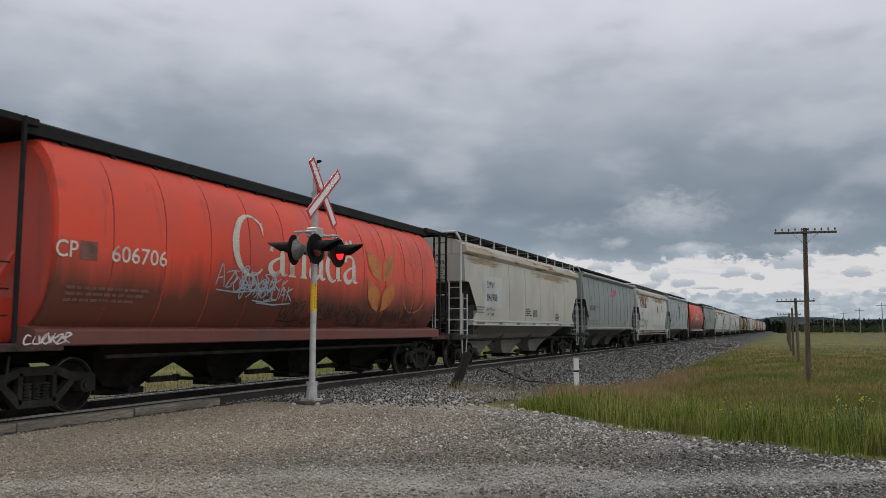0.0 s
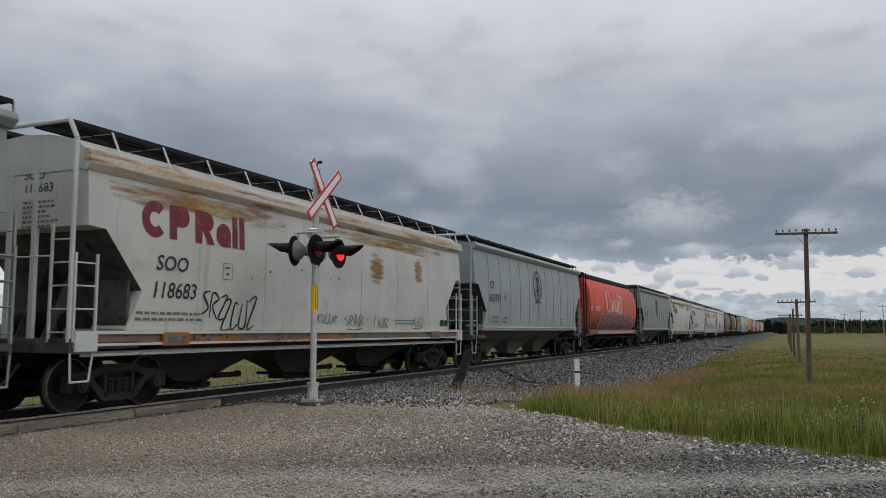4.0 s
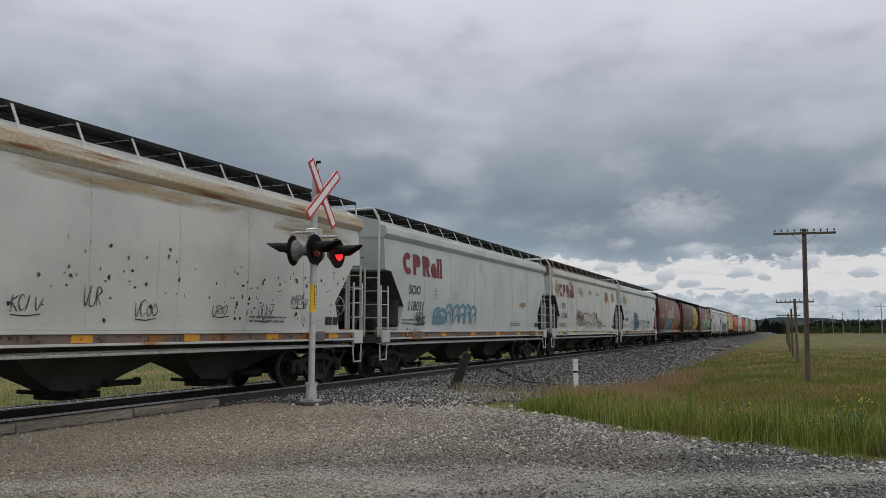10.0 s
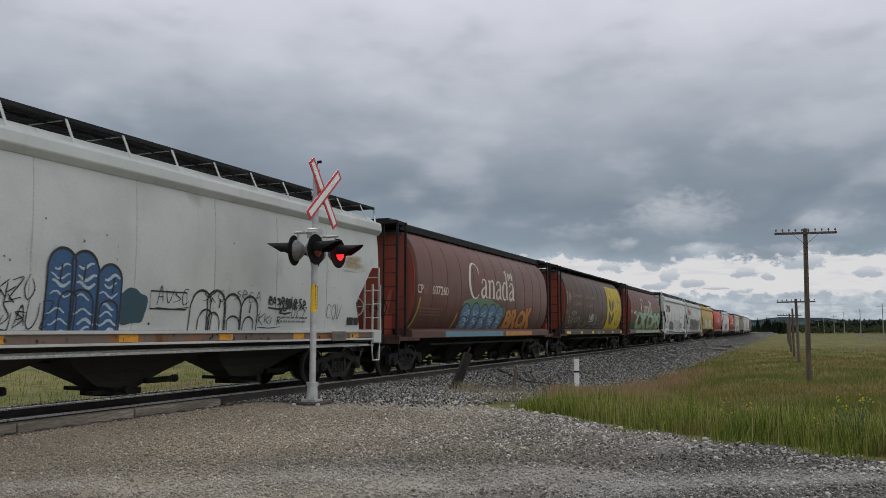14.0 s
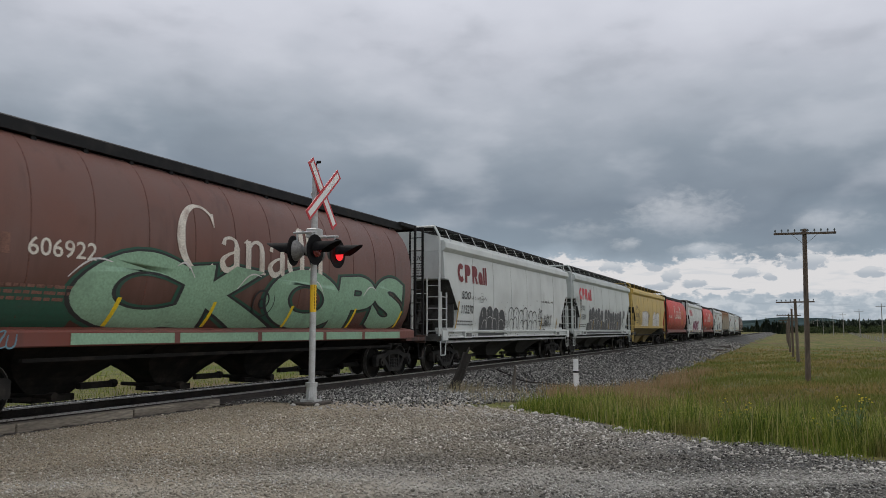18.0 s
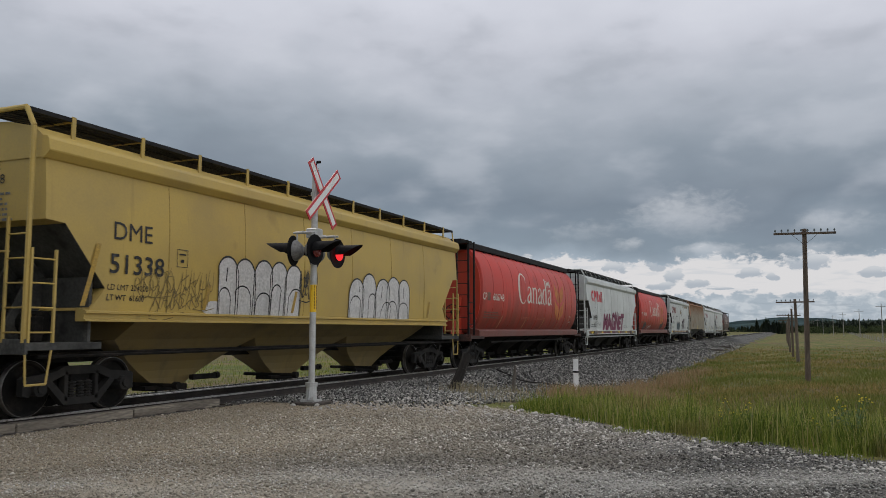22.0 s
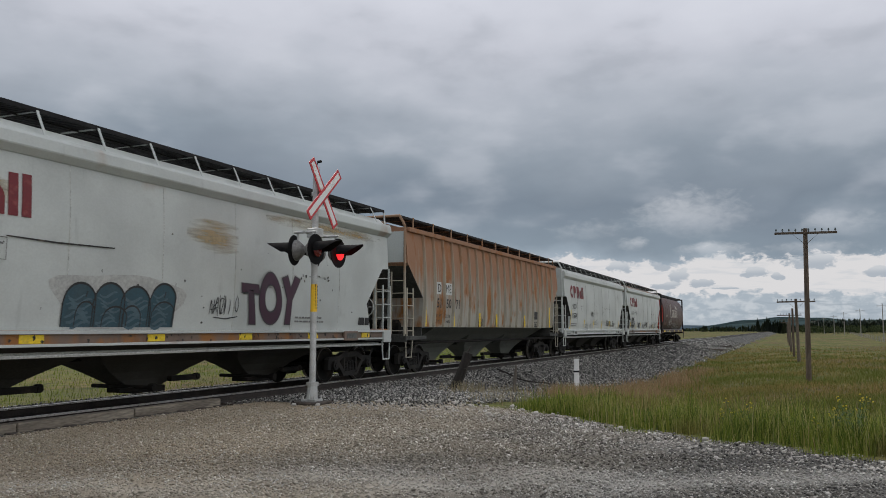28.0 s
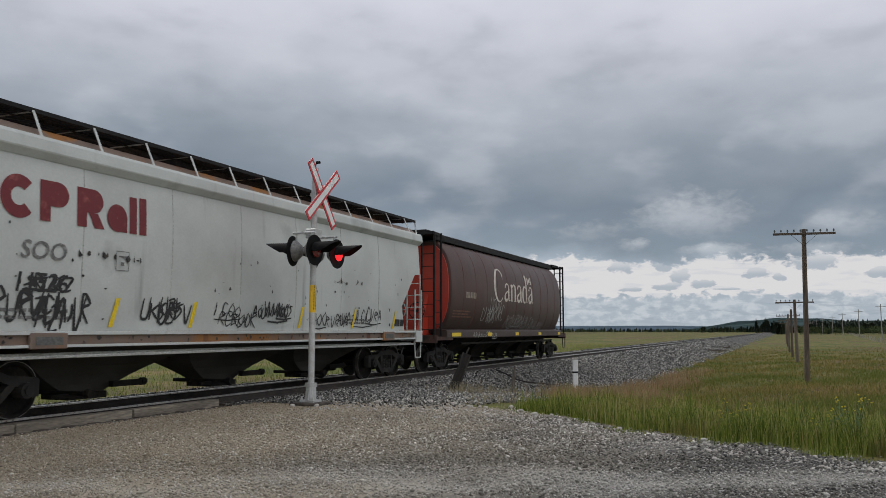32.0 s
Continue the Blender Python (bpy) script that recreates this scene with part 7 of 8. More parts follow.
rs = np.random.RandomState(4)
PHI = (1 + 5 ** .5) / 2
ICO = np.array([(-1, PHI, 0), (1, PHI, 0), (-1, -PHI, 0), (1, -PHI, 0), (0, -1, PHI), (0, 1, PHI), (0, -1, -PHI), (0, 1, -PHI), (PHI, 0, -1), (PHI, 0, 1), (-PHI, 0, -1), (-PHI, 0, 1)]) / 1.9 * rs.uniform(.82, 1.12, (12, 1))
ICO_F = np.array([(0, 11, 5), (0, 5, 1), (0, 1, 7), (0, 7, 10), (0, 10, 11), (1, 5, 9), (5, 11, 4), (11, 10, 2), (10, 7, 6), (7, 1, 8), (3, 9, 4), (3, 4, 2), (3, 2, 6), (3, 6, 8), (3, 8, 9), (4, 9, 5), (2, 4, 11), (6, 2, 10), (8, 6, 7), (9, 8, 1)])


CHIP = np.array([(1, .1, .1), (-.9, .25, -.1), (.15, 1, .2), (-.1, -1, .05), (.2, -.1, 1), (0, 0, -1)])
CHIP_F = np.array([(0, 2, 4), (2, 1, 4), (1, 3, 4), (3, 0, 4), (2, 0, 5), (1, 2, 5), (3, 1, 5), (0, 3, 5)])


def stones(name, x, y, r, flat_=.7, sink=.25, lift=0.0, form=(ICO, ICO_F)):
    n = len(x)
    size = r[:, None] * np.stack([rs.uniform(.8, 1.4, n), rs.uniform(.7, 1.1, n), rs.uniform(.5, 1.0, n) * flat_], 1)
    at = np.stack([x, y, height(x, y) + size[:, 2] * (1 - 2 * sink) + lift], 1)
    return swarm(name, at, size, rs.uniform(0, 6.28, n), *form, rs.uniform(-.5, .5, n))


stone_mix = mottled("mixed_gravel", [(.018, .018, .017), (.058, .056, .053), (.135, .127, .115), (.25, .235, .205), (.40, .385, .345), (.88, .86, .82)], .9, .3, None, 0.0, ((.46, .39, .285), .55))
ballast_mix = mottled("crushed_stone", [(.016, .016, .016), (.056, .056, .053), (.145, .143, .134), (.27, .265, .247), (.58, .57, .54)], .9, .25)
pale_mix = mottled("pale_gravel", [(.30, .295, .28), (.42, .41, .39), (.55, .54, .51), (.20, .195, .185)], .9, .3)
tan_mix = mottled("tan_gravel", [(.16, .125, .085), (.28, .225, .155), (.40, .34, .25), (.52, .46, .37)], .9, .3)
rock_mix = mottled("pale_rock", [(.30, .28, .25), (.42, .40, .37), (.52, .50, .47)], .9, .3)

# gravel on the road: dense before the camera, thinner towards the track
n = 118000
d_ = 4.4 + 12.0 * rs.beta(1.05, 1.25, n)
a_ = np.radians(TURN + rs.uniform(-33, 36, n))
gx, gy = d_ * np.cos(a_), d_ * np.sin(a_)
drift = np.sin(gx * .9 + 1.7 * np.sin(gy * .55)) * np.sin(gy * 1.1 - .6 * gx) + .6 * np.sin(gx * 2.3 + gy) * np.sin(gy * 2.7 + 1.3)
ok = (gx < road_edge(gy) + rs.normal(.25, .3, n)) & (gy < TRACK - 1.15) & (drift + rs.normal(0, .45, n) > -.75)
gx, gy = gx[ok], gy[ok]
gravel = wear(new("gravel", stones("gravel", gx, gy, .0055 + .018 * rs.beta(.9, 4.0, len(gx)) + .014 * (rs.uniform(0, 1, len(gx)) > .965) + .005 * (np.hypot(gx, gy) / 14), .75, .25, .002, (CHIP, CHIP_F))), stone_mix)
tagged(gravel, "loose grey and tan gravel scattered over the road", "gravel", kind="stuff")

# pale stones washed into lanes by wheels, and tan ones near the crossing
n = 60000
d_ = 4.6 + 10.5 * rs.beta(1.1, 1.3, n)
a_ = np.radians(TURN + rs.uniform(-33, 36, n))
gx, gy = d_ * np.cos(a_), d_ * np.sin(a_)
along_road = gx * math.cos(radians(25)) + gy * math.sin(radians(25))
across = gy * math.cos(radians(25)) - gx * math.sin(radians(25))
wave = .35 * np.sin(.9 * across) + .25 * np.sin(2.3 * across + 1.1)
lane = np.exp(-((along_road - 8.1 - wave) / .55) ** 2) * (.45 + .55 * np.sin(1.1 * across + .4) ** 2) + .55 * np.exp(-((along_road - 6.4 + wave) / .5) ** 2) + .22 * (np.sin(gx * 1.3 + 2 * gy) * np.sin(gy * 1.9 - gx) > .35)
ok = (rs.uniform(0, 1, n) < .62 * lane) & (gx < road_edge(gy) - .3)
pale = wear(new("gravel", stones("pale_gravel", gx[ok], gy[ok], .006 + .016 * rs.beta(.9, 3.2, int(ok.sum())), .75, .25, .003, (CHIP, CHIP_F))), pale_mix)
tagged(pale, "pale gravel washed into lanes on the road", "gravel", kind="stuff")
n = 42000
gx, gy = rs.uniform(5.5, 15.0, n), rs.uniform(4.2, TRACK - 1.15, n)
tan_ = ease(5.2, 8.0, gy + .8 * np.sin(.9 * gx) + .35 * (gx - 10) * (gx > 10)) * (.6 + .4 * np.sin(gx * 1.7 + gy))
ok = (rs.uniform(0, 1, n) < .8 * tan_) & (gx < 14.2) & (np.arctan2(gy, gx) < radians(TURN + 34))
tan_stone = wear(new("gravel", stones("tan_gravel", gx[ok], gy[ok], .007 + .017 * rs.beta(.9, 3.4, int(ok.sum())), .75, .25, .003, (CHIP, CHIP_F))), tan_mix)
tagged(tan_stone, "tan gravel and dust beside the crossing timbers", "gravel", kind="stuff")

# crushed stone of the track bank
n = 105000
bx = 14.0 + 50 * rs.beta(1.0, 2.2, n)
by = rs.uniform(5.6, TRACK + 3.0, n)
ok = (bx > np.minimum(road_edge(np.minimum(by, 8)), 15.2) + rs.uniform(-1.2, .6, n)) & (by > 6.2 + .5 * np.sin(bx * .6) + rs.normal(0, .5, n)) & (np.abs(np.abs(by - TRACK) - .7525) > .12)
bx, by = bx[ok], by[ok]
br = rs.uniform(.014, .032, len(bx)) * (1 + .016 * (bx - 14))
crushed = wear(new("crushed_stone", stones("crushed_stone", bx, by, br, .95, .12, .01, (CHIP, CHIP_F))), ballast_mix)
tagged(crushed, "sharp crushed grey stones on the track bank", "ballast", kind="stuff")
n = 16000
bx, by = 60 + 90 * rs.beta(1, 1.6, n), rs.uniform(6.6, TRACK + 2.6, n)
far_stone = wear(new("crushed_stone", stones("crushed_stone", bx, by, rs.uniform(.035, .075, n) * (1 + .004 * (bx - 60)), .9, .2, .01, (CHIP, CHIP_F))), ballast_mix)
tagged(far_stone, "sharp crushed grey stones far along the bank", "ballast", kind="stuff")
n = 9000
bx, by = rs.uniform(-8, 14.5, n), rs.uniform(TRACK - .6, TRACK + 3.2, n)
ok = np.abs(np.abs(by - TRACK) - .7525) > .12
bx, by = bx[ok], by[ok]
crushed_b = wear(new("crushed_stone", stones("crushed_stone", bx, by, rs.uniform(.016, .030, len(bx)), .9, .15, .01, (CHIP, CHIP_F))), ballast_mix)
tagged(crushed_b, "sharp crushed grey stones between and beyond the rails", "ballast", kind="stuff")

# loose rocks along the verge and at the mast's foot
spots = [(13.98, 4.16, .07), (14.6, 4.6, .05), (13.6, 4.9, .055), (14.3, 5.2, .045), (15.2, 5.0, .06), (15.0, 5.8, .05), (15.4, 6.3, .06), (15.6, 6.9, .07), (15.3, 7.4, .05), (15.0, 7.8, .075), (14.7, 8.2, .055), (13.9, 8.6, .06), (13.2, 3.5, .05), (12.8, 3.0, .045),
         (12.5, 2.4, .05), (13.0, 2.9, .04), (16.2, 6.1, .05), (14.9, 3.9, .05), (13.4, 4.2, .04), (11.9, 1.8, .04), (11.7, 1.1, .05), (11.3, .6, .035), (14.1, 6.4, .045), (13.7, 7.2, .04), (12.9, 5.6, .04), (12.2, 6.8, .035), (13.75, 9.05, .06), (16.0, 7.6, .06)]
rock_mesh = None
for q, (x, y, r) in enumerate(spots):
    if rock_mesh is None:
        rock_mesh = swarm("rock", [(0, 0, 0)], [(1.2, .9, .7)], [0.0], ICO, ICO_F)
    ob = wear(new("rock", rock_mesh), rock_mix)
    ob.matrix_basis = Matrix.Translation((x, y, float(height(x, y)) + r * .35)) @ Euler((.3 * math.sin(q), .2 * math.cos(q * 2), q * 1.7)).to_matrix().to_4x4() @ Matrix.Diagonal((r, r, r, 1))
    tagged(ob, "pale rounded rock lying on the gravel verge", "rock", "rocks along the verge")

# pale pebbles washed out along the verge
n = 1500
gy = rs.uniform(-4, 8.5, n)
gx = road_edge(np.minimum(gy, 6)) + rs.normal(-.35, .45, n) - .9 * ease(6.5, 8.5, gy)
pebbles = wear(new("pebbles", stones("pebbles", gx, gy, .012 + .04 * rs.beta(.8, 4, n), .75, .25)), rock_mix)
tagged(pebbles, "pale pebbles washed out along the road verge", "pebbles", kind="stuff")

# ---- grass ----
BLADE = np.array([(-.5, 0, 0), (.5, 0, 0), (-.42, .10, .45), (.42, .10, .45), (-.22, .38, .82), (.22, .38, .82), (0, .75, 1.0)])
BLADE_F = np.array([(0, 1, 3), (0, 3, 2), (2, 3, 5), (2, 5, 4), (4, 5, 6)])


def grass(name, x, y, h, w, mat, label, bend=.35):
    n = len(x)
    size = np.stack([w, h * bend * rs.uniform(.2, 2.6, n), h], 1)
    at = np.stack([x, y, height(x, y) - .05], 1)
    ob = wear(new(name, swarm(name, at, size, rs.uniform(0, 6.28, n), BLADE, BLADE_F)), mat)
    return tagged(ob, label, "grass", kind="stuff")


green_mix = mottled("green_grass", [(.035, .060, .010), (.085, .135, .018), (.15, .20, .026), (.22, .26, .040), (.40, .36, .13)], .7, .25, ((.21, .155, .062), .55, .52, .66), .34)
field_mix = mottled("field_grass", [(.092, .098, .024), (.155, .150, .037), (.215, .182, .055), (.30, .235, .09), (.24, .16, .075)], .8, .2, ((.110, .142, .028), .12, .46, .60), .42)
dry_mix = mottled("dry_grass", [(.20, .14, .07), (.34, .23, .13), (.30, .19, .11), (.36, .28, .17), (.14, .14, .045)], .8, .2, None, .4)
straw_mix = mottled("straw", [(.30, .25, .16), (.36, .31, .21), (.24, .20, .13), (.15, .15, .06)], .8, .2, None, .3)
stalk_mix = mottled("seed_stalks", [(.34, .27, .12), (.28, .30, .07), (.44, .38, .20), (.22, .26, .05), (.40, .26, .16)], .8, .2, None, .4)
# Sunlight on the far field is put into these brighter grass colours.
far_mix = mottled("sunlit_far_grass", [(.12, .17, .018), (.17, .22, .028), (.21, .25, .04), (.15, .20, .022)], .8, .2)

n = 150000
gy = rs.uniform(-8, 6.5, n)
u_ = rs.beta(.8, 2.0, n) * 11 + rs.normal(0, .12, n)
gx = road_edge(gy) + u_ + .25
clump = np.sin(gx * 2.3 + gy * 1.1) * np.sin(gy * 2.9 - gx * .7) + .6 * np.sin(gx * 6.1) * np.sin(gy * 5.3)
ok = (clump + rs.normal(0, .6, n) > -.25 + .55 * (u_ < .45)) & ~((gy > 5.2) & (gx < 17)) & (gy < 4.8 + .08 * (gx - 14) + .5 * np.sin(gx * .6))
gx, gy, u_, clump = gx[ok], gy[ok], u_[ok], clump[ok]
gh = (.06 + (.19 + .11 * ease(3.2, .5, gy)) * np.clip(u_ / .8, .15, 1) - .16 * ease(3, 9, u_)) * rs.uniform(.35, 1.1, len(gx)) ** 1.0 * (1 + .9 * (rs.uniform(0, 1, len(gx)) > .93)) * (1 + .28 * clump)
grass("grass", gx, gy, np.clip(gh, .05, .75), rs.uniform(.004, .010, len(gx)) * (1 + .025 * gx), green_mix, "tall lush green grass along the road verge")
n = 120000
d_ = 16 + 150 * rs.beta(.9, 2.6, n)
a_ = np.radians(TURN - rs.uniform(8, 34, n))
gx, gy = d_ * np.cos(a_), d_ * np.sin(a_)
edge_ = 5.8 + .45 * np.sin(gx * .6) + .02 * np.clip(gx - 30, 0, 60)
ok = (gx > road_edge(gy) + 6) & (gy < edge_ + rs.normal(0, .25, n))
gx, gy = gx[ok], gy[ok]
clump = np.sin(gx * .9 + gy * .5) * np.sin(gy * 1.3 - gx * .35)
grass("grass", gx, gy, rs.uniform(.08, .26, len(gx)) * (1 + .3 * clump), rs.uniform(.010, .018, len(gx)) * (1 + .022 * gx), field_mix, "rough yellow-green prairie grass in the field", .5)
n = 12000
gx = np.concatenate([19 + 34 * rs.beta(1.2, 1.6, 6000), rs.normal(28, 3.0, 6000)])
gy = 5.2 + .45 * np.sin(gx * .6) + rs.normal(0, .45, n)
grass("grass", gx, gy, rs.uniform(.18, .55, n), rs.uniform(.007, .012, n) * (1 + .02 * gx), dry_mix, "dry reddish-tan grass at the foot of the bank", .3)
n = 900
gx = np.concatenate([rs.normal(19.4, .55, n // 2), rs.normal(21.2, .9, n // 4), rs.normal(17.2, .8, n - n // 2 - n // 4)])
gy = np.concatenate([rs.normal(7.6, .35, n // 2), rs.normal(7.0, .4, n // 4), rs.normal(5.9, .5, n - n // 2 - n // 4)])
grass("grass", gx, gy, rs.uniform(.10, .38, n), rs.uniform(.006, .012, n), straw_mix, "dead tan grass round the old post", .5)
n = 34000
gx, gy = 2 + 118 * rs.beta(.9, 1.8, n), TRACK + 3.0 + 22 * rs.beta(.9, 1.6, n)
grass("grass", gx, gy, rs.uniform(.06, .20, n), rs.uniform(.008, .014, n) * (1 + .02 * gx), far_mix, "bright yellow-green grass beyond the track", .5)

n = 1700
gy = rs.uniform(-6, 3.6, n)
gx = road_edge(gy) + .5 + 9 * rs.beta(1.0, 2.0, n)
grass("grass", gx, gy, rs.uniform(.26, .60, n) - .12 * ease(2, 9, gx - road_edge(gy)), rs.uniform(.006, .010, n) * (1 + .02 * gx), stalk_mix, "tall pale seed stalks standing over the verge grass", .22)

# flowering weeds in the verge
leaf_green = material("weed_green", (.055, .10, .025), .7, 0, [((.09, .13, .03), 8, .45, .7)], (30, .2))
bloom = material("yellow_bloom", (.62, .50, .03), .7, 0, [((.5, .4, .05), 20, .5, .7)], (40, .1))
for q, (x, y, hh, cnt) in enumerate(((11.95, -.75, .72, 9), (12.3, -.5, .60, 5), (13.4, .85, .46, 7), (13.1, .5, .42, 5))):
    rng = random.Random(70 + q)
    z0 = float(height(x, y)) - .03
    weed = empty("wildflower", pose(x, y, z0), label="yellow-flowering weed on thin stems in grass", category="wildflower", group="flowering weeds")
    for i in range(cnt):
        tx, ty, tz = rng.gauss(0, .16), rng.gauss(0, .16), hh * rng.uniform(.6, 1.05)
        st = part("stem", Shape().path([(tx * .2, ty * .2, 0), (tx * .5, ty * .5, tz * .55), (tx, ty, tz)], .005, 4), leaf_green, weed)
        lv = Shape()
        for j in range(10):
            t, b = rng.uniform(.25, .9), rng.uniform(0, 6.28)
            px, py, pz = tx * t, ty * t, tz * t
            c, s, w = math.cos(b), math.sin(b), .15 * (1.1 - t)
            lv.add([(px, py, pz), (px + c * w * .5 - s * .02, py + s * w * .5 + c * .02, pz + .02), (px + c * w, py + s * w, pz - .01), (px + c * w * .5 + s * .02, py + s * w * .5 - c * .02, pz + .025)], [(0, 1, 2, 3)])
        tagged(part("leaf", lv, leaf_green, st), kind="stuff")
        bl = Shape()
        for j in range(3):
            ox, oy, oz = rng.gauss(0, .030), rng.gauss(0, .030), rng.uniform(-.07, .02)
            bl.rod((tx + ox, ty + oy, tz + oz), (tx + ox, ty + oy, tz + oz + .012), .012, 5)
        tagged(part("blossom", bl, bloom, st), kind="stuff")

# ---- crossing timbers and ties ----
plank_wood = material("worn_timber", (.20, .175, .14), .9, 0, [((.11, .095, .08), 3, .45, .7, (.15, 1, 1)), ((.29, .26, .21), 5, .52, .7, (.2, 1, 1))], (40, .25), stretch=(.15, 1, 1))
crossing = empty("crossing_timbers", pose(0, 0, 0), label="worn grey timbers along the crossing's near rail", category="crossing", kind="structure")
for i in range(9):
    x1 = 14.0 - i * 2.45
    part("plank", shared("plank", lambda: Shape().box(-2.42, 0, 0, .24, -.20, -.02, .012)), plank_wood, crossing, at=pose(x1, TRACK - 1.08, RAIL - .02 - .006 * (i % 3), .6 * math.sin(i), 0, .15 * math.cos(2 * i)))
    part("plank", shared("plank_in", lambda: Shape().box(-2.42, 0, 0, .26, -.20, -.03, .012)), plank_wood, crossing, at=pose(x1, TRACK - .60, RAIL - .02, .4 * math.cos(i), 0, 0))
ties = empty("ties", pose(0, 0, 0), label="dark creosoted wooden ties under the rails", category="railway ties", kind="structure")
for i in range(120):
    x = 14.4 + .54 * i
    part("tie", shared("tie", lambda: Shape().box(-.115, .115, -1.3, 1.3, -.16, 0, .012)), tie_wood, ties, at=pose(x, TRACK + .04 * math.sin(i * 2.1), RAIL - .172, 0, 0, .8 * math.sin(i * 1.3)))
for i in range(50):
    part("tie", shared("tie", lambda: Shape()), tie_wood, ties, at=pose(14.4 - .54 * (i + 1), TRACK, RAIL - .172))


# ---- the crossing signal ----
lens_lit = bpy.data.materials.new("lit_red_lens")
lens_lit.use_nodes = True
q_ = lens_lit.node_tree.nodes["Principled BSDF"]
q_.inputs["Base Color"].default_value, q_.inputs["Emission Color"].default_value, q_.inputs["Emission Strength"].default_value = (.5, .02, .02, 1), (1, .022, .028, 1), 1.15
lens_dim = material("dark_red_lens", (.16, .012, .014), .25, 0, [], (20, .1))
lamp_back = material("silver_lamp_back", (.20, .20, .198), .5, .3, [((.16, .155, .15), 4, .45, .7)], (25, .2))


def disc_shape(r, y0, y1, n=28, dish=0.0):
    s = Shape()
    v = [(0, y0 + dish, 0), (0, y1 + dish, 0)]
    for rad, k in ((r * .55, .35), (r, 0)):
        for y in (y0, y1):
            v += [(rad * math.cos(2 * math.pi * i / n), y + dish * k * 2, rad * math.sin(2 * math.pi * i / n)) for i in range(n)]
    f = []
    for i in range(n):
        j = (i + 1) % n
        f += [(0, 2 + i, 2 + j), (1, 2 + n + j, 2 + n + i), (2 + i, 2 + 2 * n + i, 2 + 2 * n + j, 2 + j), (2 + n + i, 2 + n + j, 2 + 3 * n + j, 2 + 3 * n + i), (2 + 2 * n + i, 2 + 3 * n + i, 2 + 3 * n + j, 2 + 2 * n + j)]
    return s.add(v, f)


def hood_shape():
    """A visor: the upper part of a tube, longer on top."""
    s, n = Shape(), 18
    v = []
    for r in (.165, .158):
        for i in range(n + 1):
            t = math.radians(-14 + 208 * i / n)
            c, q = math.cos(t), math.sin(t)
            v += [(r * c, -.02, r * q), (r * c, -.16 - .42 * max(0, .30 + .70 * q), r * q)]
    m = 2 * (n + 1)
    f = []
    for i in range(n):
        a = 2 * i
        f += [(a, a + 1, a + 3, a + 2), (m + a, m + a + 2, m + a + 3, m + a + 1), (a + 1, m + a + 1, m + a + 3, a + 3)]
    return s.add(v, f)


signal = empty("crossing_signal", pose(14.21, 8.92, 0, 0, .3, 0), label="grey steel crossing signal with red-edged crossbuck and lamps", category="crossing signal")
part("mast", Shape().rod((0, 0, .06), (0, 0, 4.80), .066, 16).rod((0, 0, 4.80), (0, 0, 4.86), .075, 16), galv, signal, smooth=True)
base = part("base", Shape().prism([(-.16, -.16), (.16, -.16), (.16, .16), (-.16, .16)], "z", .06, .10).rod((0, 0, .10), (0, 0, .42), .115, 14, .10).rod((0, 0, .36), (0, 0, .44), .125, 14), galv, signal)
for a in (-1, 1):
    for b in (-1, 1):
        part("bolt", Shape().rod((a * .13, b * .13, .0), (a * .13, b * .13, .17), .018, 6), galv, base)
        part("rib", Shape().prism([(a * .10, .10), (a * .16, .10), (a * .105, .34)], "y", b * .02 - .008, b * .02 + .008), galv, base)
part("footing", Shape().box(-.34, .34, -.30, .30, -.25, .055, .02), tie_wood, signal, "dark worn timber footing")
for k, lean_ in enumerate((52, -41.5)):
    m = pose(.06, -.15 - .022 * k, 4.30, 0, lean_, 0)
    bl = part("crossbuck_blade", Shape().box(-.80, .80, -.008, .008, -.115, .115, .002), sign_red, signal, "white blade with red reflective border", at=m)
    part("white_panel", Shape().box(-.745, .745, -.0125, -.0085, -.062, .062), sign_white, bl)
part("crossbuck_bracket", Shape().box(-.05, .05, -.16, .08, 4.26, 4.34, .01).box(-.09, .09, -.09, -.06, 4.20, 4.40), galv, signal)
part("top_cap", Shape().rod((.02, -.02, 4.98), (.10, -.05, 5.0), .03, 8).rod((0, 0, 4.84), (.02, -.02, 5.0), .012, 6), lamp_black, signal)
part("cross_arm", Shape().rod((-.44, 0, 3.46), (.53, 0, 3.46), .030, 10).rod((-.37, -.22, 3.46), (-.37, .22, 3.46), .026, 8).rod((.47, -.22, 3.46), (.47, .22, 3.46), .026, 8), galv, signal)
part("junction_box", Shape().box(-.13, .13, -.13, .13, 3.38, 3.58, .02), galv, signal)
for x, s in ((-.38, -1), (.50, -1), (-.36, 1), (.44, 1)):
    head = part("lamp", disc_shape(.31, 0, .012, 30, .03), lamp_black, signal, "round black lamp background", at=pose(x, s * .27, 3.10, 0, 0, 0 if s < 0 else 190))
    part("housing", Shape().rod((0, .045, 0), (0, .09, 0), .215, 22, .205).rod((0, .09, 0), (0, .19, 0), .205, 22, .12).rod((0, .19, 0), (0, .23, 0), .12, 18, .05), lamp_back, head, "silver lamp back", True)
    part("hood", hood_shape(), lamp_black, head)
    part("lens", disc_shape(.152, -.045, -.03, 24, -.02), lens_lit if (x > 0 and s < 0) else lens_dim, head, "glowing red lens" if (x > 0 and s < 0) else "unlit dark red lens")
    part("lamp_bracket", Shape().path([(0, .08, .15), (0, .08, .36), (0, -.27 + .27, .36)], .022, 8), galv, head)
tag = part("tag", Shape().rod((0, 0, 1.86), (0, 0, 2.42), .0685, 16), yellow_tag, signal, "yellow warning strip with dark print")
tag_print = Shape()
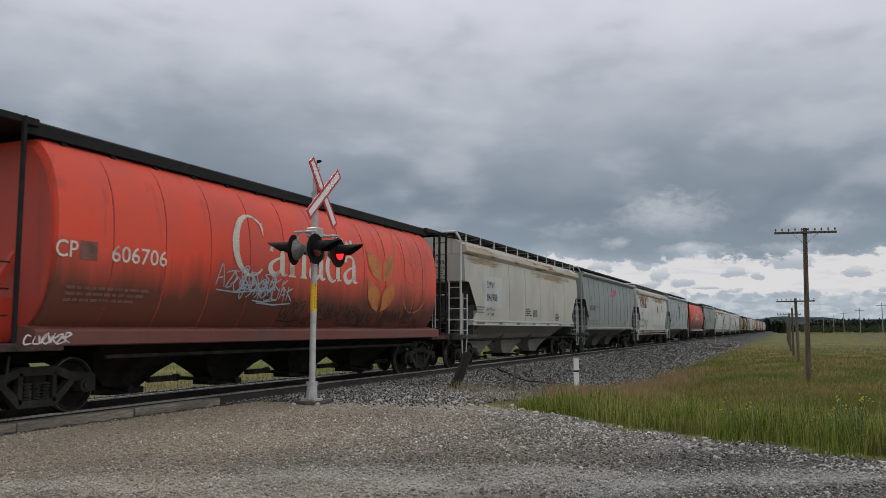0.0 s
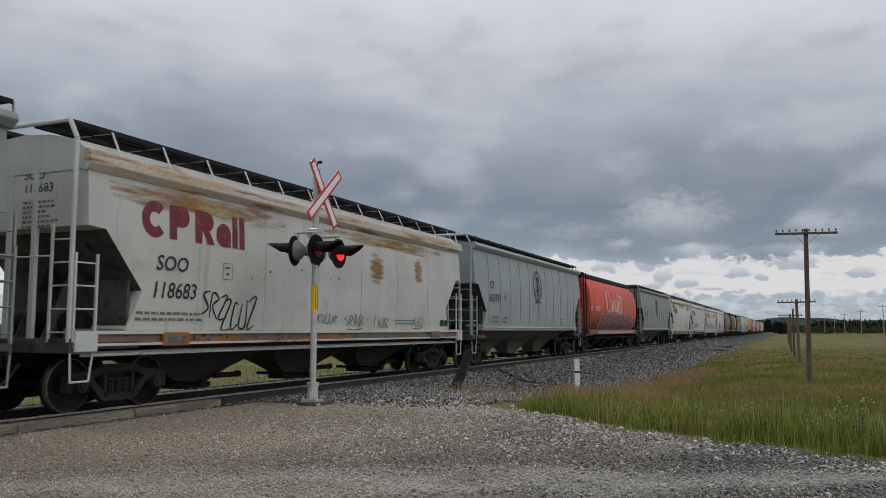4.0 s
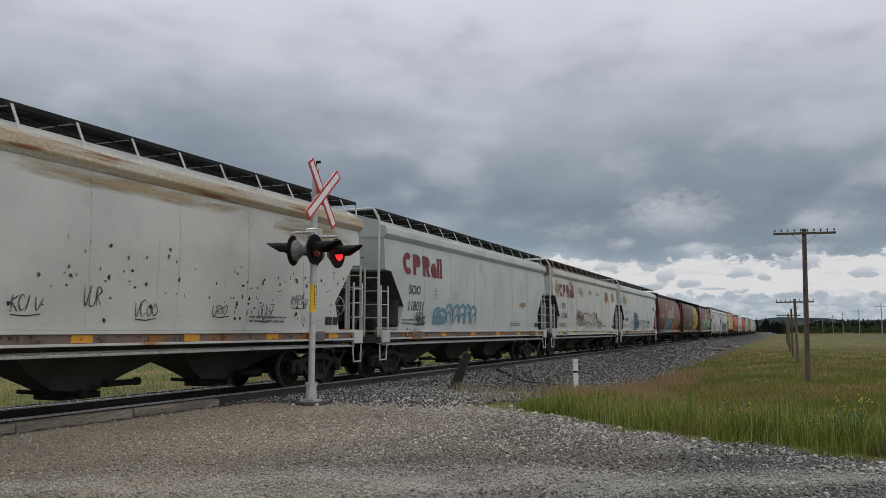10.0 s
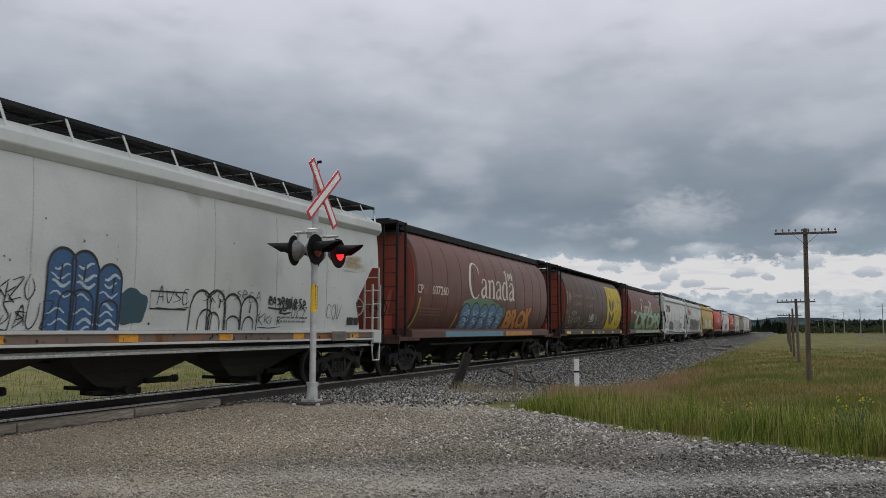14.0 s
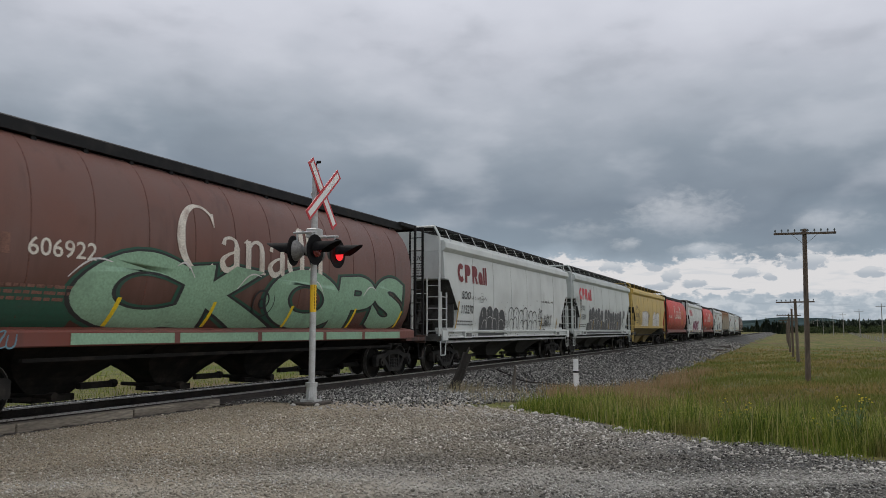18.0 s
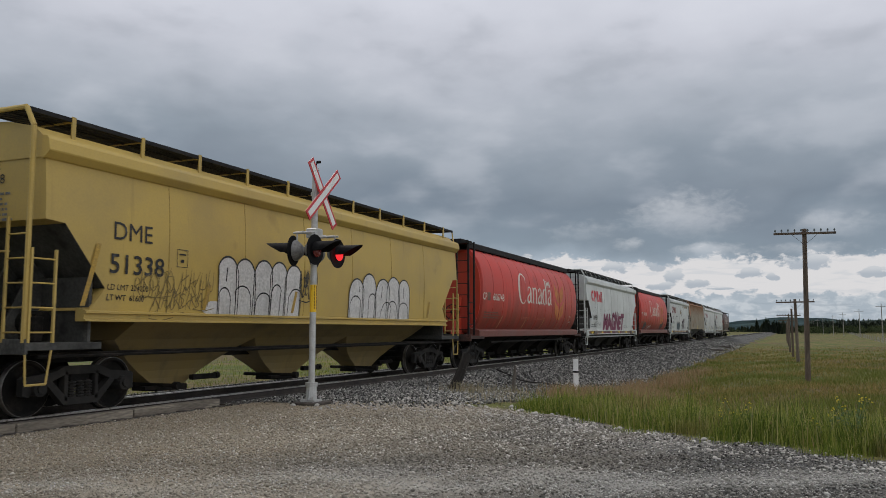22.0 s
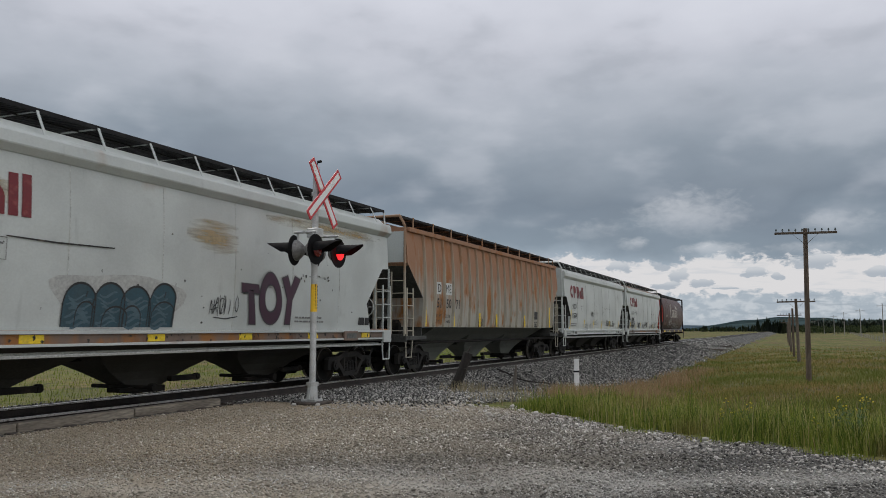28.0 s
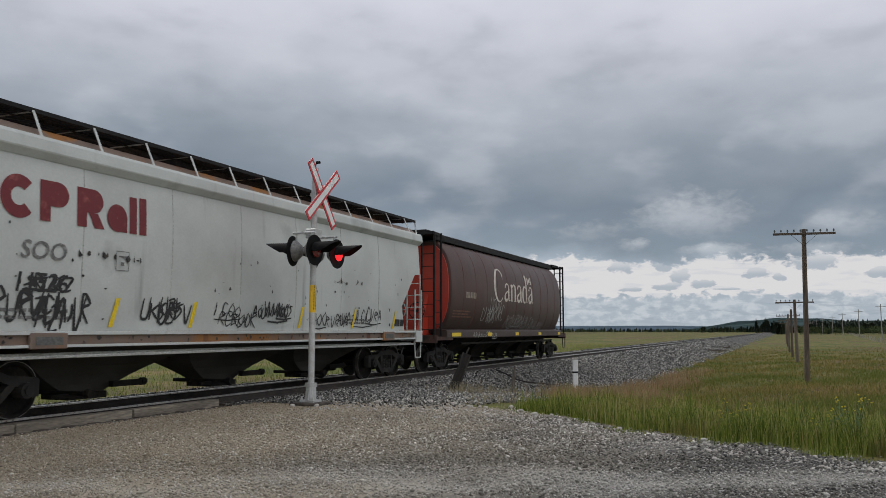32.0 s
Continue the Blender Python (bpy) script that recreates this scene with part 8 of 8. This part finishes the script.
rng = random.Random(3)
for j in range(2):
    z = 1.92
    while z < 2.36:
        d = rng.uniform(.03, .07)
        tx, ty = .0700 * math.cos(math.radians(-125 + 45 * j)), .0700 * math.sin(math.radians(-125 + 45 * j))
        tag_print.box(tx - .008, tx + .008, ty - .002, ty + .002, z, z + d)
        z += d + .018
part("tag_print", tag_print, lamp_black, tag)


# ---- pole line beside the track ----
glass_pin = material("dark_glass", (.05, .07, .07), .15, 0, [], (20, .1))
hardware = material("rusty_hardware", (.09, .07, .06), .7, .5, [((.14, .08, .05), 8, .5, .7)], (30, .2))


def line_pole(x, y, h, arm=True, lean=0.0, r=.135, label="", pins=10):
    z = float(height(x, y)) - .05
    p = empty("telegraph_pole", pose(x, y, z, lean, 0, 0), label=label, category="utility pole", group="poles of the old line")
    part("pole", Shape().rod((0, 0, 0), (0, 0, h), r, 12, r * .78), pole_wood, p, smooth=True)
    if arm:
        a = part("crossarm", Shape().box(-.055, .055, -1.46, 1.46, h - .30, h - .19, .008), pole_wood, p, at=pose(-r * .9, 0, 0))
        for s in (-1, 1):
            part("brace", Shape().bar((-.04, s * .60, h - .30), (.03, 0, h - .85), .035, .012), hardware, a)
        for i in range(pins):
            u = -1.38 + 2.76 * i / (pins - 1)
            if abs(u) < .12:
                continue
            pin = part("pin", shared("pin", lambda: Shape().rod((0, 0, 0), (0, 0, .10), .016, 6)), hardware, a, at=pose(0, u, h - .19))
            part("insulator", shared("insulator", lambda: Shape().rod((0, 0, .07), (0, 0, .12), .05, 8, .045).rod((0, 0, .12), (0, 0, .17), .036, 8, .03)), glass_pin, pin)
    return p


line_pole(45.0, -.86, 7.86, True, 1.0, .140, "tall weathered brown telegraph pole with crossarm and insulators")
line_pole(72.6, -.72, 5.2, True, -.6, .14, "weathered telegraph pole with crossarm in the field", 9)
line_pole(92.0, -.45, 5.0, False, .3, .13, "bare weathered pole without crossarm")
line_pole(116, -.25, 5.0, True, -.4, .14, "weathered telegraph pole with crossarm far along the track", 9)
line_pole(150, -.1, 4.7, True, .3, .15, "weathered telegraph pole with crossarm far along the track", 9)
line_pole(190, .1, 4.6, True, 0, .15, "weathered telegraph pole with crossarm far along the track", 9)
line_pole(235, .2, 4.6, False, 0, .15, "bare weathered pole far along the track")

# ---- posts, marker and branch on the bank ----
z0 = float(height(19.66, 8.09))
post = empty("fence_post", pose(19.66, 8.09, z0 - .12), label="old dark leaning timber post on the bank", category="post")
body = Shape()
pts = [(0, 0, 0), (.045, -.12, .33), (.10, -.26, .70), (.155, -.38, 1.08)]
for (a, b), (ra, rb) in zip(zip(pts, pts[1:]), ((.15, .135), (.135, .12), (.12, .125))):
    body.rod(a, b, ra, 9, rb)
dark_wood = material("dark_rotten_wood", (.022, .019, .017), .95, 0, [((.06, .052, .044), 8, .54, .7, (1, 1, .12))], (60, .3), stretch=(1, 1, .12))
part("shaft", body, dark_wood, post)
part("split", Shape().rod((.10, -.30, .9), (.19, -.43, 1.24), .035, 5, .02).rod((.02, -.05, .1), (.12, -.18, .8), .03, 5, .02), dark_wood, post)
z1 = float(height(21.6, 7.05))
stub = empty("fence_post", pose(21.6, 7.05, z1 - .1), label="thin pale grey broken post in dead grass", category="post")
part("shaft", Shape().rod((0, 0, 0), (.02, -.02, .5), .055, 7, .05).rod((.02, -.02, .5), (.03, -.06, .88), .05, 7, .03), grey_wood, stub)
z2 = float(height(28.63, 7.0))
marker = empty("marker_post", pose(28.63, 7.0, z2 - .1, 0, 0, 20), label="square off-white marker post on the bank", category="post")
part("shaft", Shape().box(-.085, .085, -.085, .085, 0, 1.46, .012), sign_white, marker)
part("cap", Shape().box(-.095, .095, -.095, .095, 1.46, 1.495, .01), concrete, marker)
part("band", Shape().box(-.089, .089, -.089, .089, .98, 1.04), lamp_black, marker)
branch = Shape()
bp = [(29.3, 10.2), (28.9, 9.6), (28.8, 9.2), (29.0, 8.85), (29.6, 8.55), (30.4, 8.37), (31.1, 8.17)]
for i, (a, b) in enumerate(zip(bp, bp[1:])):
    branch.rod((*a, float(height(*a)) + .10 + .03 * math.sin(2 * i)), (*b, float(height(*b)) + .10 + .03 * math.sin(2 * i + 2)), .035 - .004 * i, 6, .031 - .004 * i)
part("branch", branch, dark_wood, None, "dark dead branch lying on the stone bank")["category"] = "branch"

# ---- fences ----
galv_pole = material("silvered_pole", (.30, .29, .27), .9, 0, [((.2, .19, .18), 2, .45, .7)], (20, .2))
fence_wire = material("fence_wire", (.20, .19, .18), .6, .6, [], (30, .2))


def wire_fence(x0, x1, y, n, h, label, bow=0.0, mat=None, r=.06):
    f = empty("wire_fence", pose(0, 0, 0), label=label, category="fence")
    tops = []
    for i in range(n):
        x = x0 + (x1 - x0) * i / (n - 1)
        yy = y + bow * ((x - x0) / (x1 - x0)) ** 1.0 + .08 * math.sin(i * 2.3)
        z = float(height(x, yy)) - .1
        part("post", shared(("fence_post", h, r), lambda: Shape().rod((0, 0, 0), (0, 0, h + .1), r, 7, r * .9)), mat or grey_wood, f, at=pose(x, yy, z, 2 * math.sin(i * 1.7), 2 * math.cos(i * 2.9), 0))
        tops.append((x, yy, z))
    for k in (.45, .72, .98):
        part("wire", Shape().path([(x, yy, z + .1 + h * k * .97) for x, yy, z in tops], .006, 3), fence_wire, f)
    return f


wire_fence(40, 420, 62, 70, 1.15, "wire fence on grey wooden posts beyond the track", 30)
wire_fence(70, 620, -13, 95, 1.2, "long pale wire fence along the far road", -26, galv_pole, .05)

# ---- the far road, its poles, woods and hills ----
far_road = material("pale_far_road", (.30, .28, .25), .9, 0, [((.22, .21, .19), .05, .45, .65)], (2, .2), world_space=True)
highway = empty("far_road", pose(0, 0, 0), label="pale far road across the field", category="road", kind="structure")
part("surface", Shape().add([(120, -29, -.25), (900, -78, .2), (900, -92, .2), (120, -36, -.25)], [(0, 3, 2, 1)]), far_road, highway)


def roadside_pole(x, y, h):
    z = float(height(x, y)) - .1
    p = empty("utility_pole", pose(x, y, z), label="slim pale utility pole along the far road", category="utility pole", group="poles of the far road")
    part("pole", shared(("road_pole", h), lambda: Shape().rod((0, 0, 0), (0, 0, h), .16, 8, .10)), galv_pole, p)
    part("crossarm", shared(("road_arm", h), lambda: Shape().box(-.06, .06, -1.5, 1.5, h - .9, h - .75)), galv_pole, p)
    return p



for q, (x, y, a) in enumerate(((96, 7.6, 20), (101, 7.2, 35), (112, 7.8, 10), (121, 7.5, 50))):
    ob = part("discarded_tie", shared("tie", lambda: Shape()), tie_wood, None, "old dark timber tie dumped beside the bank", at=pose(x, y, float(height(x, y)) + .2, 4, 3, a + 40))
    tagged(ob, category="railway tie", group="dumped ties")
def along(px, dist):
    """A place dist metres out, px picture widths (of 1568) to the side of the middle."""
    a = math.radians(TURN) - math.atan((px - 784) / 1438)
    return dist * math.cos(a), dist * math.sin(a)


for px, dist, h in ((1563, 270, 10.5), (1523, 330, 10.5), (1494, 400, 10.5), (1476, 470, 10.5), (1458, 560, 10.5), (1448, 650, 10.5), (1441, 760, 10.5), (1435, 880, 10.5)):
    roadside_pole(*along(px, dist), h)


def spruce_form(seed, tiers=6, sides=7):
    """A narrow tree of ragged tiers on a short trunk, one metre high."""
    r = random.Random(seed)
    v, f = [(-.012, 0, 0), (.012, 0, 0), (0, .014, 0), (0, 0, .5)], [(0, 1, 3), (1, 2, 3), (2, 0, 3)]
    for k in range(tiers):
        z0, z1 = .10 + .80 * k / tiers, .10 + .80 * k / tiers + .30
        w = .20 * (1 - k / tiers) ** .8 + .02
        b = len(v)
        for i in range(sides):
            t = 2 * math.pi * (i + .5 * (k % 2)) / sides
            q = w * r.uniform(.65, 1.2)
            v.append((q * math.cos(t), q * math.sin(t), z0 - .05 * r.uniform(0, 1)))
        v.append((0, 0, min(1.0, z1)))
        f += [(b + i, b + (i + 1) % sides, b + sides) for i in range(sides)]
        f += [(b + (i + 1) % sides, b + i, b - 1 if k else 3) for i in range(sides)]
    return np.array(v), np.array(f)


def broadleaf_form(seed):
    """A loose crown of leaf clumps with gaps, over a trunk, one metre high."""
    r = random.Random(seed)
    v, f = [(-.02, 0, 0), (.02, 0, 0), (0, .02, 0), (0, 0, .6)], [(0, 1, 3), (1, 2, 3), (2, 0, 3)]
    for k in range(26):
        t, q, z = r.uniform(0, 6.28), r.uniform(0, .30), r.uniform(.28, .95)
        q *= math.sqrt(max(.05, 1 - ((z - .6) / .42) ** 2))
        c = np.array((q * math.cos(t), q * math.sin(t), z))
        b = len(v)
        for i in range(6):
            d = np.array([r.gauss(0, 1) for _ in range(3)])
            v.append(tuple(c + .085 * d / np.linalg.norm(d)))
        f += [(b, b + 1, b + 2), (b + 1, b + 3, b + 2), (b + 3, b + 4, b + 5), (b, b + 4, b + 2), (b + 1, b + 5, b + 3), (b, b + 5, b + 4)]
    return np.array(v), np.array(f)


# Paler and bluer than near spruce: haze is mixed into these colours.
hazy_spruce = mottled("hazy_spruce", [(.030, .042, .036), (.042, .058, .048), (.058, .075, .058), (.072, .088, .066)], .9, .1)
leaf_mix = mottled("poplar_green", [(.045, .065, .030), (.065, .085, .038), (.085, .105, .048)], .9, .1)


def wood(name, rows, form, mat, label):
    """rows: from px, to px, near, far, count, low, high, rise."""
    at, size = [], []
    for p0, p1, d0, d1, n, h0, h1, rise in rows:
        for _ in range(n):
            px, d = rs.uniform(p0, p1), rs.uniform(d0, d1)
            x, y = along(px, d)
            at.append((x, y, float(height(x, y)) - .2 + rise * (d - d0) / max(1, d1 - d0)))
            h = rs.uniform(h0, h1)
            w = h * rs.uniform(.8, 1.3)
            size.append((w, w, h))
    v, f = form
    ob = wear(new(name, swarm(name, at, np.array(size), rs.uniform(0, 6.28, len(at)), v, f)), mat)
    return tagged(ob, label, "trees", kind="stuff")


wood("far_wood", [(985, 1300, 850, 1000, 230, 2, 5.5, 0), (1240, 1400, 700, 900, 150, 3, 7, 0), (1338, 1392, 560, 640, 40, 6, 11, 0), (1430, 1600, 640, 1000, 620, 5, 9, 7), (1385, 1470, 800, 1100, 200, 4, 8, 3), (-250, 990, 850, 1050, 700, 2.5, 6, 0)], spruce_form(3), hazy_spruce, "far dark line of spruce trees along the field's edge")
wood("far_wood", [(960, 1345, 720, 820, 300, 1.6, 4, 0), (1410, 1600, 560, 660, 260, 2.5, 6, 1), (-250, 980, 760, 860, 500, 2, 4.5, 0)], broadleaf_form(5), leaf_mix, "far clumps of poplar and brush along the field")


def hill(name, p0, p1, dist, heights, mat, label):
    """A long ridge; heights at even steps from side to side."""
    n = 60
    v, f = [], []
    for i in range(n + 1):
        t = i / n
        px = p0 + (p1 - p0) * t
        hh = float(np.interp(t, np.linspace(0, 1, len(heights)), heights)) * (1 + .05 * math.sin(17 * t) + .04 * math.sin(41 * t))
        for k, (dd, g) in enumerate(((-250, 0), (-90, .55), (0, 1.0), (250, .9), (500, 0))):
            x, y = along(px, dist + dd)
            v.append((x, y, -3 + hh * g))
    f = [(i * 5 + k, i * 5 + k + 1, i * 5 + k + 6, i * 5 + k + 5) for i in range(n) for k in range(4)]
    ob = wear(new(name, Shape().add(v, f).mesh(name, True)), mat)
    return tagged(ob, label, "hill", kind="structure")


# Distance haze is painted into both ridges' bluish base colours.
far_blue = material("haze_tinted_ridge", (.125, .165, .205), 1, 0, [((.10, .14, .165), .006, .42, .6)], (.02, .12), (1, 0, 0), world_space=True, gloss=0)
far_green = material("wooded_ridge", (.052, .078, .080), 1, 0, [((.036, .056, .058), .01, .42, .6), ((.065, .090, .085), .02, .58, .7)], (.05, .25), (1, 0, 0), world_space=True, gloss=0)
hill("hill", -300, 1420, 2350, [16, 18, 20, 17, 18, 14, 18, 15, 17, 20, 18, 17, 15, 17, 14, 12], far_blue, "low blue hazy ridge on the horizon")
hill("hill", 1210, 1720, 1500, [4, 12, 20, 26, 25, 22, 20, 21, 24, 26, 28], far_green, "dark wooded hill beyond the field")


def motions():
    for k, car in enumerate(CARS):
        walk(car, [(t, pose(place(k, t), TRACK, RAIL)) for t in STEPS])
    walk(backdrop, [(t, pose(0, 0, EYE, 0, 0, TURN - 1.4 * t / 32)) for t in (0, 16, 32)])
    # the wheels roll: one turning path for each end of a truck, shared by all alike
    turned = {}
    for w, e in WHEELS:
        if e not in turned:
            walk(w, [(i / 30, pose(e * .89, 0, .46, 0, -math.degrees(travel(i / 30) / .46) % 360 - 360, 0)) for i in range(961)])
            turned[e] = w.animation_data
        else:
            w.rotation_mode = "QUATERNION"
            w.animation_data_create()
            w.animation_data.action = turned[e].action
            w.animation_data.action_slot = turned[e].action_slot


motions()
